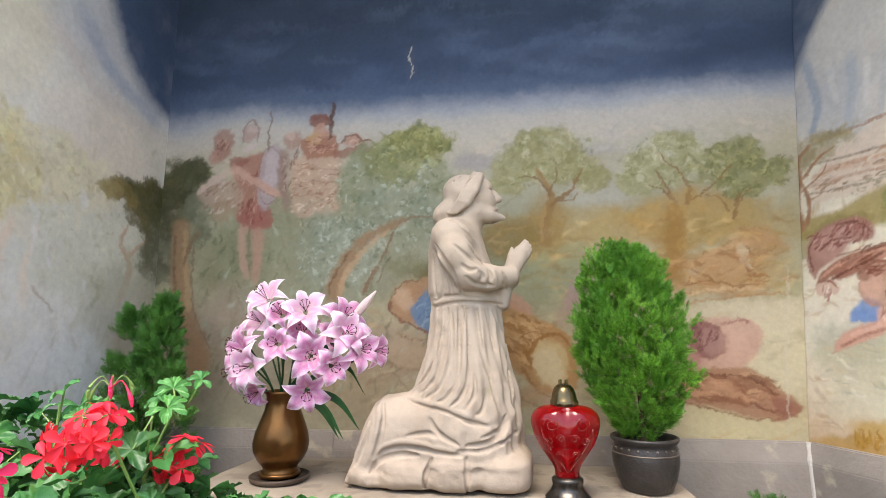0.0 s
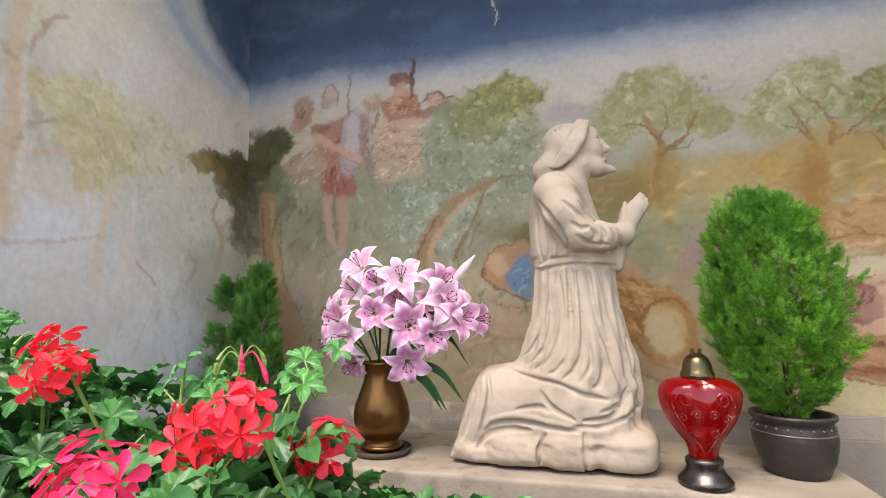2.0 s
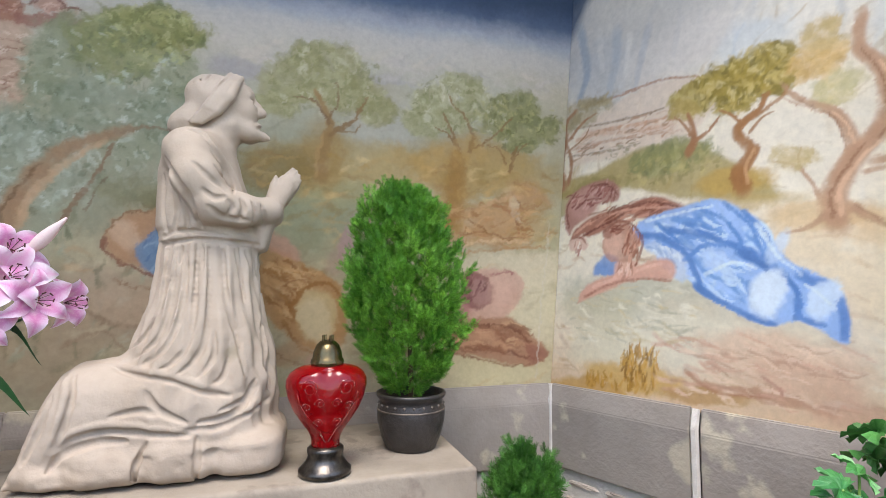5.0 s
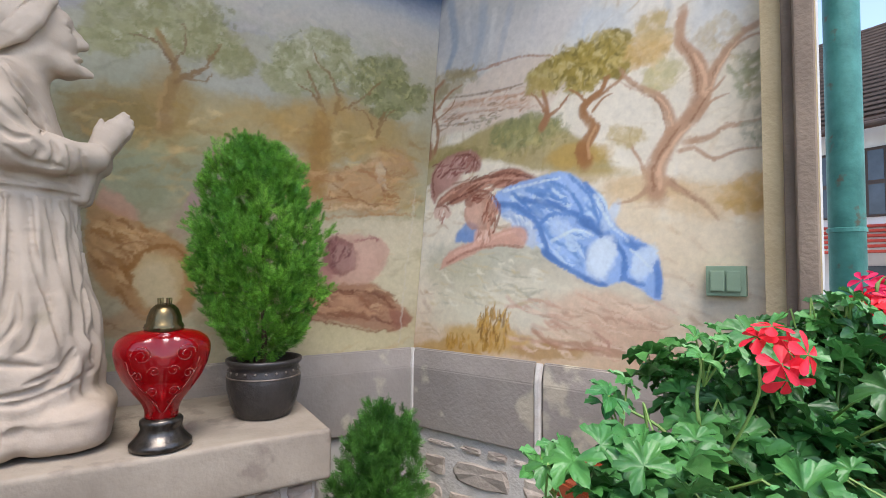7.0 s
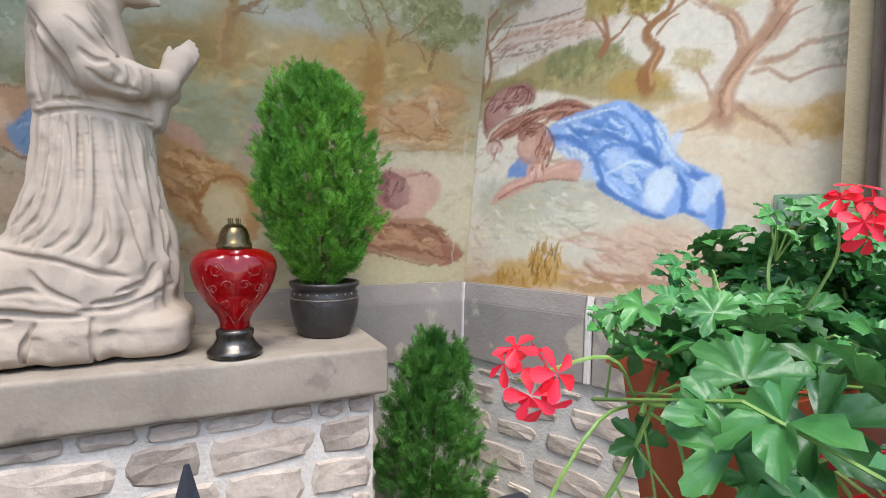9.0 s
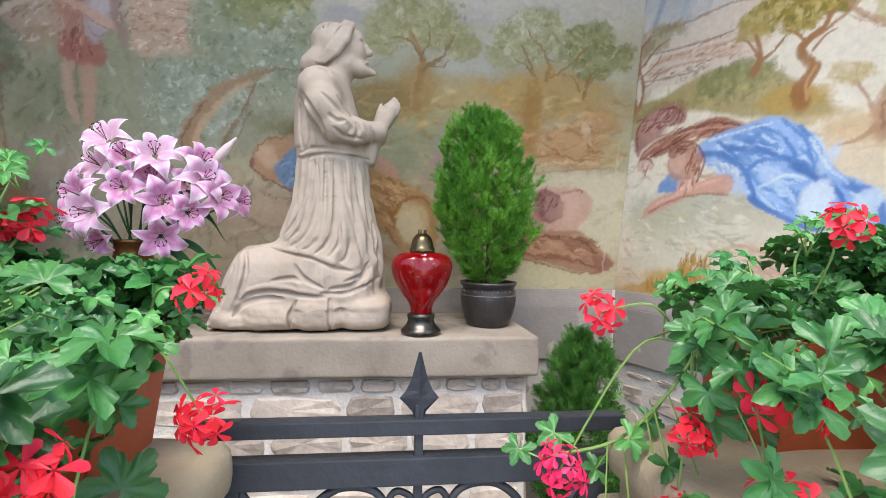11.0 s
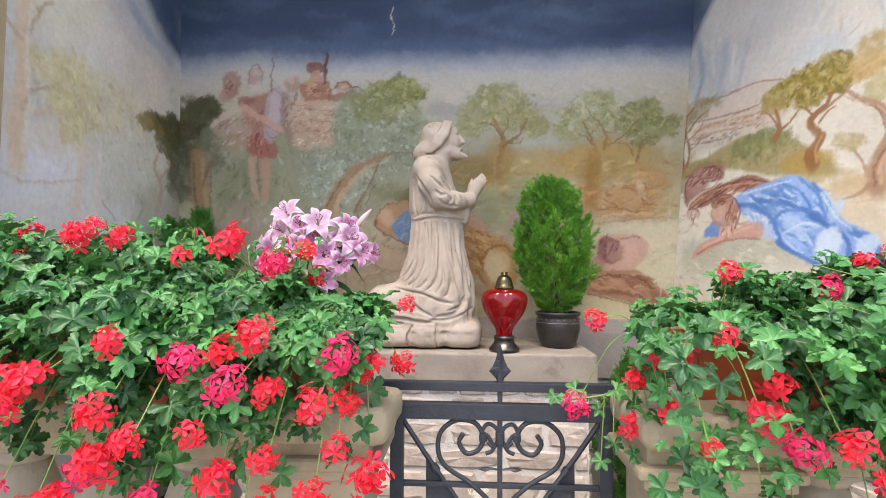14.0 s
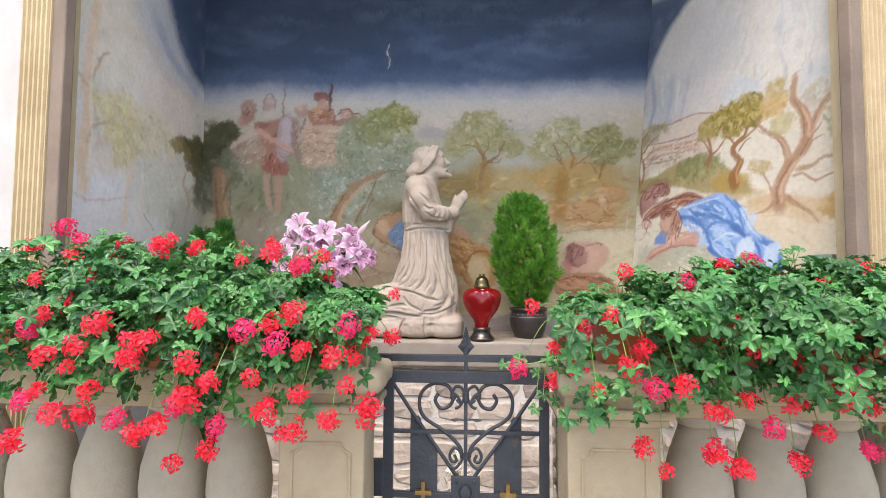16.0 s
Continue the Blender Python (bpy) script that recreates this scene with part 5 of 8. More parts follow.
right.folds(0.568, 1.826, 0.100, 0.048, ('759dd3', 'cadfef', '628dc9',), 60, -28, 0.08, 0.006, 14, 0.75)
right.folds(0.761, 1.773, 0.032, 0.060, ('7099d0', 'c3dbef',), 26, -60, 0.06, 0.006, 10, 0.7)
right.folds(0.640, 1.681, 0.072, 0.068, ('c3daef', '709ad2', 'a5c5ee',), 40, -38, 0.07, 0.006, 14, 0.7)
right.line([(0.348, 1.844), (0.450, 1.829), (0.536, 1.767), (0.574, 1.694), (0.598, 1.633)], 0.0127, 0.0089, '5d86c2', 0.95)
right.line([(0.473, 1.855), (0.591, 1.825), (0.689, 1.784), (0.781, 1.734), (0.834, 1.666)], 0.0129, 0.0090, '5a84c1', 0.95)
right.line([(0.576, 1.914), (0.670, 1.864), (0.714, 1.801), (0.711, 1.763)], 0.0076, 0.0053, '648fca', 0.95)
right.line([(0.668, 1.920), (0.737, 1.850), (0.767, 1.759)], 0.0068, 0.0048, '648fca', 0.95)
right.line([(0.728, 1.886), (0.786, 1.800), (0.807, 1.712)], 0.0080, 0.0055, '5f8bc7', 0.95)
right.line([(0.496, 1.885), (0.589, 1.866), (0.657, 1.820)], 0.0072, 0.0050, '709ad2', 0.95)
right.line([(0.537, 1.746), (0.593, 1.784), (0.668, 1.785)], 0.0104, 0.0072, '658fca', 0.95)
right.line([(0.575, 1.653), (0.643, 1.608), (0.736, 1.558), (0.799, 1.540)], 0.0129, 0.0090, '537ebb', 0.95)
right.line([(0.826, 1.694), (0.864, 1.629), (0.854, 1.560)], 0.0105, 0.0073, '517cb9', 0.95)
right.line([(0.734, 1.659), (0.745, 1.592), (0.776, 1.555)], 0.0092, 0.0064, '628dc8', 0.95)
right.line([(0.867, 1.684), (0.942, 1.642), (0.969, 1.575), (0.963, 1.514)], 0.0138, 0.0096, '5d87c4', 0.95)
right.line([(0.859, 1.611), (0.869, 1.560), (0.922, 1.546)], 0.0105, 0.0073, '5d87c4', 0.95)
right.line([(0.711, 1.757), (0.762, 1.725), (0.782, 1.709)], 0.0138, 0.0096, '517ab5', 0.95)
right.blob(0.783, 1.634, 0.048, 0.080, 'dae7ef', 0.92, 0.4, -14, 0.25)
right.blob(0.925, 1.610, 0.033, 0.057, 'd0e1ef', 0.9, 0.45, -20, 0.25)
right.blob(0.638, 1.741, 0.052, 0.032, 'c1d7ef', 0.7, 0.6, -20, 0.5)
right.blob(0.809, 1.770, 0.024, 0.050, 'c7dbef', 0.7, 0.6, -40, 0.5)
right.line([(0.397, 1.890), (0.530, 1.907), (0.632, 1.912)], 0.0066, 0.0040, 'deecef', 0.65)
right.line([(0.759, 1.840), (0.810, 1.751), (0.876, 1.683)], 0.0080, 0.0048, 'deecef', 0.65)
right.line([(0.607, 1.693), (0.691, 1.725), (0.752, 1.707)], 0.0080, 0.0048, 'deecef', 0.65)
right.line([(0.889, 1.656), (0.939, 1.601)], 0.0050, 0.0030, 'deecef', 0.65)
right.poly([(0.109, 1.588), (0.133, 1.648), (0.216, 1.688), (0.317, 1.711), (0.454, 1.753), (0.506, 1.725), (0.499, 1.671), (0.384, 1.679), (0.282, 1.655), (0.187, 1.620)], 'd5a28c', 0.95, 0.012)
right.line([(0.145, 1.616), (0.240, 1.660), (0.371, 1.679), (0.495, 1.667)], 0.0062, 0.0049, 'a8705d', 0.7)
right.line([(0.184, 1.657), (0.318, 1.698), (0.455, 1.736)], 0.0088, 0.0066, 'e7bca6', 0.7)
right.blob(0.317, 1.720, 0.055, 0.043, 'ddad96', 0.93, 0.3, 20, 0.2)
right.folds(0.312, 1.716, 0.035, 0.028, ('b17a65', 'efceb9',), 14, 75, 0.03, 0.003, 18, 0.45)
right.blob(0.296, 1.826, 0.078, 0.078, 'be8f78', 0.97, 0.16, 16, 0.15)
right.blob(0.266, 1.835, 0.040, 0.053, 'ddb39c', 0.8, 0.5, 16, 0.2)
right.folds(0.343, 1.800, 0.035, 0.070, ('915944', 'a87059', 'daa78d',), 30, 80, 0.04, 0.0035, 14, 0.6)
right.folds(0.264, 1.885, 0.050, 0.029, ('844c3b', 'ac7661',), 20, 10, 0.03, 0.0035, 18, 0.45)
right.blob(0.238, 1.860, 0.025, 0.016, '935f4c', 0.7, 0.5, 0, 0.5)
right.line([(0.218, 1.866), (0.277, 1.902), (0.348, 1.881), (0.383, 1.819), (0.372, 1.755)], 0.0058, 0.0058, '814a39', 0.6)
# left wall: pale trees, a cloud edge and the dark tree that turns the corner
left.blob(1.096, 1.861, 0.190, 0.150, 'efefef', 0.7, 0.9, 0, 0.5)
left.blob(1.153, 2.310, 0.126, 0.150, 'efefef', 0.5, 0.9, 0, 0.5)
left.blob(0.833, 1.921, 0.200, 0.087, 'efefef', 0.6, 0.9, 0, 0.5)
left.blob(0.714, 2.512, 0.247, 0.175, 'efede2', 0.6, 0.9, 0, 0.5)
left.blob(0.405, 2.439, 0.268, 0.200, 'eddece', 0.6, 0.9, 0, 0.5)
left.blob(0.442, 1.975, 0.358, 0.233, 'dddcc6', 0.6, 0.9, 0, 0.5)
left.blob(0.890, 2.634, 0.212, 0.233, 'efe5cb', 0.6, 0.9, 0, 0.5)
left.blob(1.223, 2.472, 0.067, 0.125, 'e8deb6', 0.5, 0.9, 0, 0.5)
left.blob(0.897, 2.030, 0.224, 0.067, 'efe0cb', 0.6, 0.9, 0, 0.5)
left.blob(0.763, 1.750, 0.400, 0.100, 'ede9e0', 0.5, 0.9, 0, 0.5)
left.poly([(0.790, 3.120), (0.675, 2.861), (0.473, 2.708), (0.198, 2.651), (-0.147, 2.664), (-0.487, 2.869), (-0.481, 4.103)], 'bdc1c9', 0.7, 0.2)
right.poly([(-0.430, 3.373), (-0.311, 2.679), (-0.123, 2.663), (-0.030, 2.700), (0.044, 2.804), (0.161, 2.961), (0.306, 3.067), (0.415, 3.154)], '41556f', 0.95, 0.05)
left.poly([(0.557, 3.372), (0.420, 3.064), (0.304, 2.886), (0.155, 2.775), (-0.113, 2.738), (-0.487, 2.913), (-0.481, 4.103)], '3d5271', 0.97, 0.09)
left.line([(0.672, 2.801), (0.471, 2.660), (0.164, 2.610), (-0.091, 2.625)], 0.0366, 0.0366, 'd7cbc1', 0.25)
left.line([(0.562, 2.921), (0.360, 2.757), (0.097, 2.689)], 0.0412, 0.0412, '919fb4', 0.3)
left.crown(0.968, 2.303, 0.083, 0.060, ('ddce9a', 'eee0b1', 'cbbc88', 'efefc9',), 60, 0.012, 0.6)
left.crown(0.793, 2.352, 0.127, 0.065, ('ddce9a', 'eee0b1', 'cbbc88', 'efefc9',), 60, 0.012, 0.6)
left.crown(0.765, 2.218, 0.188, 0.114, ('ddce9a', 'eee0b1', 'cbbc88', 'efefc9',), 60, 0.012, 0.6)
left.crown(0.814, 2.092, 0.076, 0.060, ('ddce9a', 'eee0b1', 'cbbc88', 'efefc9',), 60, 0.012, 0.6)
left.crown(0.611, 2.340, 0.134, 0.076, ('e5dbbc', 'efe8cb', 'cec5a4',), 60, 0.012, 0.6)
left.crown(0.454, 2.262, 0.152, 0.113, ('e5dbbc', 'efe8cb', 'cec5a4',), 60, 0.012, 0.6)
left.leaves(0.768, 2.260, 0.358, 0.150, ('b6a976', 'efefc1', 'cec190',), 110, 0.009, 0.55)
left.leaves(0.499, 2.091, 0.268, 0.200, ('bdb99a', 'efedd5', 'd3cbaf',), 90, 0.008, 0.5)
left.leaves(1.070, 1.965, 0.126, 0.100, ('ddd5b9', 'ede5ce',), 50, 0.01, 0.4)
left.line([(1.065, 1.891), (1.075, 2.064), (1.058, 2.220), (1.073, 2.367), (1.055, 2.528), (1.036, 2.693), (1.023, 2.832)], 0.0391, 0.0279, 'e8ceaf', 0.75)
left.line([(1.072, 2.354), (1.142, 2.400), (1.173, 2.447)], 0.0132, 0.0053, 'd3b99a', 0.75)
left.line([(1.044, 2.392), (1.003, 2.487), (0.977, 2.538), (0.926, 2.565)], 0.0132, 0.0053, 'c9af90', 0.75)
left.line([(1.057, 2.094), (1.021, 2.176), (0.973, 2.206), (0.926, 2.216)], 0.0105, 0.0040, 'c3ac92', 0.75)
left.line([(1.052, 2.116), (0.993, 2.112), (0.910, 2.135)], 0.0142, 0.0085, 'e8cbaf', 0.75)
left.line([(0.784, 1.747), (0.763, 1.919), (0.735, 2.039)], 0.0263, 0.0146, 'ead8c3', 0.75)
left.line([(0.654, 1.761), (0.666, 1.907), (0.635, 2.031)], 0.0209, 0.0105, 'ede0ce', 0.75)
left.line([(0.226, 1.789), (0.175, 1.952), (0.236, 2.053), (0.213, 2.137)], 0.0208, 0.0083, 'cea98a', 0.75)
left.line([(0.196, 2.001), (0.106, 2.077), (0.067, 2.142)], 0.0125, 0.0050, 'cea98a', 0.75)
left.line([(1.127, 1.856), (1.029, 1.835), (0.888, 1.857), (0.728, 1.902)], 0.0085, 0.0057, 'd5c6b6', 0.75)
left.line([(0.625, 1.824), (0.585, 1.784), (0.535, 1.743)], 0.0083, 0.0050, 'c6b9a9', 0.75)
left.line([(0.378, 1.758), (0.335, 1.828), (0.371, 1.873)], 0.0130, 0.0078, 'b6b695', 0.75)
left.line([(1.042, 1.946), (1.033, 2.152), (1.045, 2.353), (1.029, 2.566)], 0.0113, 0.0085, 'efefdb', 0.5)
left.leaves(0.336, 1.854, 0.060, 0.040, ('a8af8a', 'c3c6a4',), 20, 0.007, 0.6)
left.leaves(0.302, 2.033, 0.098, 0.053, ('b9b69a', 'cecbaf',), 30, 0.006, 0.5)
left.brush(0.282, 1.203, 1.657, 2.309, ('efefef', 'ddd5c3', 'efe5ce',), 90, 0.08, 0.01, 85, 25, 0.16)
left.blob(-0.014, 1.795, 0.400, 0.200, 'b6b69f', 0.65, 0.9, 0, 0.5)
left.blob(-0.068, 1.989, 0.212, 0.267, 'b1af90', 0.6, 0.9, 0, 0.5)
left.crown(0.101, 2.297, 0.152, 0.095, ('595535', '66623c', '4d4b2c',), 130, 0.012, 0.92)
left.crown(0.243, 2.269, 0.095, 0.044, ('867649', '766840', '968556',), 70, 0.011, 0.8)
left.crown(0.332, 2.267, 0.063, 0.030, ('9c8a5b', 'b09e71',), 40, 0.01, 0.6)
left.crown(0.046, 2.175, 0.114, 0.100, ('5b593c', '6a6749',), 90, 0.012, 0.8)
left.crown(0.014, 2.017, 0.108, 0.100, ('636248', '716f5b',), 80, 0.012, 0.65)
left.crown(0.169, 2.185, 0.082, 0.045, ('6a6240', '797050',), 50, 0.01, 0.6)
left.blob(-0.080, 1.755, 0.167, 0.225, '968d78', 0.65, 0.9, 0, 0.5)
left.blob(0.145, 1.745, 0.233, 0.194, 'bdb4a2', 0.45, 0.9, 0, 0.5)
# a hairline crack in the sky and damp marks
back.line([(-0.215, 3.02), (-0.225, 2.96), (-0.205, 2.92), (-0.22, 2.86)], 0.004, 0.003, "cfc8bc", 0.9)
back.wash(0.06, ("cfc6b0",), 0.08, 0.6, shift=60, top=2.6)
back.c *= 0.9
back.build("wall_north", wall_back_at, "back wall with a faded fresco of olive trees and a dark sky")
right.build("wall_east", wall_right_at, "side wall with a fresco of a sleeping pair under olive trees", 0.55, 0.1)
left.build("wall_west", wall_left_at, "side wall with a pale faded fresco of trees")


# ---- the kneeling statue ----
def smin(a, b, k):
    h = np.clip(0.5 + 0.5 * (b - a) / k, 0, 1)
    return b * (1 - h) + a * h - k * h * (1 - h)


class Carving:
    """A solid built up and cut back on a fine lattice, alike on both sides of its middle plane, then skinned."""

    def __init__(self, x0, x1, half, z0, z1, yc, step):
        self.xs, self.ys, self.zs = np.arange(x0, x1, step), np.arange(-half, half + step, step), np.arange(z0, z1, step)
        self.yc, self.step = yc, step
        self.f = np.full((len(self.xs), len(self.ys), len(self.zs)), 1.0, np.float32)

    def win(self, lo, hi):
        return tuple(slice(max(int(np.searchsorted(a, p)) - 1, 0), int(np.searchsorted(a, q)) + 1) for a, p, q in zip((self.xs, self.ys, self.zs), lo, hi))

    def grid(self, w):
        return self.xs[w[0]][:, None, None], -np.abs(self.ys[w[1]])[None, :, None], self.zs[w[2]][None, None, :]

    def add(self, w, d, k, cut=False):
        a = self.f[w]
        self.f[w] = -smin(-a, d, k) if cut else smin(a, d, k)

    def ball(self, c, r, k=0.012, tilt=0.0, power=2, cut=False):
        m = max(r) + 0.03
        w = self.win((c[0] - m, -abs(c[1]) - m, c[2] - m), (c[0] + m, abs(c[1]) + m, c[2] + m))
        x, y, z = self.grid(w)
        x, y, z = x - c[0], y - c[1], z - c[2]
        co, si = math.cos(radians(tilt)), math.sin(radians(tilt))
        x, z = x * co + z * si, -x * si + z * co
        d = ((np.abs(x / r[0]) ** power + np.abs(y / r[1]) ** power + np.abs(z / r[2]) ** power) ** (1 / power) - 1) * min(r)
        self.add(w, d, k, cut)

    def rod(self, pts, rs, k=0.01, flat=1.0, cut=False):
        """A rounded rod through the points; flat narrows it across the middle plane."""
        for (a, ra), (b, rb) in zip(zip(pts, rs), zip(pts[1:], rs[1:])):
            m = max(ra, rb) + 0.02
            ya = max(abs(a[1]), abs(b[1])) + m
            w = self.win((min(a[0], b[0]) - m, -ya, min(a[2], b[2]) - m), (max(a[0], b[0]) + m, ya, max(a[2], b[2]) + m))
            x, y, z = self.grid(w)
            d = np.array(b) - np.array(a)
            t = np.clip(((x - a[0]) * d[0] + (y - a[1]) * d[1] + (z - a[2]) * d[2]) / (d @ d + 1e-12), 0, 1)
            q = np.sqrt((x - a[0] - t * d[0]) ** 2 + ((y - a[1] - t * d[1]) / flat) ** 2 + (z - a[2] - t * d[2]) ** 2) - ra - (rb - ra) * t
            self.add(w, q, k, cut)

    def column(self, table, k, wave=None):
        """Oval sections by height: (z, back, front, half width)."""
        w = self.win((-9, -9, table[0][0] - 0.02), (9, 9, table[-1][0] + 0.02))
        x, y, z = self.grid(w)
        zs = [t[0] for t in table]
        b, f, h = (np.interp(z, zs, [t[i] for t in table]) for i in (1, 2, 3))
        cx, a = (b + f) / 2, (f - b) / 2
        d = (np.sqrt(((x - cx) / a) ** 2 + (y / h) ** 2) - 1) * np.minimum(a, h)
        if wave:
            d = d + wave(np.arctan2(y / h, (x - cx) / a), z)
        self.add(w, np.maximum(d, np.maximum(table[0][0] - z, z - table[-1][0])), k)

    def train(self, table, k):
        """Oval sections along x: (x, foot, top, half width)."""
        w = self.win((table[0][0] - 0.02, -9, -9), (table[-1][0] + 0.02, 9, 9))
        x, y, z = self.grid(w)
        xs = [t[0] for t in table]
        lo, hi, h = (np.interp(x, xs, [t[i] for t in table]) for i in (1, 2, 3))
        cz, a = (lo + hi) / 2, (hi - lo) / 2
        d = ((np.abs((z - cz) / a) ** 2.6 + np.abs(y / h) ** 2.6) ** (1 / 2.6) - 1) * np.minimum(a, h)
        self.add(w, np.maximum(d, np.maximum(table[0][0] - x, x - table[-1][0])), k)

    def front(self, x, z):
        """The depth of the skin at a place, seen from the front."""
        i, j = np.argmin(abs(self.xs - x)), np.argmin(abs(self.zs - z))
        inside = np.nonzero(self.f[i, :, j] < 0)[0]
        return self.ys[inside[0]] if len(inside) else None

    def fold(self, pts, r, way):
        q = [(v.x, self.front(v.x, v.z), v.z) for v in spline([(x, 0, z) for x, z in pts], 7)]
        q = [p for p in q if p[1] is not None]
        if len(q) < 3:
            return
        y = np.array([p[1] for p in q])
        y = np.convolve(np.r_[y[0], y, y[-1]], (0.25, 0.5, 0.25), "valid")
        n = len(q) - 1
        self.rod([(p[0], v + (0.5 if way > 0 else -0.15) * r, p[2]) for p, v in zip(q, y)], [1.25 * r * (0.3 + 0.7 * math.sin(math.pi * (0.06 + 0.88 * i / n))) for i in range(n + 1)], 0.006, cut=way < 0)

    def skin(self, name, mat):
        f = self.f
        s = f < 0
        n = np.array(f.shape) - 1
        acc = np.zeros((*n, 3), np.float32)
        cnt = np.zeros(n, np.float32)
        for ax in range(3):
            o = [a for a in range(3) if a != ax]
            lo, hi = [slice(None)] * 3, [slice(None)] * 3
            lo[ax], hi[ax] = slice(0, -1), slice(1, None)
            a, b = f[tuple(lo)], f[tuple(hi)]
            cross = (a < 0) != (b < 0)
            t = np.where(cross, a / np.where(cross, a - b, 1), 0)
            for p in (0, 1):
                for q in (0, 1):
                    w = [slice(None)] * 3
                    w[o[0]], w[o[1]] = slice(p, p + n[o[0]]), slice(q, q + n[o[1]])
                    c = cross[tuple(w)]
                    acc[..., ax] += t[tuple(w)] * c
                    acc[..., o[0]] += p * c
                    acc[..., o[1]] += q * c
                    cnt += c
        cells = np.nonzero(cnt)
        idx = np.full(n, -1, np.int64)
        idx[cells] = np.arange(len(cells[0]))
        pos = np.stack(cells, -1) + acc[cells] / cnt[cells][:, None]
        verts = pos * self.step + np.array((self.xs[0], self.ys[0] + self.yc, self.zs[0]))
        faces = []
        for ax in range(3):
            o = [(ax + 1) % 3, (ax + 2) % 3]
            lo, hi = [slice(None)] * 3, [slice(None)] * 3
            lo[ax], hi[ax] = slice(0, -1), slice(1, None)
            e = np.stack(np.nonzero(s[tuple(lo)] != s[tuple(hi)]), -1)
            e = e[(e[:, o[0]] > 0) & (e[:, o[1]] > 0) & (e[:, o[0]] < n[o[0]]) & (e[:, o[1]] < n[o[1]])]
            quad = []
            for p, q in ((1, 1), (0, 1), (0, 0), (1, 0)):
                c = e.copy()
                c[:, o[0]] -= p
                c[:, o[1]] -= q
                quad.append(idx[c[:, 0], c[:, 1], c[:, 2]])
            quad = np.stack(quad, -1)
            flip = ~s[e[:, 0], e[:, 1], e[:, 2]]
            quad[flip] = quad[flip][:, ::-1]
            faces.append(quad)
        return mesh_of(name, verts, np.concatenate(faces), mat, smooth=True)


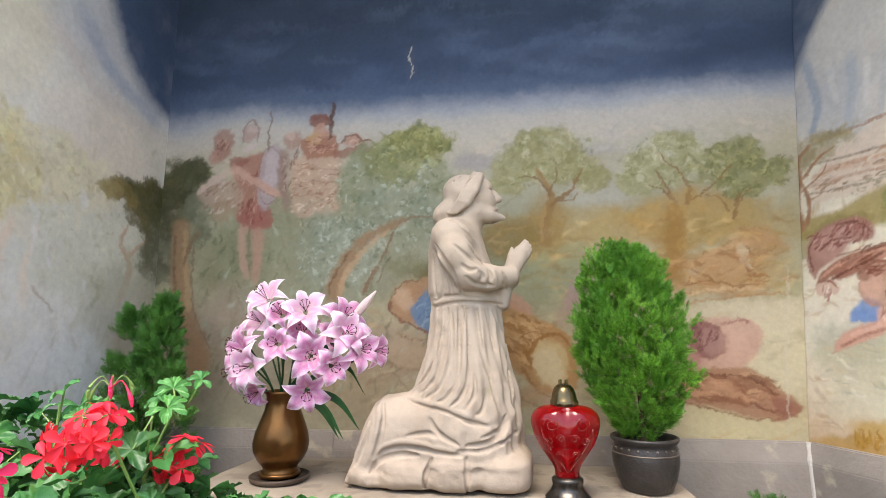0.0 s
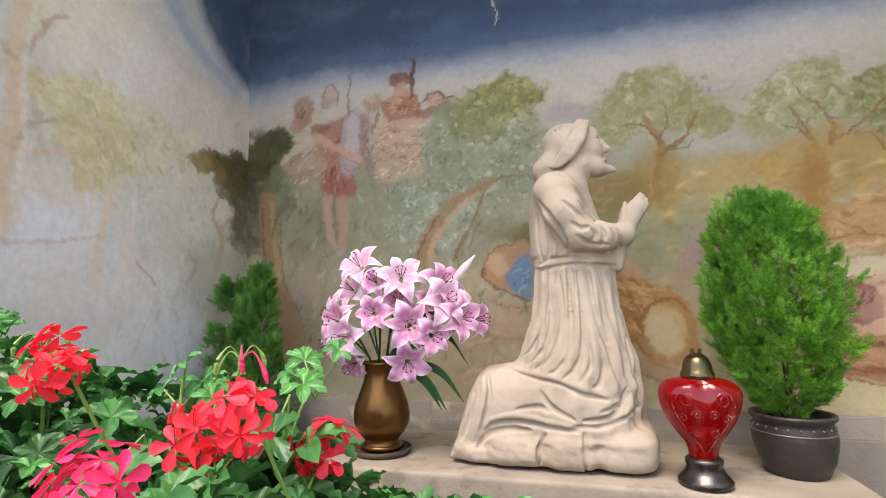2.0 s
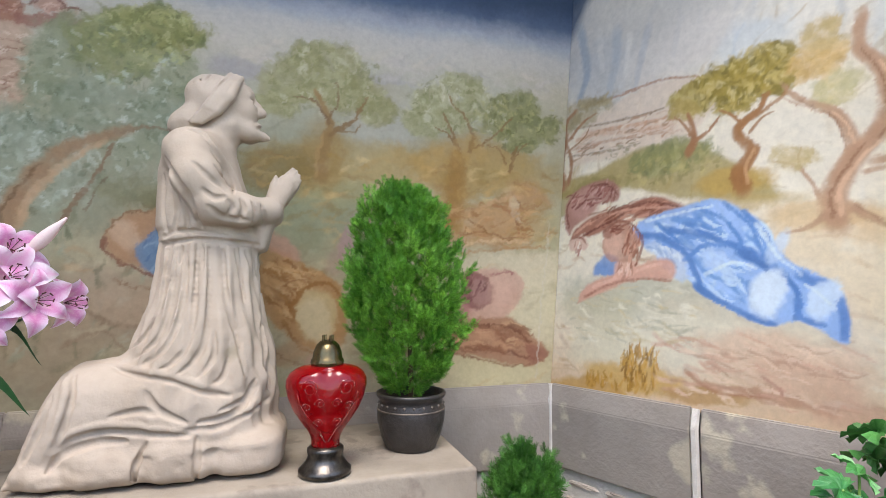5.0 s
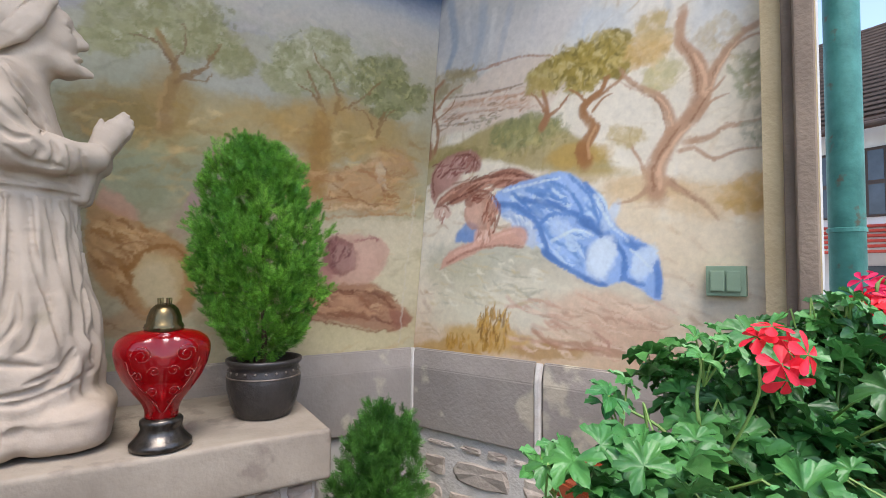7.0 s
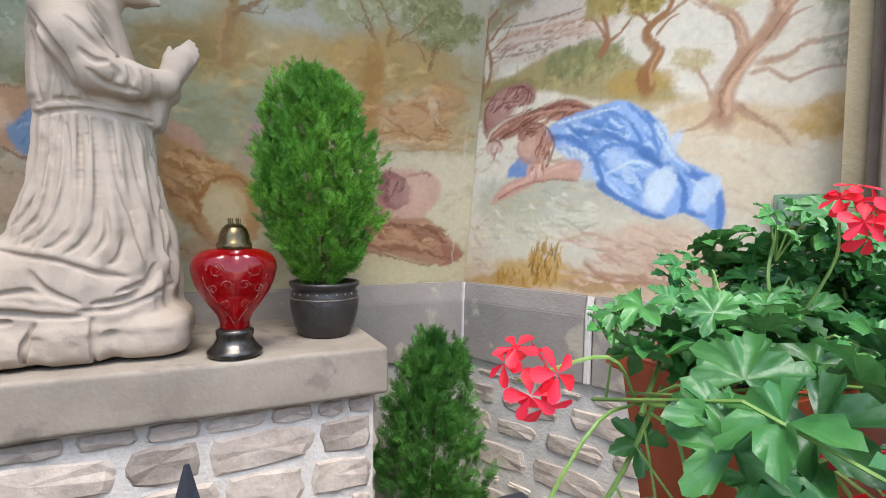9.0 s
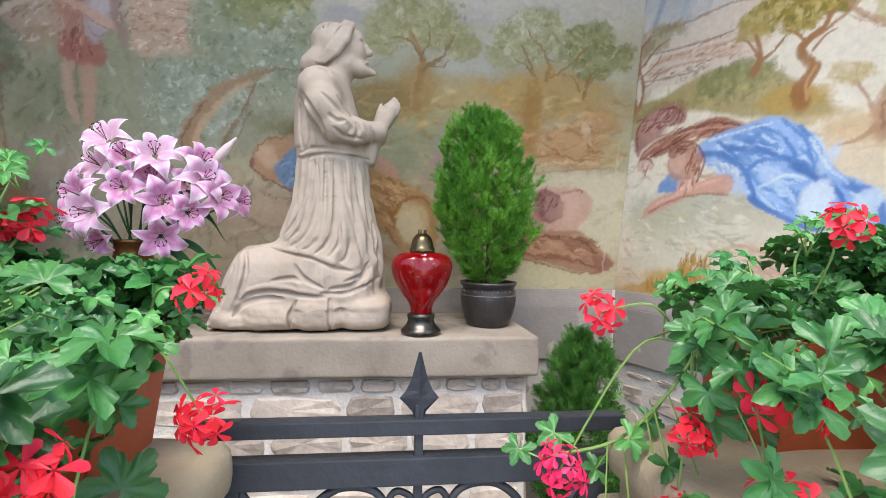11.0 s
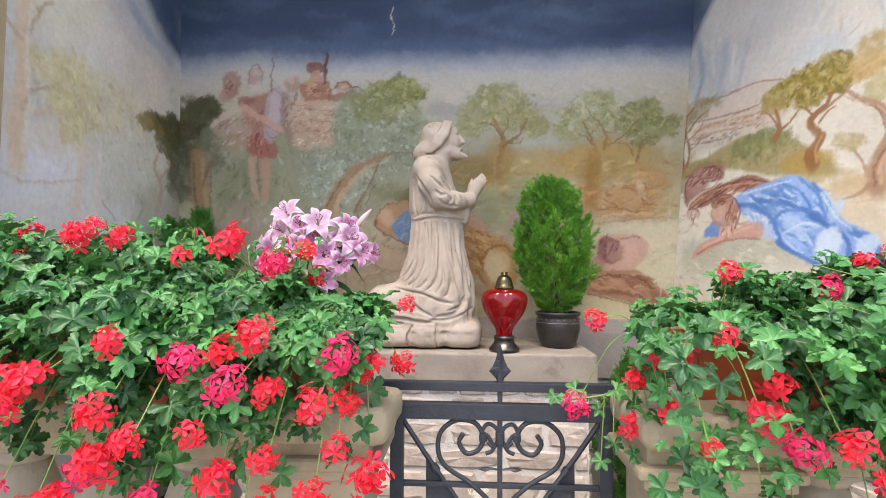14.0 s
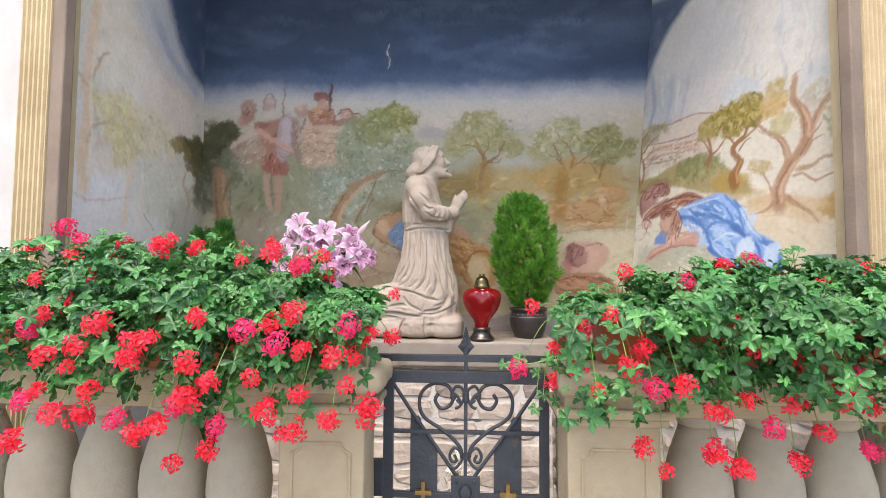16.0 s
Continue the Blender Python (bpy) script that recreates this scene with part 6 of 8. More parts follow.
STATUE_FOLDS = (
    ([(0.004, 1.747), (0, 1.666), (-0.006, 1.581), (-0.031, 1.507), (-0.079, 1.464)], 0.005, -1),
    ([(0.029, 1.729), (0.032, 1.651), (0.023, 1.565), (-0.006, 1.492), (-0.055, 1.451)], 0.006, -1),
    ([(0.053, 1.752), (0.056, 1.635), (0.052, 1.534), (0.026, 1.467), (-0.022, 1.432)], 0.006, -1),
    ([(0.083, 1.741), (0.087, 1.635), (0.087, 1.526), (0.067, 1.464), (0.02, 1.42)], 0.005, -1),
    ([(0.114, 1.737), (0.128, 1.62), (0.154, 1.529), (0.182, 1.417)], 0.006, -1),
    ([(0.144, 1.752), (0.154, 1.682), (0.17, 1.604)], 0.004, -1),
    ([(0.189, 1.729), (0.203, 1.651), (0.205, 1.632)], 0.005, -1),
    ([(0.211, 1.588), (0.227, 1.464), (0.237, 1.37)], 0.005, -1),
    ([(0.106, 1.526), (0.106, 1.464), (0.064, 1.407)], 0.004, -1),
    ([(0.141, 1.464), (0.128, 1.414), (0.088, 1.386)], 0.004, -1),
    ([(-0.019, 1.747), (-0.022, 1.674), (-0.031, 1.588), (-0.06, 1.518), (-0.111, 1.476)], 0.004, -1),
    ([(0.016, 1.747), (0.016, 1.698)], 0.003, -1),
    ([(0.067, 1.747), (0.071, 1.682)], 0.003, -1),
    ([(0.168, 1.747), (0.179, 1.698)], 0.003, -1),
    ([(-0.159, 1.456), (-0.079, 1.429), (0.016, 1.414), (0.088, 1.382), (0.152, 1.37)], 0.006, -1),
    ([(-0.175, 1.445), (-0.087, 1.44), (0.008, 1.426), (0.093, 1.398), (0.152, 1.382)], 0.006, 1),
    ([(-0.039, 1.389), (-0.008, 1.345), (0.056, 1.314)], 0.006, -1),
    ([(-0.111, 1.336), (-0.047, 1.345), (-0.015, 1.336)], 0.005, -1),
    ([(0.08, 1.311), (0.16, 1.326), (0.211, 1.386)], 0.007, -1),
    ([(0.128, 1.336), (0.179, 1.357), (0.205, 1.401)], 0.005, -1),
    ([(0.048, 1.295), (0.144, 1.3), (0.248, 1.347)], 0.005, -1),
    ([(-0.223, 1.258), (-0.175, 1.289), (-0.103, 1.301), (-0.015, 1.289), (0.064, 1.283)], 0.007, -1),
    ([(-0.239, 1.211), (-0.207, 1.253), (-0.135, 1.276), (-0.076, 1.276)], 0.008, -1),
    ([(-0.247, 1.276), (-0.175, 1.308), (-0.103, 1.318), (-0.015, 1.304), (0.064, 1.295)], 0.007, 1),
    ([(-0.207, 1.432), (-0.197, 1.386), (-0.207, 1.323), (-0.226, 1.261)], 0.006, -1),
    ([(-0.242, 1.386), (-0.258, 1.315), (-0.29, 1.233)], 0.005, -1),
    ([(-0.223, 1.42), (-0.213, 1.386), (-0.223, 1.315), (-0.252, 1.237)], 0.006, 1),
    ([(-0.028, 1.966), (0, 1.916), (0.039, 1.857), (0.067, 1.788)], 0.008, -1),
    ([(-0.038, 1.932), (-0.035, 1.846), (-0.025, 1.779)], 0.004, -1),
    ([(-0.006, 1.888), (0.005, 1.838), (-0.006, 1.785)], 0.005, -1),
    ([(0.02, 1.844), (0.029, 1.807), (0.02, 1.779)], 0.004, -1),
    ([(0.083, 1.985), (0.119, 1.935), (0.138, 1.882)], 0.005, -1),
    ([(0.061, 2.038), (0.093, 1.994), (0.128, 1.947), (0.154, 1.897)], 0.006, 1),
    ([(0.024, 2.044), (0.064, 2.031), (0.099, 1.975)], 0.005, -1),
    ([(-0.035, 1.772), (0.01, 1.785), (0.061, 1.785), (0.128, 1.776)], 0.004, -1),
    ([(-0.041, 1.751), (0.048, 1.763), (0.144, 1.76), (0.198, 1.76)], 0.005, -1),
    ([(0.087, 1.841), (0.119, 1.819), (0.176, 1.816)], 0.004, -1),
    ([(0.128, 1.863), (0.141, 1.844), (0.128, 1.822)], 0.004, -1),
    ([(0.157, 1.869), (0.166, 1.844), (0.154, 1.816)], 0.004, -1),
    ([(0.182, 1.866), (0.193, 1.838), (0.187, 1.807)], 0.004, -1),
    ([(0.205, 1.863), (0.214, 1.835), (0.211, 1.807)], 0.004, -1),
    ([(0.072, 1.882), (0.099, 1.863), (0.125, 1.869)], 0.004, -1),
    ([(0.048, 1.947), (0.087, 1.913), (0.128, 1.882)], 0.004, -1),
    ([(0.093, 1.947), (0.119, 1.916), (0.141, 1.888)], 0.004, -1),
    ([(0.08, 1.276), (0.083, 1.214), (0.077, 1.158)], 0.006, -1),
    ([(-0.031, 1.269), (-0.051, 1.222), (-0.054, 1.173)], 0.006, -1),
)


def statue():
    c = Carving(-0.37, 0.335, 0.205, 1.150, 2.275, 1.785, 0.0036)
    # the rock that it kneels on
    for x, z, a, b, h in ((0.190, 1.224, 0.096, 0.155, 0.064), (0.04, 1.220, 0.092, 0.165, 0.060), (-0.11, 1.211, 0.10, 0.152, 0.050), (-0.215, 1.192, 0.095, 0.125, 0.032)):
        c.ball((x, 0, z), (a, b, h), 0.010, 0, 3.4)
    # robe over the lower legs, then the robe up to the belt
    c.train([(-0.325, 1.168, 1.20, 0.085), (-0.305, 1.168, 1.27, 0.105), (-0.275, 1.172, 1.37, 0.118), (-0.245, 1.18, 1.428, 0.126), (-0.22, 1.182, 1.448, 0.130), (-0.16, 1.185, 1.455, 0.136), (-0.06, 1.20, 1.452, 0.142), (0.05, 1.24, 1.41, 0.140), (0.20, 1.28, 1.35, 0.12)], 0.02)

    def pleats(a, z):
        fall = np.clip((1.78 - z) / 0.45, 0, 1)
        return -0.0035 * np.sin(17 * a + 9 * fall ** 2 + 1.3 * np.sin(3 * a)) - 0.002 * np.sin(29 * a - 6 * fall ** 2 + 2)

    c.column([(1.262, -0.13, 0.246, 0.146), (1.282, -0.14, 0.254, 0.150), (1.348, -0.15, 0.261, 0.152), (1.40, -0.14, 0.256, 0.148), (1.481, -0.111, 0.242, 0.138), (1.515, -0.098, 0.233, 0.134), (1.581, -0.077, 0.214, 0.126), (1.634, -0.065, 0.203, 0.121), (1.684, -0.058, 0.197, 0.115), (1.772, -0.055, 0.190, 0.110)], 0.028, pleats)
    c.column([(1.760, -0.056, 0.192, 0.111), (1.764, -0.060, 0.196, 0.115), (1.784, -0.060, 0.196, 0.115), (1.788, -0.056, 0.192, 0.111)], 0.004)
    c.column([(1.784, -0.058, 0.188, 0.110), (1.80, -0.067, 0.194, 0.116), (1.91, -0.070, 0.162, 0.120), (1.96, -0.067, 0.145, 0.128), (2.017, -0.058, 0.129, 0.122), (2.045, -0.046, 0.122, 0.095), (2.072, -0.022, 0.110, 0.060)], 0.008)
    # shoulder, sleeve, forearm and the cuff that hangs below the wrist
    c.ball((0.026, -0.100, 2.000), (0.066, 0.052, 0.060), 0.03)
    c.rod([(0.030, -0.115, 1.985), (0.048, -0.138, 1.925), (0.090, -0.132, 1.856)], [0.056, 0.057, 0.050], 0.02)
    c.rod([(0.090, -0.132, 1.856), (0.155, -0.098, 1.846), (0.218, -0.050, 1.856)], [0.050, 0.045, 0.036], 0.014)
    c.rod([(0.205, -0.030, 1.835), (0.202, -0.032, 1.762)], [0.034, 0.020], 0.015)
    c.rod([(0.212, -0.054, 1.856), (0.226, -0.044, 1.860)], [0.038, 0.037], 0.004)
    # joined palms
    c.rod([(0.225, -0.026, 1.866), (0.250, -0.019, 1.915), (0.268, -0.015, 1.945)], [0.031, 0.031, 0.027], 0.01, 0.6)
    for x, z, r in ((0.284, 1.990, 0.0085), (0.293, 1.983, 0.009), (0.301, 1.971, 0.009), (0.304, 1.957, 0.008)):
        c.rod([(x - 0.036, -0.015, z - 0.056), (x - 0.012, -0.011, z - 0.020), (x, -0.008, z)], [r + 0.002, r + 0.0005, r * 0.6], 0.004)
    c.rod([(0.226, -0.026, 1.895), (0.232, -0.024, 1.935), (0.237, -0.020, 1.962)], [0.014, 0.011, 0.006], 0.006)
    # neck and head, face turned upwards
    c.rod([(0.055, 0, 2.035), (0.090, 0, 2.09), (0.105, 0, 2.13)], [0.058, 0.052, 0.050], 0.02)
    c.ball((0.082, 0, 2.172), (0.074, 0.064, 0.072), 0.015, 12)
    c.ball((0.132, 0, 2.150), (0.050, 0.047, 0.064), 0.012, 12)
    c.ball((0.130, 0, 2.195), (0.042, 0.044, 0.036), 0.012, 10)
    c.rod([(0.120, -0.020, 2.100), (0.160, -0.012, 2.088), (0.196, 0, 2.082)], [0.034, 0.026, 0.014], 0.012)
    c.rod([(0.196, 0, 2.080), (0.209, 0, 2.078)], [0.012, 0.008], 0.004)
    c.rod([(0.166, 0, 2.188), (0.180, 0, 2.168), (0.192, 0, 2.150), (0.184, 0, 2.143)], [0.009, 0.010, 0.012, 0.009], 0.006)
    c.rod([(0.160, -0.006, 2.193), (0.158, -0.030, 2.188)], [0.009, 0.008], 0.006)
    c.ball((0.172, -0.023, 2.174), (0.011, 0.012, 0.009), 0.005, cut=True)
    c.ball((0.162, -0.024, 2.172), (0.010, 0.010, 0.006), 0.003)
    c.ball((0.183, 0, 2.113), (0.011, 0.020, 0.009), 0.005)
    c.rod([(0.194, 0, 2.122), (0.178, -0.024, 2.116)], [0.004, 0.004], 0.004, cut=True)
    c.rod([(0.196, 0, 2.101), (0.182, -0.022, 2.098)], [0.0035, 0.0035], 0.004, cut=True)
    # hair combed back, with a thick roll beside the face
    c.ball((0.058, 0, 2.178), (0.072, 0.068, 0.071), 0.005, 14)
    c.ball((0.026, 0, 2.125), (0.040, 0.056, 0.060), 0.012)
    c.ball((0.002, 0, 2.102), (0.044, 0.060, 0.046), 0.016)
    c.ball((-0.026, 0, 2.088), (0.026, 0.046, 0.030), 0.016)
    for k in range(3):
        c.rod([(0.134 - 0.014 * k, -0.020, 2.240 + 0.003 * k), (0.126 - 0.016 * k, -0.058, 2.206), (0.112 - 0.018 * k, -0.070, 2.165), (0.082 - 0.014 * k, -0.070, 2.122 + 0.004 * k), (0.042 - 0.012 * k, -0.064, 2.088)], [0.009, 0.012, 0.013, 0.012, 0.007], 0.003)
    for k in range(8):
        c.rod([(0.112 - 0.019 * k, -0.034, 2.248 - 0.0018 * k * k), (0.098 - 0.017 * k, -0.066, 2.212 - 0.002 * k), (0.060 - 0.010 * k, -0.076, 2.160 - 0.003 * k), (0.018 - 0.006 * k, -0.066, 2.100)], [0.001, 0.004, 0.0045, 0.003], 0.004, cut=True)
    for pts, r, way in STATUE_FOLDS:
        c.fold(pts, r, way)
    # tool marks and wear
    wx = sum(a * (vnoise(c.xs[:, None], c.zs[None, :], w, i) - 0.5) for i, (a, w) in enumerate(((0.0026, 0.05), (0.0014, 0.016))))
    wy = sum(a * (vnoise(c.ys[:, None], c.zs[None, :], w, i + 4) - 0.5) for i, (a, w) in enumerate(((0.0022, 0.06), (0.0012, 0.018))))
    c.f += (wx[:, None, :] + wy[None]).astype(np.float32)
    c.f[:, :, c.zs < Z_LEDGE + 0.002] = 1.0
    return tagged(c.skin("statue", "statue"), "pale sandstone statue kneeling in prayer on a rock", "statue")


statue()


# ---- bronze vase with lilies ----
VX, VY = -0.585, 1.745
vase = tagged(empty("vase", VX, VY, Z_LEDGE), "bronze pear-shaped metal vase on the stone ledge", "vase")
part("body", lathe([(0.055, 0.024), (0.063, 0.026), (0.063, 0.036), (0.056, 0.042), (0.062, 0.054), (0.080, 0.074), (0.093, 0.102), (0.096, 0.130), (0.090, 0.162), (0.076, 0.200), (0.063, 0.235), (0.057, 0.265), (0.060, 0.292), (0.066, 0.302), (0.062, 0.302), (0.052, 0.27)], 48, (VX, VY, Z_LEDGE)), "vase", vase, smooth=True)
part("foot", lathe([(0.066, 0.018), (0.070, 0.021), (0.070, 0.030), (0.064, 0.033)], 48, (VX, VY, Z_LEDGE)), "vase", vase, smooth=True)
saucer = tagged(obj("saucer", lathe([(0.086, 0.0), (0.097, 0.005), (0.103, 0.020), (0.099, 0.021), (0.098, 0.014), (0.0, 0.013)], 48, (VX, VY, Z_LEDGE)), "saucer", smooth=True), "dark round saucer under the vase", "saucer")


def petal_material(name, mid, edge, heart):
    m = bpy.data.materials.new(name)
    m.use_nodes = True
    n, l = m.node_tree.nodes, m.node_tree.links
    b = n["Principled BSDF"]
    b.inputs["Roughness"].default_value = 0.5
    b.inputs["Subsurface Weight"].default_value = 0.0
    at = n.new("ShaderNodeAttribute")
    at.attribute_name = "tone"
    tx = n.new("ShaderNodeTexNoise")
    tx.inputs["Scale"].default_value = 30
    mixf = n.new("ShaderNodeMath")
    mixf.operation = "MULTIPLY_ADD"
    mixf.inputs[1].default_value, mixf.inputs[2].default_value = 0.35, -0.17
    l.new(tx.outputs["Fac"], mixf.inputs[0])
    add = n.new("ShaderNodeMath")
    l.new(at.outputs["Fac"], add.inputs[0])
    l.new(mixf.outputs[0], add.inputs[1])
    r = n.new("ShaderNodeValToRGB")
    e = r.color_ramp.elements
    e[0].position, e[0].color, e[1].position, e[1].color = 0.0, (*heart, 1), 1.0, (*edge, 1)
    x = e.new(0.45)
    x.color = (*mid, 1)
    l.new(add.outputs[0], r.inputs[0])
    l.new(r.outputs[0], b.inputs["Base Color"])
    tr = n.new("ShaderNodeBsdfTranslucent")
    l.new(r.outputs[0], tr.inputs["Color"])
    mx = n.new("ShaderNodeMixShader")
    mx.inputs[0].default_value = 0.25
    l.new(b.outputs[0], mx.inputs[1])
    l.new(tr.outputs[0], mx.inputs[2])
    l.new(mx.outputs[0], n["Material Output"].inputs["Surface"])
    return m


M["lily"] = petal_material("pink_lily_petal", srgb("d987b8"), srgb("f2dfea"), srgb("f0dcd8"))
M["lily_pale"] = petal_material("pale_lily_petal", srgb("ecb4d4"), srgb("f8eff2"), srgb("f2e8da"))


def lily_mesh(name, open_=1.0, size=0.085, mat="lily"):
    """Six recurved petals round a throat."""
    vs, fs, tone = [], [], []
    for k in range(6):
        a0 = 2 * math.pi * k / 6 + 0.05 * math.sin(k * 7)
        wide = 0.33 if k % 2 else 0.24
        base = len(vs)
        for i in range(8):
            t = i / 7
            r = size * (0.10 + 1.0 * t * open_ + 0.05 * math.sin(k * 3))
            h = size * (0.62 * math.sin(min(t * 1.5, 1.35)) - (1.3 * max(0, t - 0.5) ** 1.4) * (1 + 0.3 * math.sin(k * 5)))
            w = size * wide * (math.sin(math.pi * min(1, 0.12 + 0.88 * t) ** 0.85) + 0.03)
            for j in range(5):
                s = (j - 2) / 2
                lift = size * 0.07 * abs(s) * (1 - t) + size * 0.025 * math.sin(9 * t + 3 * s + k)
                vs.append((r * math.cos(a0) - s * w * math.sin(a0), r * math.sin(a0) + s * w * math.cos(a0), h + lift))
                tone.append(0.08 + 0.36 * min(1, t * 2.0) + 0.6 * abs(s) ** 1.1 * (0.6 + 0.4 * t) + 0.25 * max(0, t - 0.5))
        for i in range(7):
            for j in range(4):
                q = base + i * 5 + j
                fs.append((q, q + 1, q + 6, q + 5))
    me = bpy.data.meshes.new(name)
    me.from_pydata(vs, [], fs)
    at = me.color_attributes.new("tone", "FLOAT_COLOR", "POINT")
    at.data.foreach_set("color", np.repeat(np.array(tone, np.float32), 4))
    me.materials.append(M[mat])
    me.shade_smooth()
    return me


def stamen_mesh(size=0.085):
    bm = bmesh.new()
    for k in range(6):
        a = 2 * math.pi * k / 6 + 0.4
        tip = Vector((0.18 * size * math.cos(a), 0.18 * size * math.sin(a), 0.78 * size))
        tube([(0, 0, 0.1 * size), tip * 0.6 + Vector((0, 0, 0.06 * size)), tip], 0.0008, 4, bm)
        d = Vector((-math.sin(a), math.cos(a), 0.2)) * 0.0045
        tube([tip - d, tip + d], 0.0016, 5, bm)
    me = bpy.data.meshes.new("stamen")
    bm.to_mesh(me)
    bm.free()
    me.materials.append(M["anther"])
    return me


bouquet = tagged(empty("lily_bouquet", VX, VY, Z_LEDGE + 0.3), "bunch of pink and white lilies in the bronze vase", "flowers")
_lm = [lily_mesh("lily", 1.0, 0.078), lily_mesh("lily", 0.85, 0.074), lily_mesh("lily", 1.0, 0.080, "lily_pale"), lily_mesh("lily", 0.55, 0.080)]
_sm = stamen_mesh()


def facing(x, y, z, d, spin, s=1.0):
    return Matrix.Translation((x, y, z)) @ Vector(d).to_track_quat("Z", "Y").to_matrix().to_4x4() @ Matrix.Rotation(spin, 4, "Z") @ Matrix.Scale(s, 4)


for _i, (_x, _y, _z, _m) in enumerate(((-0.636, 1.66, 1.778, 2), (-0.485, 1.64, 1.733, 2), (-0.35, 1.64, 1.713, 0), (-0.293, 1.64, 1.607, 0), (-0.659, 1.61, 1.551, 2), (-0.558, 1.60, 1.625, 1),
                                      (-0.44, 1.59, 1.588, 0), (-0.451, 1.60, 1.477, 0), (-0.675, 1.70, 1.70, 2), (-0.655, 1.68, 1.466, 3), (-0.734, 1.70, 1.622, 2), (-0.264, 1.72, 1.60, 1), (-0.745, 1.70, 1.535, 0), (-0.50, 1.66, 1.66, 1), (-0.40, 1.68, 1.65, 1), (-0.37, 1.60, 1.555, 1), (-0.335, 1.62, 1.66, 2), (-0.56, 1.62, 1.72, 3), (-0.70, 1.64, 1.60, 0))):
    _d = Vector((_x - VX, (_y - VY) * 1.0 - 0.17, (_z - 1.60) * 0.9 + 0.02))
    fl = new("lily", _lm[_m])
    fl.parent, fl.matrix_parent_inverse = bouquet, bouquet.matrix_world.inverted()
    fl.matrix_basis = facing(_x, _y + 0.03, _z, _d, _i * 1.9, 0.95 + 0.12 * random.random())
    st = new("stamen", _sm)
    st.parent = fl
    part("stem", tube(spline([(VX + 0.02 * math.sin(_i), VY, 1.40), (VX + 0.45 * (_x - VX), VY + 0.3 * (_y - VY), 1.40 + 0.55 * (_z - 1.40)), (_x - 0.02 * _d.x, _y + 0.045, _z - 0.005)], 5), 0.0035, 6), "lily_leaf", bouquet)
for _x, _z, _l in ((-0.275, 1.755, 0.09),):
    q = [(_x - 0.03, 1.67, _z - 0.035), (_x, 1.665, _z), (_x + 0.045, 1.66, _z + 0.05)]
    part("bud", tube(spline(q, 5), [0.004, 0.009, 0.013, 0.015, 0.016, 0.016, 0.015, 0.013, 0.009, 0.006, 0.003], 8), "lily", bouquet, "closed pink lily bud", True)


def blade(a, b, c, w, bm, n=7):
    """A long leaf from a through b to c."""
    pts = spline([a, b, c], n)
    side = (Vector(c) - Vector(a)).cross(Vector((0, 1, 0.3))).normalized()
    prev = None
    for i, p in enumerate(pts):
        k = w * math.sin(math.pi * (0.08 + 0.92 * i / (len(pts) - 1)))
        row = [bm.verts.new(p - side * k), bm.verts.new(p + Vector((0, 0.15 * k, -0.25 * k))), bm.verts.new(p + side * k)]
        if prev:
            bm.faces.new((prev[0], prev[1], row[1], row[0]))
            bm.faces.new((prev[1], prev[2], row[2], row[1]))
        prev = row


_bm = bmesh.new()
for _i in range(7):
    _a = -1.0 + _i * 0.37 + 0.3 * math.sin(_i * 5.1)
    _x, _z = VX + 0.05 + 0.13 * math.cos(_a) + 0.06, 1.52 + 0.10 * math.sin(_a * 1.7)
    blade((VX + 0.05 * math.cos(_a), 1.72, 1.47), (_x, 1.66 + 0.03 * math.sin(_a), _z), (_x + 0.07 * math.cos(_a) + 0.03, 1.64, _z - 0.10), 0.014, _bm)
part("leaves", _bm, "lily_leaf", bouquet, smooth=True)["kind"] = "stuff"

# ---- red heart lantern ----
def loft(rings, bm):
    rs = [[bm.verts.new(p) for p in r] for r in rings]
    n = len(rs[0])
    for a, b in zip(rs, rs[1:]):
        for i in range(n):
            bm.faces.new((a[i], a[(i + 1) % n], b[(i + 1) % n], b[i]))
    bm.faces.new(rs[0][::-1])
    bm.faces.new(rs[-1])


def interp(table, k):
    ks = [t[0] for t in table]
    return [float(np.interp(k, ks, [t[i] for t in table])) for i in range(1, len(table[0]))]


GX, GY = 0.386, 1.645
lantern = tagged(empty("heart_lantern", GX, GY, Z_LEDGE), "red glass heart-shaped grave lantern with brass cap", "lantern")
part("base", lathe([(0.060, 0.0), (0.068, 0.004), (0.068, 0.014), (0.060, 0.022), (0.050, 0.034), (0.044, 0.048), (0.047, 0.058), (0.047, 0.066), (0.040, 0.072)], 48, (GX, GY, Z_LEDGE)), "pewter", lantern, "dark pewter foot", True)


def heart(sc=1.0):
    bm = bmesh.new()
    prof = [(0.072, 0.036), (0.09, 0.037), (0.108, 0.044), (0.135, 0.064), (0.165, 0.085), (0.195, 0.098), (0.225, 0.105), (0.243, 0.104), (0.259, 0.096), (0.271, 0.080), (0.278, 0.060), (0.281, 0.038)]
    rings = []
    for z in np.linspace(0.072, 0.281, 44):
        w = interp(prof, z)[0] * sc
        ring = []
        for i in range(64):
            t = 2 * math.pi * i / 64
            c, s = math.cos(t), math.sin(t)
            k = max(0.0, min(1.0, (z - 0.10) / 0.06))
            d = w * (1 - 0.32 * k)
            top = max(0.0, (z - 0.20) / 0.08)
            d *= 1 - 0.28 * top * math.exp(-(c / 0.22) ** 2) * (1 if z < 0.274 else 0.3)
            ring.append((GX + w * c, GY + d * s, Z_LEDGE + z))
        rings.append(ring)
    loft(rings, bm)
    bmesh.ops.recalc_face_normals(bm, faces=bm.faces)
    return bm


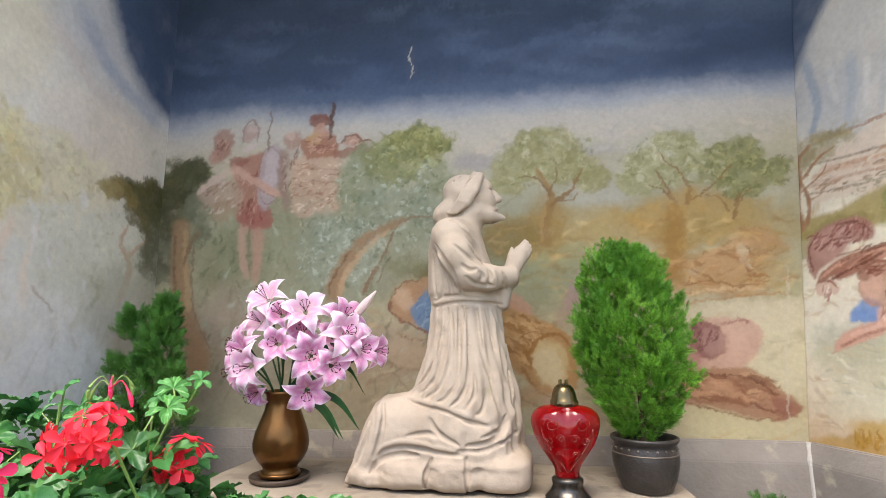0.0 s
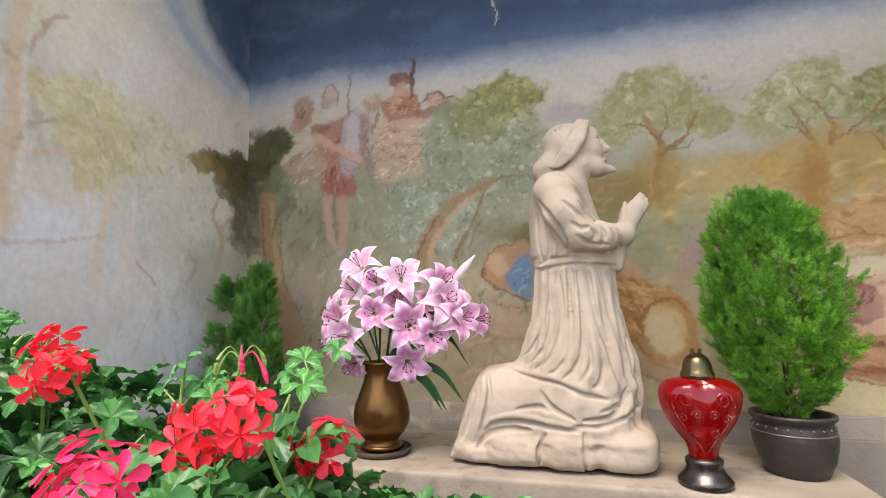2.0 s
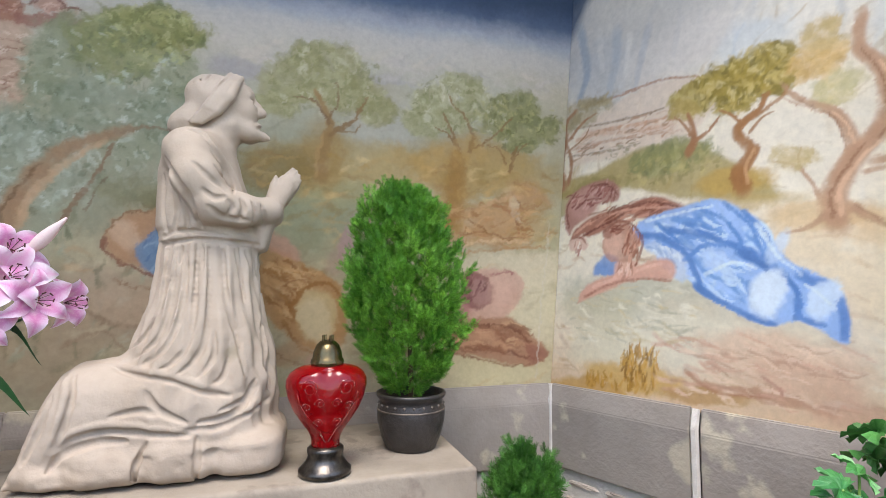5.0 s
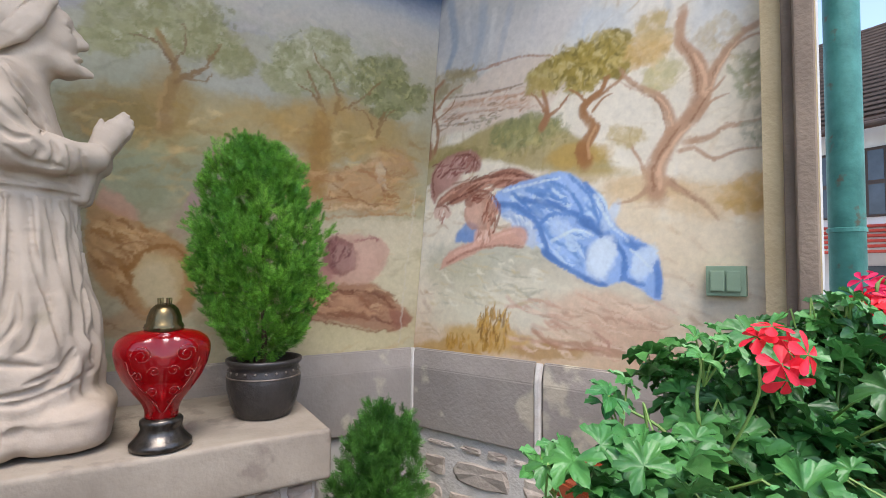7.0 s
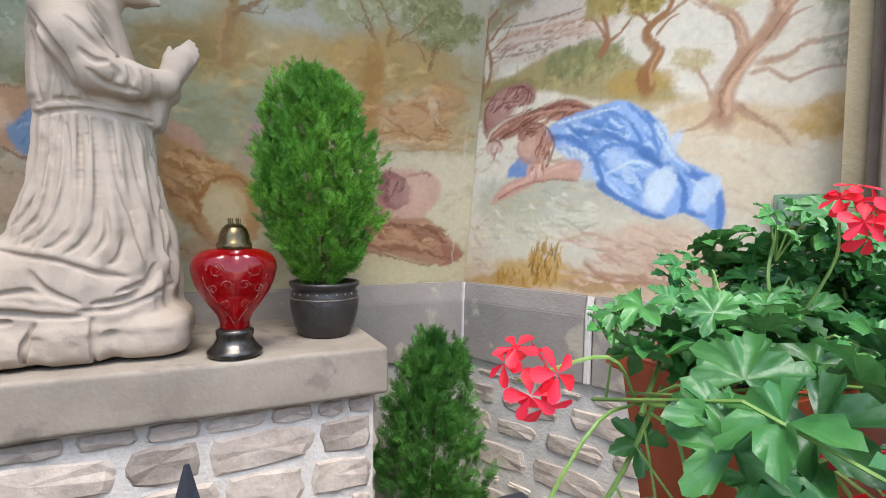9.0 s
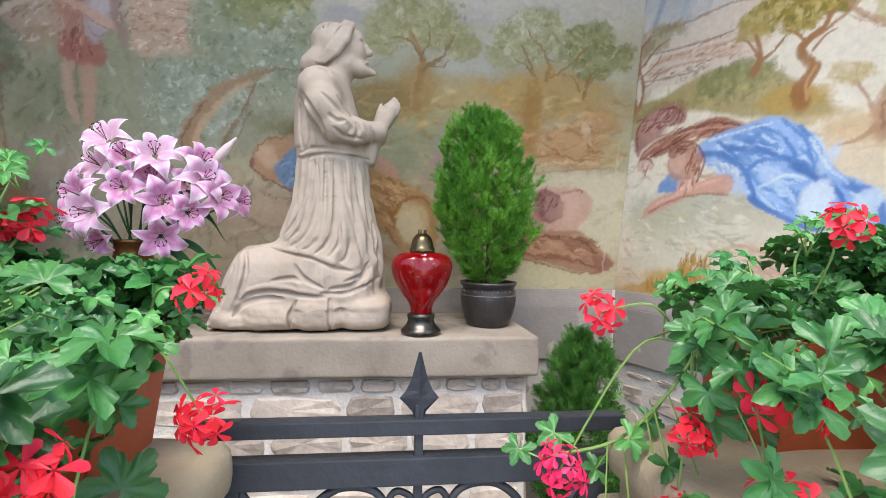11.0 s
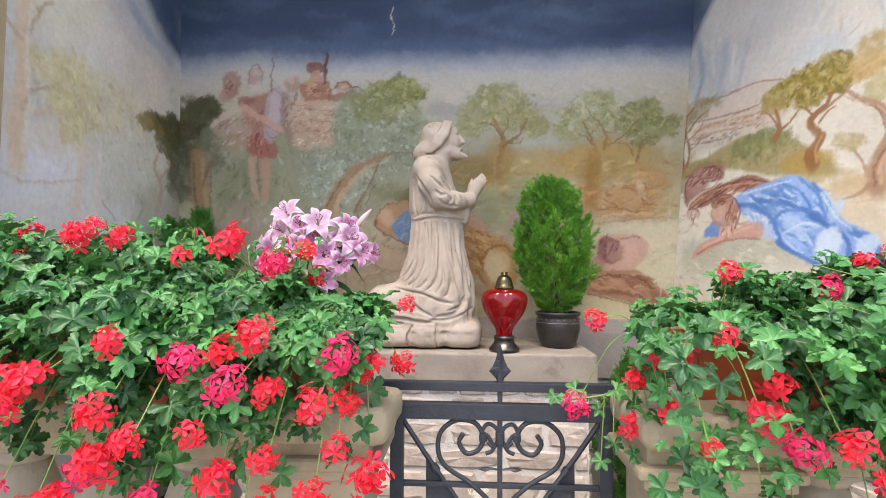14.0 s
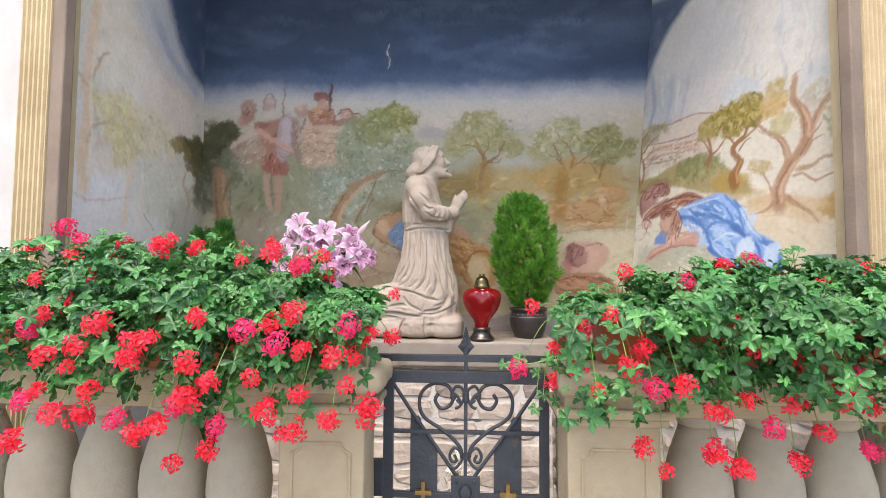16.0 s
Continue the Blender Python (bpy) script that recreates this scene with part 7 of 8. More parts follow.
glass = part("glass", heart(), "red_glass", lantern, "embossed red glass heart", True)


def on_heart(x, z):
    w = float(np.interp(z, (0.072, 0.09, 0.108, 0.135, 0.165, 0.195, 0.225, 0.243, 0.259, 0.281), (0.036, 0.037, 0.044, 0.064, 0.085, 0.098, 0.105, 0.104, 0.096, 0.038)))
    k = max(0.0, min(1.0, (z - 0.10) / 0.06))
    c = max(-0.98, min(0.98, x / w))
    return (GX + x, GY - w * (1 - 0.32 * k) * math.sqrt(1 - c * c) + 0.001, Z_LEDGE + z)


for _s in (-1, 1):
    for _cx, _cz, _r, _t in ((0.045, 0.228, 0.022, 1.6), (0.020, 0.190, 0.013, 1.3), (0.052, 0.18, 0.012, 1.2), (0.022, 0.14, 0.012, 1.4)):
        q = []
        for _j in range(22):
            a = _t * 2 * math.pi * _j / 21
            r = _r * (1 - 0.75 * _j / 21)
            q.append(on_heart(_s * (_cx + r * math.cos(a)), _cz + r * math.sin(a)))
        part("relief_scroll", tube(q, 0.0017, 5), "red_glass", glass, smooth=True)
    part("relief_scroll", tube([on_heart(_s * x, z) for x, z in ((0.004, 0.09), (0.02, 0.12), (0.048, 0.155), (0.068, 0.19), (0.075, 0.215))], 0.0022, 5), "red_glass", glass, smooth=True)
cap = part("cap", lathe([(0.041, 0.276), (0.043, 0.280), (0.043, 0.292), (0.039, 0.296), (0.037, 0.312), (0.030, 0.330), (0.020, 0.340), (0.012, 0.343), (0.012, 0.338)], 40, (GX, GY, Z_LEDGE)), "gold", lantern, "perforated brass cap", True)
for _k in range(4):
    a = _k * math.pi / 2 + 0.5
    part("prong", tube([(GX + 0.013 * math.cos(a), GY + 0.013 * math.sin(a), Z_LEDGE + 0.336), (GX + 0.014 * math.cos(a), GY + 0.014 * math.sin(a), Z_LEDGE + 0.356)], 0.004, 6), "gold", cap)
for _k in range(10):
    a = _k * math.pi / 5
    part("vent_hole", lathe([(0.003, 0.0), (0.003, 0.002), (0.0, 0.002)], 8, (GX + 0.0415 * math.cos(a), GY + 0.0415 * math.sin(a), Z_LEDGE + 0.285)), "anther", cap)


# ---- potted cypress and its kin ----
def sprig():
    """A small feathery frond of scale leaves, along +z."""
    vs, fs = [], []

    def leaf(p, d, l, w):
        d = Vector(d).normalized()
        s = d.cross(Vector((0, 1, 0.2))).normalized() * w
        b = len(vs)
        p = Vector(p)
        vs.extend([p, p + d * l * 0.45 + s, p + d * l, p + d * l * 0.45 - s])
        fs.append((b, b + 1, b + 2, b + 3))

    leaf((0, 0, 0), (0, 0, 1), 0.05, 0.0016)
    for i in range(7):
        z = 0.008 + 0.006 * i
        l = 0.022 * (1 - 0.08 * i)
        for s in (-1, 1):
            d = (s * 0.75, 0.35 * math.sin(i * 2.4 + s), 0.75)
            leaf((0, 0, z), d, l, 0.0017)
            if i % 2:
                continue
            p = Vector((0, 0, z)) + Vector(d).normalized() * l * 0.5
            leaf(p, (s * 0.2, 0.5 * math.cos(i * 3.1), 0.9), l * 0.5, 0.0010)
    return np.array([tuple(v) for v in vs]), np.array(fs)


CYPRESS_FORM = ((0, 0.28), (0.08, 0.52), (0.2, 0.82), (0.4, 1.04), (0.58, 1.04), (0.74, 0.92), (0.86, 0.70), (0.94, 0.44), (1, 0.12))


def cypress_crown(name, cx, cy, z0, z1, rx, ry, n, mat, parent, lean=0.0, peaks=((0, 0, 1),), seed=3, size=1.0, point=0.0):
    """Fronds over an egg-shaped, uneven body, thinner inside; peaks: leading shoots (dx, dy, share of the height)."""
    rs = random.Random(seed)
    v, f = sprig()
    ms, tufts = [], []
    for i in range(max(1, n // 14)):
        dx, dy, h = peaks[rs.randrange(len(peaks))]
        t = rs.random() ** 0.85
        prof = (interp(CYPRESS_FORM, t)[0] if not point else math.sin(math.pi * (0.10 + 0.80 * t)) ** 0.75 * (1.08 - 0.12 * t)) * (1 - point * t ** 2)
        a = rs.random() * 2 * math.pi
        bump = 1 + 0.28 * noise.noise(Vector((math.cos(a) * 2.2 + seed, math.sin(a) * 2.2, t * 8)))
        r = prof * bump * (0.94 - 0.55 * rs.random() ** 2.2)
        d = Vector((math.cos(a) * (0.85 - 0.4 * t), math.sin(a) * (0.85 - 0.4 * t), 0.6 + 0.8 * t)) + Vector((rs.uniform(-.3, .3), rs.uniform(-.3, .3), rs.uniform(-.2, .3)))
        tufts.append((Vector((cx + dx * t + lean * t + rx * r * math.cos(a), cy + dy * t + ry * r * math.sin(a), z0 + (z1 - z0) * t * h)), d.normalized()))
    for i in range(n):
        p, d = tufts[i % len(tufts)]
        k = rs.random()
        w = 0.75 * (1 - 0.5 * k)
        e = (d + Vector((rs.uniform(-w, w), rs.uniform(-w, w), rs.uniform(-w, w)))).normalized()
        q = p + d * (0.055 * k - 0.03) * size + e * 0.012 * size
        ms.append(facing(*q, e, rs.random() * 6.28, size * rs.uniform(0.5, 1.0) * (1.05 - 0.3 * k)))
    ob = mesh_of(name, *scatter(v, f, ms), mat, parent)
    ob["kind"] = "stuff"
    return ob


PX, PY = 0.652, 1.80
pot = tagged(empty("flower_pot", PX, PY, Z_LEDGE), "dark glazed round pot with a band of studs", "pot")
part("body", lathe([(0.068, 0.0), (0.076, 0.004), (0.092, 0.04), (0.103, 0.085), (0.1045, 0.11), (0.099, 0.135), (0.0955, 0.147), (0.1035, 0.153), (0.107, 0.160), (0.1065, 0.167), (0.099, 0.168), (0.093, 0.160), (0.092, 0.14)], 56, (PX, PY, Z_LEDGE)), "pot", pot, smooth=True)
for _k in range(22):
    a = 2 * math.pi * _k / 22
    _bm = bmesh.new()
    ellipsoid(_bm, PX + 0.0995 * math.cos(a), PY + 0.0995 * math.sin(a), Z_LEDGE + 0.134, 0.0045, 0.0045, 0.0045, sub=1)
    part("stud", _bm, "pot_studs", pot)
part("band", lathe([(0.1035, 0.116), (0.1055, 0.118), (0.1035, 0.121)], 56, (PX, PY, Z_LEDGE)), "pot_studs", pot, smooth=True)
part("soil", lathe([(0.0, 0.146), (0.0925, 0.146), (0.0925, 0.13)], 32, (PX, PY, Z_LEDGE)), "soil", pot)
tree = tagged(empty("potted_cypress", PX, PY, Z_LEDGE + 0.146), "bright green lemon cypress in the dark pot", "cypress")
part("trunk", tube(spline([(PX, PY, Z_LEDGE + 0.14), (PX - 0.005, PY, 1.45), (PX - 0.02, PY, 1.80)], 6), [0.010, 0.009, 0.009, 0.008, 0.008, 0.007, 0.007, 0.006, 0.005, 0.005, 0.004, 0.003, 0.002], 7), "bark", tree)
cypress_crown("crown", PX - 0.01, PY, 1.318, 1.945, 0.172, 0.152, 13000, "cypress", tree, -0.02, ((0, 0, 1), (-0.03, 0, 1.02), (0.03, 0, 0.98)), 3, 0.78)


def floor_cypress(x, y, z1, r, peaks, seed, label, n=4600):
    t = tagged(empty("cypress", x, y, 0.12), label, "cypress", "cypresses beside the ledge")
    part("trunk", tube([(x, y, 0.34), (x, y, z1 - 0.3)], [0.014, 0.004], 7), "bark", t)
    cypress_crown("crown", x, y, 0.42, z1 - 0.04, r, r, n, "cypress_dark", t, 0, peaks, seed, 1.25, 0.75)
    p = tagged(empty("plant_tub", x, y, 0.12), "dark round tub holding a cypress on the floor", "pot", "tubs of the cypresses")
    part("body", lathe([(0.10, 0.0), (0.105, 0.004), (0.13, 0.24), (0.138, 0.25), (0.138, 0.27), (0.128, 0.27), (0.126, 0.24)], 32, (x, y, 0.12)), "pot", p, smooth=True)
    part("soil", lathe([(0.0, 0.235), (0.126, 0.235), (0.126, 0.22)], 24, (x, y, 0.12)), "soil", p)


floor_cypress(-1.16, 1.82, 1.82, 0.19, ((-0.12, 0, 0.96), (0.03, 0, 1.0), (0.01, 0, 0.99)), 7, "tall dark green cypress with twin tips beside the ledge", 5200)
floor_cypress(1.04, 1.82, 1.13, 0.21, ((-0.02, 0, 1.0), (0.06, 0, 0.96), (-0.06, 0, 0.9)), 11, "bushy dark green cypress beside the ledge")


# ---- rubble base of the ledge ----
def stone_mesh(seed, rough=0.11):
    """A unit stone with an uneven outline and a bulging, chipped face towards -y."""
    rs = random.Random(seed)
    bm = bmesh.new()
    n = 12
    out = []
    for i in range(n):
        a = 2 * math.pi * (i + 0.5) / n
        c, s = math.cos(a), math.sin(a)
        m = max(abs(c), abs(s))
        k = 0.5 / m * (1 - 0.10 * (min(abs(c), abs(s)) / m) ** 2)
        out.append((c * k * (1 + rs.uniform(-rough, 0.02)), s * k * (1 + rs.uniform(-rough, 0.02))))
    backr = [bm.verts.new((x, 0.5, z)) for x, z in out]
    edge = [bm.verts.new((x, -0.25 + rs.uniform(-.1, .1), z)) for x, z in out]
    face = [bm.verts.new((x * 0.86 + rs.uniform(-.01, .01), -0.5 + rs.uniform(-.14, .14), z * 0.84 + rs.uniform(-.02, .02))) for x, z in out]
    mid = bm.verts.new((rs.uniform(-.1, .1), -0.55 + rs.uniform(-.15, .1), rs.uniform(-.1, .1)))
    for i in range(n):
        j = (i + 1) % n
        bm.faces.new((backr[i], backr[j], edge[j], edge[i]))
        bm.faces.new((edge[i], edge[j], face[j], face[i]))
        bm.faces.new((face[i], face[j], mid))
    bmesh.ops.recalc_face_normals(bm, faces=bm.faces)
    me = bpy.data.meshes.new("stone")
    bm.to_mesh(me)
    bm.free()
    me.materials.append(M["stone"])
    return me


STONES = [stone_mesh(i) for i in range(9)]


def lay_stones(parent, x0, x1, z0, z1, place, seed, rows, gap=0.010):
    """Rough courses; place(x, z, w, h) gives a stone's pose."""
    rs = random.Random(seed)
    z = z1
    k = 0
    while z > z0 + 0.03:
        h = rows[k % len(rows)] * rs.uniform(0.9, 1.15)
        k += 1
        x = x0 - rs.uniform(0, 0.08)
        while x < x1 - 0.02:
            w = min(h * rs.uniform(1.5, 3.2), 0.32)
            a, b = max(x, x0), min(x + w, x1)
            if b - a > 0.035:
                st = new("stone", STONES[rs.randrange(9)])
                st.parent = parent
                st.matrix_parent_inverse = parent.matrix_world.inverted()
                st.matrix_basis = place((a + b) / 2, z - h / 2, b - a - gap * rs.uniform(0.6, 1.5), h - gap * rs.uniform(0.6, 1.5)) @ pose(0, 0, 0, 0, rs.uniform(-1.6, 1.6), 0)
            x += w
        z -= h


base = tagged(empty("ledge_base", 0, LY + 0.03, 0.1), "rubble stone base with wide pale mortar joints", "masonry")
part("mortar", bbox(LX0 + 0.055, LX1 - 0.03, LY + 0.040, BACK_Y - 0.02, 0.1, Z_LEDGE - 0.134, 0.006), "mortar", base)


# ---- gate ----
GATE_Y = 0.577
gate = tagged(empty("iron_gate", 0.31, GATE_Y, 0.2), "dark wrought-iron gate with scrolls and a spear finial", "gate")


def bar(x0, x1, z0, z1, d=0.012, bevel=0.002):
    return bbox(x0, x1, GATE_Y - d, GATE_Y + d, z0, z1, bevel)


GX0, GX1 = 0.045, 0.573
part("stile", bar(GX0, GX0 + 0.032, 0.25, 1.188), "iron", gate)
part("stile", bar(GX1 - 0.030, GX1, 0.25, 1.188), "iron", gate)
part("head_bar", bar(GX0 - 0.006, GX1 + 0.004, 1.188, 1.224, 0.014), "iron", gate)
part("top_rail", bar(0.02, 0.60, 1.252, 1.272, 0.013), "iron", gate)
part("rail", bar(GX0 + 0.03, GX1 - 0.03, 1.035, 1.047, 0.006), "iron", gate)
part("rail", bar(GX0 + 0.03, GX1 - 0.03, 0.845, 0.862, 0.008), "iron", gate)
part("rail", bar(GX0 + 0.03, GX1 - 0.03, 0.27, 0.30, 0.01), "iron", gate)
CX = 0.309
part("centre_bar", bar(CX - 0.006, CX + 0.006, 0.86, 1.29, 0.007), "iron", gate)
_bm = bmesh.new()
_sp = ((0.0065, 1.272), (0.010, 1.280), (0.027, 1.297), (0.018, 1.307), (0.011, 1.322), (0.006, 1.340), (0.0018, 1.356))
_rows = [[_bm.verts.new((CX + sx * w, GATE_Y + sy * min(w, 0.008), z)) for sx, sy in ((1, 0), (0, 1), (-1, 0), (0, -1))] for w, z in _sp]
for _a, _b2 in zip(_rows, _rows[1:]):
    for _i in range(4):
        _bm.faces.new((_a[_i], _a[(_i + 1) % 4], _b2[(_i + 1) % 4], _b2[_i]))
_bm.faces.new(_rows[0][::-1])
_bm.faces.new(_rows[-1])
part("spear_finial", _bm, "iron", gate, "flat spear-shaped finial")


def flat(pts, r, n=8):
    return tube(spline([(x, GATE_Y - 0.004, z) for x, z in pts], n), r, 8)


for _s in (-1, 1):
    def gx(v):
        return CX + _s * v
    # large outer scroll that runs down to the middle
    part("scroll", flat([(gx(0.088), 1.156), (gx(0.098), 1.135), (gx(0.080), 1.112), (gx(0.052), 1.120), (gx(0.040), 1.148), (gx(0.060), 1.180), (gx(0.105), 1.185), (gx(0.142), 1.158), (gx(0.148), 1.115), (gx(0.128), 1.080), (gx(0.07), 1.045), (gx(0.02), 1.000), (gx(0.012), 0.968)], 0.0058), "iron", gate, smooth=True)
    part("scroll", flat([(gx(0.030), 1.138), (gx(0.016), 1.128), (gx(0.028), 1.150), (gx(0.042), 1.160), (gx(0.030), 1.178), (gx(0.010), 1.170), (gx(0.004), 1.148), (gx(0.018), 1.120), (gx(0.034), 1.112)], 0.0048), "iron", gate, smooth=True)
    part("scroll", flat([(gx(0.036), 0.975), (gx(0.028), 0.958), (gx(0.044), 0.955), (gx(0.050), 0.975), (gx(0.036), 0.995), (gx(0.018), 0.985), (gx(0.012), 0.960), (gx(0.034), 0.935), (gx(0.058), 0.945)], 0.0048), "iron", gate, smooth=True)
    part("brace", tube([(gx(0.238), GATE_Y, 1.188), (gx(0.178), GATE_Y, 1.105), (gx(0.020), GATE_Y, 0.90)], 0.0062, 6), "iron", gate)
    part("collar", tube([(gx(0.040), GATE_Y - 0.004, 1.140), (gx(0.040), GATE_Y - 0.004, 1.156)], 0.010, 8), "iron", gate)
    part("collar", tube([(gx(0.150), GATE_Y - 0.004, 1.070), (gx(0.160), GATE_Y - 0.004, 1.084)], 0.010, 8), "iron", gate)
    # sheet panel cut on the slant
    _bm = bmesh.new()
    _out = [(0.178, 0.30), (0.178, 1.103), (0.090, 0.985), (0.090, 0.30)]
    _f = [_bm.verts.new((gx(a), GATE_Y + 0.005, b)) for a, b in _out]
    _k = [_bm.verts.new((gx(a), GATE_Y + 0.009, b)) for a, b in _out]
    _bm.faces.new(_f), _bm.faces.new(_k[::-1])
    for _i in range(4):
        _bm.faces.new((_f[_i], _f[(_i + 1) % 4], _k[(_i + 1) % 4], _k[_i]))
    bmesh.ops.recalc_face_normals(_bm, faces=_bm.faces)
    part("sheet_panel", _bm, "iron", gate)
    _cx, _cz = gx(0.134), 0.862
    part("brass_cross", box(bbox(_cx - 0.006, _cx + 0.006, GATE_Y - 0.012, GATE_Y + 0.004, _cz - 0.045, _cz + 0.032, 0.001), _cx - 0.026, _cx + 0.026, GATE_Y - 0.013, GATE_Y + 0.003, _cz - 0.006, _cz + 0.006, 0.001), "brass", gate, "small brass cross")
    for _z in (1.04, 0.853):
        part("rivet", lathe([(0.007, 0.0), (0.005, 0.004), (0.0, 0.005)], 10, (0, 0, 0)), "iron", gate).matrix_basis = Matrix.Translation((gx(0.247) - 0.31, -0.0125, _z - 0.2)) @ pose(0, 0, 0, 90, 0, 0)
    _lz = 1.078
    part("leaf_ornament", tube([(gx(0.006), GATE_Y - 0.006, _lz), (gx(0.022), GATE_Y - 0.006, _lz + 0.002), (gx(0.036), GATE_Y - 0.006, _lz), (gx(0.052), GATE_Y - 0.006, _lz)], [0.004, 0.006, 0.011, 0.001], 6, None, 0.4), "iron", gate)
part("collar", tube([(CX, GATE_Y - 0.004, 1.135), (CX, GATE_Y - 0.004, 1.160)], 0.011, 8), "iron", gate)
part("collar", tube([(CX, GATE_Y - 0.004, 0.962), (CX, GATE_Y - 0.004, 0.980)], 0.011, 8), "iron", gate)
lock = part("lock_plate", bbox(CX - 0.046, CX + 0.046, GATE_Y - 0.016, GATE_Y - 0.006, 0.82, 0.915, 0.003), "iron", gate, "square iron lock plate")
part("knob", lathe([(0.016, 0.0), (0.020, 0.008), (0.016, 0.018), (0.0, 0.02)], 14), "iron", lock).matrix_basis = pose(CX, GATE_Y - 0.016, 0.872, 90, 0, 0)
for _p in ((-0.028, 0.905), (0.028, 0.905)):
    part("bolt", lathe([(0.006, 0.0), (0.004, 0.004), (0.0, 0.005)], 8), "iron", lock).matrix_basis = pose(CX + _p[0], GATE_Y - 0.016, _p[1] - 0.005, 90, 0, 0)
part("hinge", bar(GX0 - 0.035, GX0 + 0.002, 0.85, 0.955, 0.014), "iron", gate)
# the whole leaf hangs a little lower and to the west
gate.location, gate.scale = (0.308, 0.647, 0.045), (1.05, 1, 1.112)


# ---- gate pillars and balustrade ----
def pillar(name, x0, x1, y0, y1, label):
    p = tagged(empty(name, (x0 + x1) / 2, y0, 0), label, "pillar", "gate pillars")
    part("shaft", worn_slab(x0, x1, y0, y1, 0.1, 1.10, amp=0.003, bevel=0.008), "pillar", p, smooth=True)
    part("moulding", bbox(x0 - 0.02, x1 + 0.02, y0 - 0.02, y1 + 0.02, 1.075, 1.098, 0.008, 3), "pillar", p)
    part("moulding", bbox(x0 - 0.035, x1 + 0.035, y0 - 0.035, y1 + 0.035, 1.098, 1.125, 0.012, 3), "pillar", p)
    part("neck", bbox(x0 - 0.01, x1 + 0.01, y0 - 0.01, y1 + 0.01, 1.12, 1.17, 0.004), "pillar", p)
    part("cap", worn_slab(x0 - 0.06 + 0.025 * (x0 > 0.3), x1 + 0.06, y0 - 0.06, y1 + 0.015, 1.16, 1.236, amp=0.008, bevel=0.03), "pillar", p, "worn rounded capstone", True)
    # raised panel with notched corners
    xa, xb, z0, z1, c = x0 + 0.042, x1 - 0.042, 0.42, 1.005, 0.026
    pts = [(xa + c, z1), (xb - c, z1), (xb - c * 0.9, z1 - c * 0.6), (xb - c * 0.3, z1 - c), (xb, z1 - c), (xb, z0 + c), (xb - c, z0), (xa + c, z0), (xa, z0 + c), (xa, z1 - c), (xa + c * 0.3, z1 - c), (xa + c * 0.9, z1 - c * 0.6), (xa + c, z1)]
    part("panel_edge", tube([(x, y0 - 0.001, z) for x, z in pts], 0.005, 6), "pillar", p)
    return p


PL0, PL1, PR0, PR1, PY0, PY1 = -0.250, 0.008, 0.603, 0.868, 0.43, 0.60
pillar("gate_pillar", PL0, PL1, PY0, PY1, "beige stone gate pillar with a worn capstone")
pillar("gate_pillar", PR0, PR1, PY0, PY1, "beige stone gate pillar with a worn capstone")
for _i, (_a, _b3) in enumerate(((-1.62, PL0 - 0.037), (PR1 + 0.037, 2.2))):
    rail = tagged(empty("balustrade_rail", (_a + _b3) / 2, 0.57, 0.2), "beige stone balustrade rail under the flower boxes", "balustrade", "balustrade rails")
    part("rail_bed", bbox(_a, _b3, 0.485, 0.655, 1.085, 1.13, 0.008, 3), "pillar", rail)
    part("rail_cap", worn_slab(_a, _b3, 0.455, 0.685, 1.13, 1.215, amp=0.004, bevel=0.02), "pillar", rail, smooth=True)
    part("plinth", bbox(_a, _b3, 0.47, 0.67, 0.1, 0.42, 0.01), "pillar", rail)
_bal = empty("baluster", 0, 0, 0.42)
part("foot", lathe([(0.0847, 0.42), (0.0847, 0.46), (0.0565, 0.47)], 36), "baluster", _bal, smooth=True)
part("body", lathe([(0.0565, 0.47), (0.0621, 0.5), (0.0508, 0.53), (0.0565, 0.58), (0.0768, 0.66), (0.0972, 0.75), (0.1023, 0.82), (0.0972, 0.89), (0.0791, 0.96), (0.0588, 1.02), (0.0520, 1.045)], 36), "baluster", _bal, smooth=True)
part("collar", lathe([(0.0520, 1.045), (0.0621, 1.058), (0.0621, 1.066), (0.0814, 1.072), (0.0814, 1.086)], 36), "baluster", _bal, smooth=True)
tagged(_bal, "grey-beige turned stone baluster", "baluster", "balusters of the balustrade")
_bal.matrix_basis = Matrix.Translation((-0.428, 0.57, 0.42))
for _x in (-0.65, -0.872, -1.094, -1.316, -1.538, 1.03, 1.24, 1.45, 1.66, 1.87, 2.08):
    copy_thing(_bal, Matrix.Translation((_x, 0.57, 0.42)))


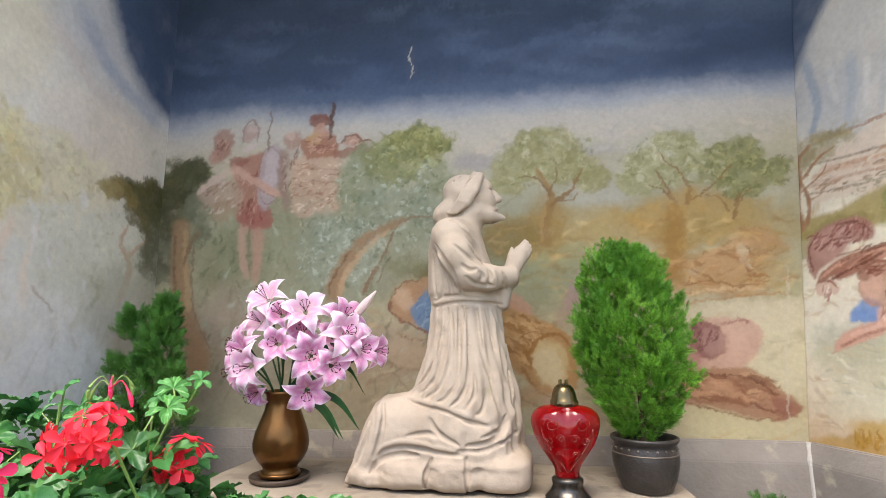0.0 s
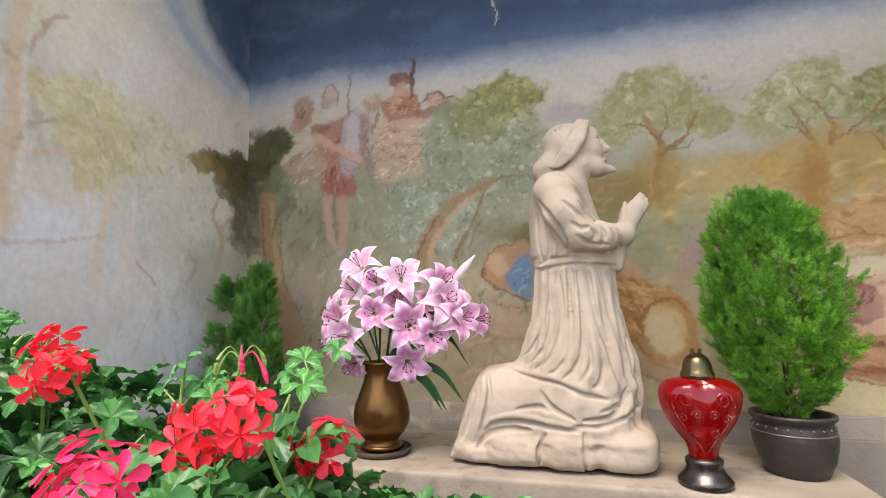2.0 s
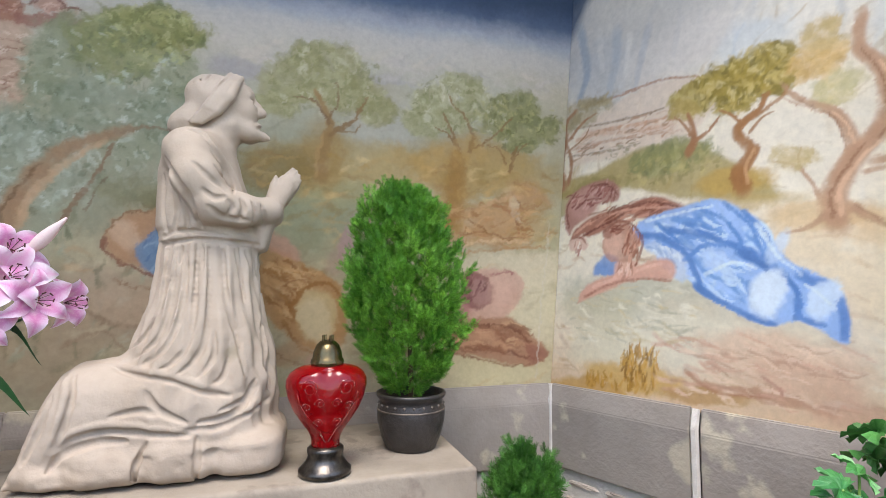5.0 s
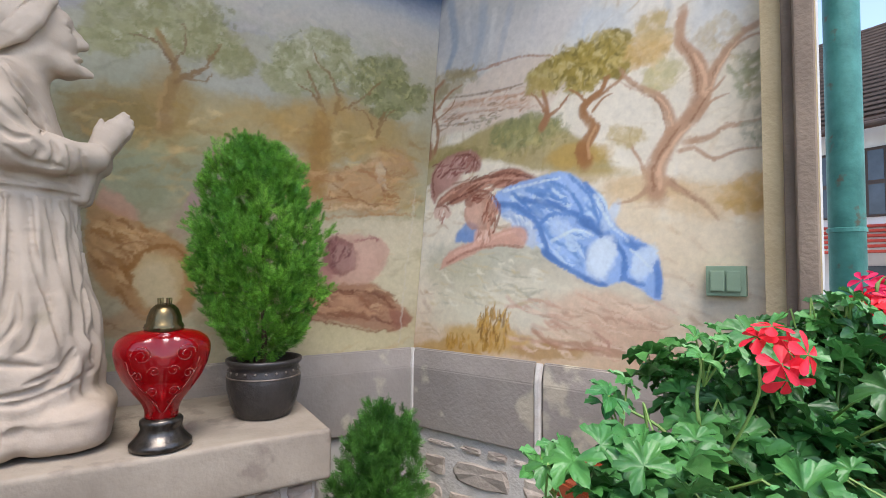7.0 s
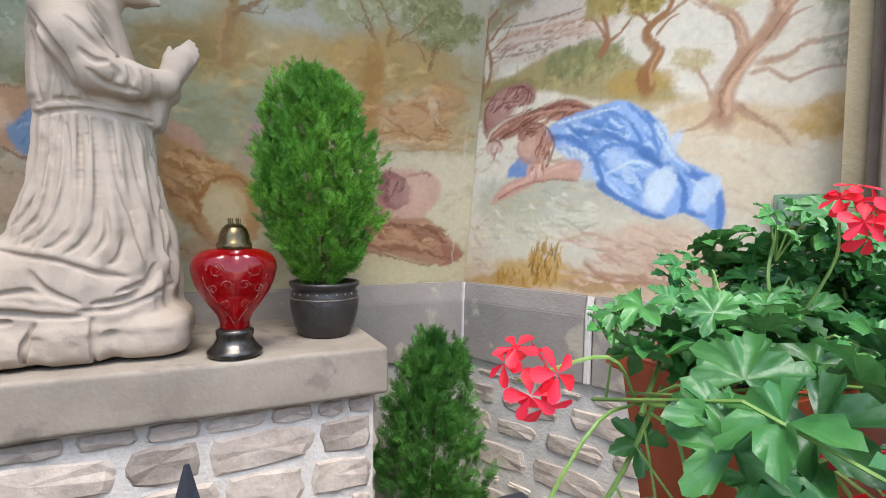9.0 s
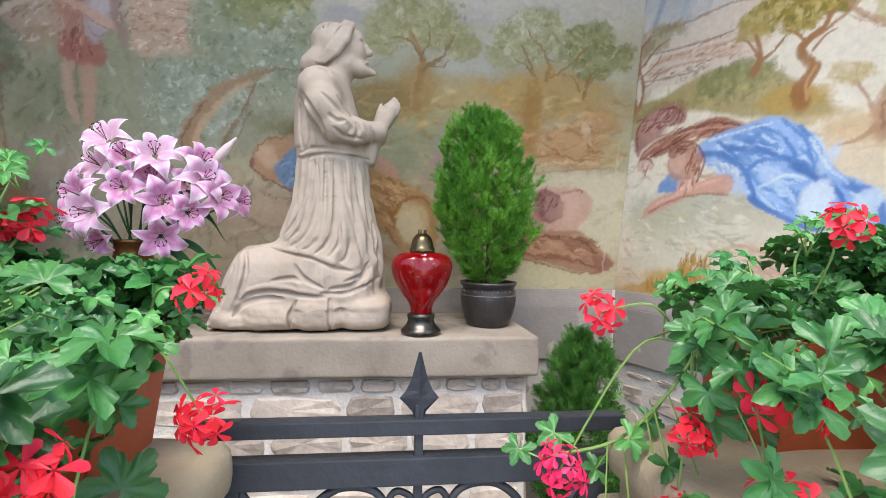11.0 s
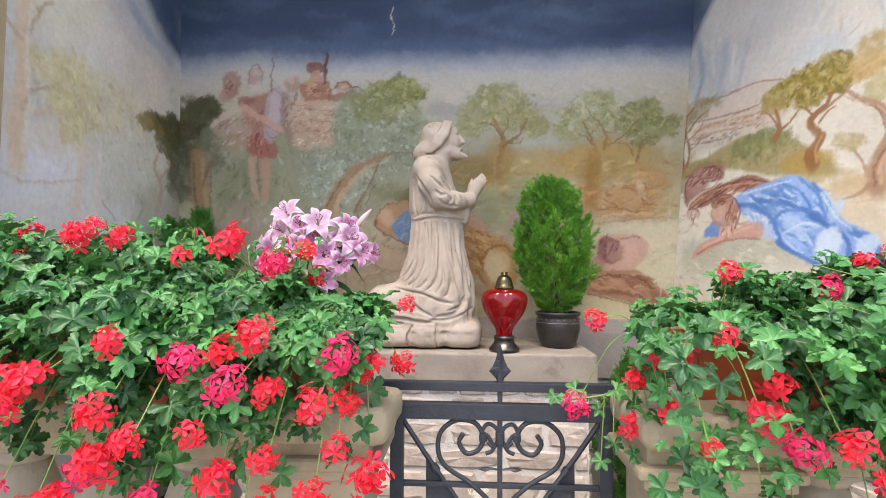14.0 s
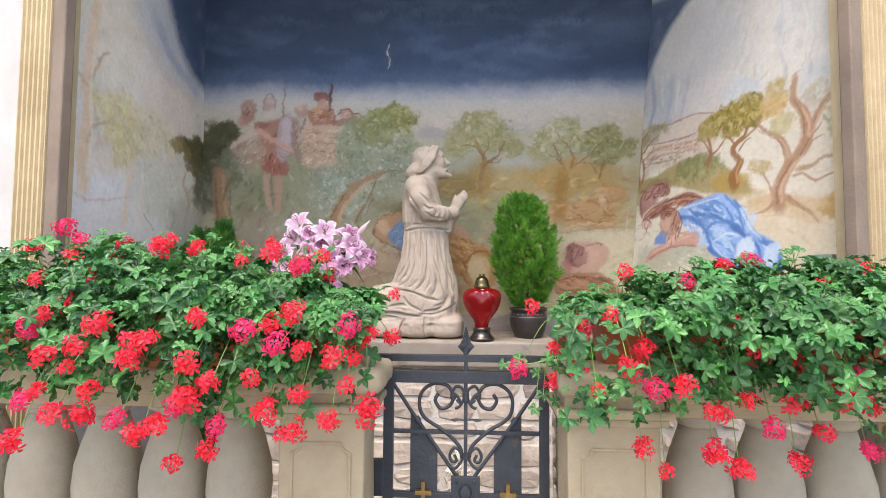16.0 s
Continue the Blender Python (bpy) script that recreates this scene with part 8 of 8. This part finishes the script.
# ---- flower boxes ----
def flower_box(x0, x1, y0, y1, label):
    z0, z1 = 1.218, 1.378
    b = tagged(empty("flower_box", (x0 + x1) / 2, 0.515, z0), label, "planter", "terracotta flower boxes")
    bm = bmesh.new()
    t = 0.022
    def ring(g, z):
        return [bm.verts.new(p) for p in ((x0 + g, y0 + g, z), (x1 - g, y0 + g, z), (x1 - g, y1 - g, z), (x0 + g, y1 - g, z))]
    rs = [ring(t, z0), ring(0.006, z1 - 0.02), ring(-0.006, z1 - 0.018), ring(-0.006, z1), ring(0.008, z1), ring(0.012, z1 - 0.03)]
    bm.faces.new(rs[0][::-1])
    for a, c in zip(rs, rs[1:]):
        for i in range(4):
            bm.faces.new((a[i], a[(i + 1) % 4], c[(i + 1) % 4], c[i]))
    bmesh.ops.bevel(bm, geom=[e for e in bm.edges], offset=0.003, segments=2, affect="EDGES")
    part("box", bm, "terracotta", b)
    part("soil", bbox(x0 + 0.012, x1 - 0.012, y0 + 0.012, y1 - 0.012, z1 - 0.06, z1 - 0.025, 0.004), "soil", b)


for _a, _b4 in ((-1.62, -0.83), (-0.80, -0.005), (0.715, 1.44), (1.47, 2.2)):
    flower_box(_a, _b4, *((0.425, 0.605) if _a < 0 else (0.475, 0.645)), "terracotta flower box full of geraniums on the rail")


# ---- geraniums ----
def leaf_shape():
    """A lobed, toothed geranium leaf: cupped, with sunken veins and a ruffled rim; the stalk joins at the middle."""
    vs, fs = [(0, 0, -0.05)], []
    lobes, inner, outer = 5, [], []
    for i in range(lobes):
        a = radians(-125 + 250 * i / (lobes - 1)) + math.pi / 2
        for j, (da, r) in enumerate(((-21, 0.76), (-13, 0.80), (-9, 0.94), (0, 1.0), (9, 0.93), (13, 0.79), (21, 0.75), (31, 0.50))):
            if i == lobes - 1 and da > 25:
                continue
            t = a + radians(da)
            ridge = 0.5 - 0.5 * math.cos(radians(da) * 5.76)
            outer.append((r * math.cos(t), r * math.sin(t), 0.10 * r + 0.10 * ridge - 0.16 * r ** 3 + (0.07, -0.02, 0.05, -0.06, 0.06, -0.03, 0.07, 0.12)[j]))
            inner.append((0.52 * r * math.cos(t), 0.52 * r * math.sin(t), 0.05 + 0.11 * ridge))
    n = len(outer)
    vs += inner + outer
    for i in range(1, n):
        fs.append((0, i, i + 1))
        fs.append((i, i + n, i + n + 1))
        fs.append((i, i + n + 1, i + 1))
    return np.array(vs), np.array(fs)


def floret_head(name, seed, mat, r=0.037, n=18):
    """A loose umbel of five-petalled florets."""
    rs = random.Random(seed)
    vs, fs = [], []
    for k in range(n):
        y = 1 - 1.25 * (k + 0.5) / n
        a = k * 2.4 + rs.uniform(-.3, .3)
        q = math.sqrt(max(0, 1 - y * y))
        d = Vector((q * math.cos(a), q * math.sin(a), y * 0.8 + 0.1)).normalized()
        m = facing(*(Vector((d.x, d.y, d.z * 0.75)) * r * rs.uniform(0.3, 1.05)), d + Vector((rs.uniform(-.6, .6), rs.uniform(-.6, .6), 0.2)), rs.random() * 6.28)
        s = 0.0165 * rs.uniform(0.85, 1.2)
        for p in range(5):
            t = 2 * math.pi * p / 5 + (0.18 if p in (1, 4) else 0)
            w = 0.25 if p < 2 else 0.34
            b = len(vs)
            lift = rs.uniform(0.0, 0.35)
            for u, v in ((0.04, 0.0), (0.36, -w * 0.45), (0.78, -w * 0.95), (1.04, -w * 0.6), (1.10, 0.0), (1.04, w * 0.6), (0.78, w * 0.95), (0.36, w * 0.45)):
                vs.append(tuple(m @ Vector((s * (u * math.cos(t) - v * math.sin(t)), s * (u * math.sin(t) + v * math.cos(t)), s * (0.15 + lift * u - 0.3 * u * u)))))
            fs += [(b, b + k, b + k + 1) for k in range(1, 7)]
    me = bpy.data.meshes.new(name)
    me.from_pydata(vs, [], fs)
    me.materials.append(M[mat])
    return me


HEADS = [floret_head("flower_head", 1, "petal_red", 0.036, 14), floret_head("flower_head", 2, "petal_red", 0.040, 16), floret_head("flower_head", 3, "petal_pink", 0.040, 16), floret_head("flower_head", 4, "petal_red", 0.034, 11),
         floret_head("flower_head", 5, "petal_red", 0.043, 19), floret_head("flower_head", 6, "petal_red", 0.030, 7)]
LEAF_V, LEAF_F = leaf_shape()


def clear_of_path(p):
    """The way between the plants, over the gate, stays free."""
    if p.z > 1.42 and -0.02 < p.x < 0.66 and p.y < 0.5:
        return False
    if p.z > 1.46 and -0.14 < p.x <= -0.02 and p.y < 0.36:
        return False
    return not (p.y > 0.46 and 0.03 < p.x < 0.60)


def geranium(x0, x1, heads, seed, n, top, label, back=150, trailing=()):
    """One plant of a box between x0 and x1: trailing leaves over the edge, upright shoots, flower heads on long stalks."""
    rs = random.Random(seed)
    xc = (x0 + x1) / 2
    g = tagged(empty("geranium", xc, 0.56, 1.36), label, "geranium", "geraniums on the balustrade")
    ms, stalks = [], bmesh.new()
    tries = 0
    n = int(n * 1.2)
    while len(ms) < n and tries < n * 6:
        tries += 1
        x = rs.uniform(x0 - 0.06, x1 + 0.06)
        fi = radians(rs.uniform(-52, back))
        rad = rs.uniform(0.10, 1.0) ** 0.6
        wob = 0.5 + noise.noise(Vector((x * 5, fi * 1.4, 3)))
        ry = (0.35 if fi < 1.57 else 0.16) * (0.85 + 0.3 * wob)
        rz = (top if fi > 0 else 0.30) * (0.8 + 0.4 * wob)
        if fi < 0 and rs.random() < 0.35:
            continue
        p = Vector((x, 0.515 - ry * rad * math.cos(fi), 1.37 + rz * rad * math.sin(fi)))
        if 0.6 < p.x < 1.0 and p.y < 0.47 and p.z > 1.30 and rs.random() < 0.62:
            continue
        if 0.6 < p.x < 0.80 and 1.24 < p.z < 1.41 and rs.random() < 0.8:
            continue
        if not clear_of_path(p) or (p.y > 0.42 and p.z < 1.36):
            continue
        d = Vector((rs.uniform(-.55, .55), -0.55 * math.cos(fi) - 0.15, 0.75 + 0.25 * math.sin(fi))) + Vector((rs.uniform(-.7, .7), rs.uniform(-.6, .6), rs.uniform(-.45, .3)))
        s = 0.031 * rs.uniform(0.42, 1.3)
        m = facing(*p, d, rs.random() * 6.28, s)
        ms.append(m)
        if rs.random() < 0.05:
            tube([(x0 + (x1 - x0) * rs.random() * 0.3 + 0.7 * (p.x - x0), 0.55, 1.37), ((p.x + x) / 2, (p.y + 0.55) / 2, max(p.z, 1.38) + 0.03), tuple(p)], [0.0015, 0.0012, 0.0009], 4, stalks)
    if trailing:
        tube(spline([(0.67, 0.54, 1.375), (0.62, 0.54, 1.30), (0.55, 0.54, 1.24), (0.45, 0.54, 1.222)], 6), 0.0022, 6, stalks)
    for x, y, z in trailing:
        ms.append(facing(x, y, z, (rs.uniform(-.5, .3), -0.7, 0.6), rs.random() * 6.28, rs.uniform(0.020, 0.030)))
        tube([(x + 0.02, 0.54, float(np.interp(x + 0.02, (0.45, 0.55, 0.62, 0.67), (1.222, 1.24, 1.30, 1.375)))), (x, y, z)], 0.0012, 4, stalks)
    lv = mesh_of("leaves", *scatter(LEAF_V, LEAF_F, ms), "leaf", g)
    lv["kind"] = "stuff"
    lv.data.shade_smooth()
    for i, (x, y, z, *kind) in enumerate(heads):
        h = new("flower_head", HEADS[kind[0] if kind else (i * 5 + seed) % 6])
        h.parent, h.matrix_parent_inverse = g, g.matrix_world.inverted()
        d = Vector((rs.uniform(-.3, .3), -0.8, 0.55))
        h.matrix_basis = facing(x, y, z, d, rs.random() * 6.28, rs.uniform(0.72, 1.0))
        root = Vector((max(x0, min(x1, x)), 0.53, 1.37))
        tube(spline([root, (root + Vector((x, y, z))) / 2 + Vector((0, -0.02, 0.03 if z > 1.3 else 0.07)), (x, y + 0.01, z - 0.005)], 5), 0.0014, 5, stalks)
    part("stem_tangle", stalks, "stem", g)["kind"] = "stuff"
    return g


geranium(-1.62, -0.95, [(-0.96, 0.45, 1.65), (-1.02, 0.4, 1.58), (-0.91, 0.3, 1.49), (-1.2, 0.42, 1.55), (-1.3, 0.3, 1.4), (-1.2, 0.25, 1.15), (-1.4, 0.3, 1.2)], 2, 620, 0.20, "trailing geranium with red flower heads in a flower box")
geranium(-0.95, -0.70, [(-0.73, 0.4, 1.59), (-0.88, 0.42, 1.6), (-0.88, 0.4, 1.55), (-0.75, 0.3, 1.5), (-0.74, 0.38, 1.54), (-0.75, 0.25, 1.43), (-0.8, 0.2, 1.4), (-0.84, 0.2, 1.36), (-0.67, 0.15, 1.32), (-0.75, 0.15, 1.3), (-0.69, 0.15, 1.27), (-0.67, 0.18, 1.14), (-0.78, 0.17, 1.21), (-0.82, 0.17, 1.18), (-0.87, 0.2, 1.07), (-0.74, 0.17, 1.15)], 3, 520, 0.22, "trailing geranium thick with red flower heads")
geranium(-0.70, -0.42, [(-0.58, 0.36, 1.59), (-0.43, 0.27, 1.58), (-0.43, 0.21, 1.17), (-0.48, 0.13, 1.34), (-0.59, 0.12, 1.38), (-0.53, 0.14, 1.34), (-0.52, 0.14, 1.3), (-0.64, 0.16, 1.21), (-0.57, 0.17, 1.14), (-0.52, 0.18, 1.1), (-0.48, 0.19, 1.12), (-0.46, 0.24, 1.01)], 4, 560, 0.22, "trailing geranium with red and crimson flower heads")
geranium(-0.42, -0.20, [(-0.28, 0.21, 1.54), (-0.21, 0.48, 1.53), (-0.36, 0.15, 1.4), (-0.25, 0.17, 1.36), (-0.38, 0.15, 1.28), (-0.32, 0.14, 1.24), (-0.22, 0.16, 1.25), (-0.39, 0.18, 1.2), (-0.26, 0.38, 1.59), (-0.34, 0.22, 1.11), (-0.37, 0.24, 1.04)], 5, 470, 0.15, "trailing geranium with red and crimson flower heads")
geranium(-0.20, -0.01, [(-0.19, 0.2, 1.56), (-0.11, 0.39, 1.56), (-0.12, 0.16, 1.41), (-0.18, 0.17, 1.38), (-0.14, 0.11, 1.34), (-0.1, 0.17, 1.32), (-0.1, 0.16, 1.21), (0.02, 0.14, 1.24), (-0.01, 0.12, 1.31), (0.03, 0.18, 1.3), (0.02, 0.16, 1.38), (0.05, 0.24, 1.35), (0.09, 0.42, 1.32), (0.1, 0.37, 1.45), (-0.14, 0.24, 1.1), (-0.14, 0.54, 1.5), (-0.16, 0.33, 1.53), (-0.2, 0.2, 1.16), (-0.04, 0.22, 1.13), (-0.17, 0.23, 1.09), (0.06, 0.22, 1.16)], 6, 400, 0.085, "trailing geranium hanging round the pillar with red heads")
geranium(0.63, 0.92, [(0.51, 0.51, 1.41, 5), (0.78, 0.46, 1.52, 5), (0.69, 0.29, 1.4), (0.62, 0.35, 1.36), (0.57, 0.41, 1.3), (0.47, 0.51, 1.22), (0.61, 0.34, 1.26), (0.57, 0.43, 1.2), (0.65, 0.26, 1.21), (0.72, 0.22, 1.28), (0.78, 0.29, 1.32), (0.79, 0.24, 1.22), (0.84, 0.2, 1.24), (0.78, 0.32, 1.05), (0.85, 0.34, 0.98)], 7, 250, 0.075, "trailing geranium leaning over the pillar with red heads", 100,
         ((0.43, 0.56, 1.225), (0.48, 0.57, 1.24), (0.53, 0.55, 1.20), (0.56, 0.52, 1.25), (0.60, 0.55, 1.26), (0.63, 0.50, 1.27), (0.58, 0.47, 1.24), (0.62, 0.46, 1.30), (0.645, 0.54, 1.33), (0.54, 0.47, 1.15), (0.60, 0.42, 1.21), (0.65, 0.42, 1.30), (0.52, 0.50, 1.10), (0.57, 0.43, 1.14)))
geranium(0.90, 1.15, [(0.92, 0.36, 1.49), (1.03, 0.33, 1.38), (1.09, 0.5, 1.54), (1.06, 0.28, 1.32), (0.95, 0.26, 1.16), (1.03, 0.27, 1.19), (1.1, 0.28, 1.12), (0.97, 0.32, 1.04), (1.04, 0.33, 1)], 8, 560, 0.155, "trailing geranium with red and crimson flower heads")
geranium(1.15, 1.42, [(1.25, 0.5, 1.5), (1.18, 0.52, 1.55), (1.34, 0.45, 1.47), (1.36, 0.35, 1.41), (1.25, 0.3, 1.36), (1.16, 0.28, 1.29), (1.21, 0.28, 1.31), (1.29, 0.25, 1.26), (1.25, 0.25, 1.21), (1.14, 0.27, 1.19), (1.22, 0.28, 1.11), (1.19, 0.33, 1.02), (1.33, 0.27, 1.18), (1.35, 0.3, 1.06)], 9, 580, 0.17, "trailing geranium thick with red flower heads")
geranium(1.42, 2.05, [(1.49, 0.5, 1.53), (1.55, 0.32, 1.2), (1.6, 0.4, 1.48), (1.52, 0.3, 1.32), (1.7, 0.35, 1.35)], 10, 640, 0.19, "trailing geranium with red flower heads in a flower box")

def shoot(x, y, z, bud, seed):
    """A tall shoot above the foliage: a stalk with a few young leaves and, on some, a cluster of buds."""
    rs = random.Random(seed)
    g = tagged(empty("geranium_shoot", x, 0.51, 1.37), "tall pale green geranium shoot with young leaves", "geranium", "geranium shoots")
    q = spline([(x + rs.uniform(-.05, .05), 0.51, 1.37), (x + rs.uniform(-.03, .03), (y + 0.51) / 2, (z + 1.40) / 2), (x, y, z)], 6)
    part("stalk", tube(q, [0.0022 - 0.0009 * i / (len(q) - 1) for i in range(len(q))], 6), "stem", g)
    ms = [facing(x + rs.uniform(-.03, .03), y + rs.uniform(-.03, .02), z + rs.uniform(-.012, .02) - 0.03 * bud, (rs.uniform(-.5, .5), -0.5, 0.8), rs.random() * 6.28, rs.uniform(0.016, 0.027)) for _ in range(4)]
    for m in ms:
        part("leaf", bmesh_of(LEAF_V, LEAF_F, m), "leaf", g)
        part("stalk", tube([(x, y, z - 0.03), tuple(m.translation)], 0.0011, 4), "stem", g)
    if bud:
        for k in range(6):
            a = k * 1.05
            tip = Vector((x + 0.024 * math.cos(a), y + 0.018 * math.sin(a), z + 0.012 - 0.02 * abs(math.cos(a))))
            part("bud", tube(spline([(x, y, z), (Vector((x, y, z)) + tip) / 2 + Vector((0, 0, 0.012)), tip, tip + Vector((0.004 * math.cos(a), 0, -0.012))], 3), [0.0007] * 5 + [0.0013, 0.0023, 0.0025, 0.0020, 0.0009], 6), "stem" if k % 5 else "petal_pink", g)


def bmesh_of(v, f, m):
    bm = bmesh.new()
    vs = [bm.verts.new(m @ Vector(p)) for p in v]
    for t in f:
        bm.faces.new([vs[i] for i in t])
    return bm


for _i, (_x, _y, _z, _b5) in enumerate(((-0.168, 0.576, 1.57, 0), (-0.20, 0.50, 1.585, 1), (-0.40, 0.47, 1.60, 1), (-0.52, 0.5, 1.62, 0), (-0.66, 0.5, 1.63, 1), (-0.31, 0.55, 1.56, 0), (0.74, 0.575, 1.46, 0),
                                        (0.80, 0.53, 1.51, 0), (0.90, 0.53, 1.50, 1), (1.02, 0.5, 1.55, 0), (1.16, 0.5, 1.57, 1), (1.30, 0.5, 1.58, 0), (-0.85, 0.5, 1.63, 0), (0.66, 0.58, 1.42, 0))):
    shoot(_x, _y, _z, _b5, 30 + _i)

# ---- small things and the view past the column ----
swb = tagged(empty("light_switch", 1.79, 1.08, 1.55), "pale green plastic double light switch on the wall", "switch")
_m = Matrix.Translation((wall_right_at(1.155, 1.56)[0] - 0.012, wall_right_at(1.155, 1.56)[1] - 0.005, 1.56)) @ Matrix.Rotation(math.atan2(R1[1] - R0[1], R1[0] - R0[0]), 4, "Z")
for _n2, _w, _h, _d, _o in (("plate", 0.10, 0.085, 0.022, 0.0), ("rocker", 0.036, 0.058, 0.012, -0.020), ("rocker", 0.036, 0.058, 0.012, 0.020)):
    _bm = bbox(-_w / 2 + _o, _w / 2 + _o, -_d, 0.012 if _n2 == "plate" else -0.018, -_h / 2, _h / 2, 0.003)
    if _n2 == "rocker":
        bmesh.ops.translate(_bm, verts=_bm.verts, vec=(0, -0.014, 0))
    bmesh.ops.transform(_bm, matrix=_m, verts=_bm.verts)
    part(_n2, _bm, "switch", swb)

pipe = tagged(empty("drainpipe", 2.40, 1.017, 0), "weathered teal metal drainpipe beside the column", "pipe")
part("tube", tube([(2.40, 1.017, 0.0), (2.40, 1.017, 5.0)], 0.052, 20), "teal", pipe, smooth=True)
part("sleeve", lathe([(0.053, 1.72), (0.056, 1.722), (0.056, 1.735), (0.053, 1.737)], 20, (2.40, 1.017, 0)), "teal", pipe)

house = tagged(empty("house", 12, 4.5, 0), "white rendered house with brown roof and red canopy", "house")
part("wall", bbox(12, 18, 0.5, 9, 0, 4.35, 0.01), "house", house)
_bm = bmesh.new()
for _i in range(26):
    _x, _z = 11.5 + _i * 0.155, 4.25 + _i * 0.13
    box(_bm, _x, _x + 0.24, 0.2, 9.3, _z, _z + 0.045, 0.0)
part("roof", _bm, "roof_dark", house, "brown tiled roof")
part("gutter", tube([(11.47, 0.2, 4.25), (11.47, 9.3, 4.25)], 0.07, 10), "frame", house)
win = part("window", bbox(11.95, 12.02, 3.95, 5.2, 2.62, 3.92, 0.01), "frame", house, "dark framed window")
for _y in (3.98, 4.28, 4.58, 4.88):
    for _z in (2.66, 3.30):
        part("pane", bbox(11.94, 11.96, _y + 0.03, _y + 0.27, _z, _z + 0.56, 0.0), "window", win)
_bm = bmesh.new()
for _i in range(6):
    _x, _z = 11.1 + _i * 0.15, 1.92 + _i * 0.10
    box(_bm, _x, _x + 0.2, 0.5, 9, _z, _z + 0.05, 0.01)
part("canopy", _bm, "roof_red", house, "red tiled canopy")
part("doorway", bbox(11.96, 12.01, 2.6, 4.3, 0, 1.7, 0.01), "window", house)

jar = tagged(empty("flower_jar", 0.27, 1.32, 0.12), "small jar of white flowers on the floor", "flowers")
part("jar", lathe([(0.05, 0), (0.055, 0.01), (0.06, 0.3), (0.05, 0.36), (0.05, 0.38)], 20, (0.27, 1.32, 0.12)), "pot", jar, smooth=True)
_wm = floret_head("blossom", 12, "white_petal", 0.05, 12)
for _i in range(9):
    a = _i * 2.4
    _p = (0.27 + 0.055 * math.cos(a) * (_i / 6), 1.32 + 0.05 * math.sin(a), 0.66 - 0.016 * _i)
    b = new("blossom", _wm)
    b.parent, b.matrix_parent_inverse = jar, jar.matrix_world.inverted()
    b.matrix_basis = facing(*_p, (0.3 * math.cos(a), -0.8, 0.5), a, 0.7)
    part("stem", tube([(0.27, 1.32, 0.46), _p], 0.002, 4), "stem", jar)

# ---- masonry pieces ----
lay_stones(base, LX0 + 0.03, LX1 - 0.03, 0.12, Z_LEDGE - 0.142, lambda x, z, w, h: Matrix.Translation((x, LY + 0.048, z)) @ Matrix.Diagonal((w, 0.03, h, 1)), 4, (0.055, 0.10, 0.12, 0.09, 0.125, 0.10))
lay_stones(base, LY + 0.06, BACK_Y - 0.05, 0.35, Z_LEDGE - 0.142, lambda x, z, w, h: pose(LX1 - 0.032, x, z, 0, 0, 90) @ Matrix.Diagonal((w, 0.045, h, 1)), 5, (0.09, 0.11, 0.08))
lower = tagged(empty("wall_east_lower", R0[0], R0[1], 0.1), "rubble wall with flush pale mortar under the plinth", kind="structure")
_rot = math.degrees(math.atan2(R1[1] - R0[1], R1[0] - R0[0]))
_bm = bbox(0, R_LEN, -0.004, 0.06, 0.1, 0.955, 0.002)
bmesh.ops.transform(_bm, matrix=pose(R0[0], R0[1], 0, 0, 0, _rot), verts=_bm.verts)
part("mortar", _bm, "mortar", lower)
lay_stones(lower, 0.05, R_LEN - 0.05, 0.3, 0.93, lambda x, z, w, h: pose(R0[0], R0[1], 0, 0, 0, _rot) @ Matrix.Translation((x, 0.004, z)) @ Matrix.Diagonal((w, 0.03, h, 1)), 8, (0.06, 0.13, 0.10, 0.15), 0.03)
slab("wall_north_lower", L0[0] - 0.05, R0[0] + 0.02, BACK_Y - 0.002, BACK_Y + 0.03, 0.1, 0.955, "plaster", "grey plastered foot of the back wall")
prism("wall_west_lower", [L0, L1, (L1[0] - 0.04, L1[1]), (L0[0] - 0.04, L0[1])], 0.1, 0.955, "plaster", "grey plastered foot of the side wall")
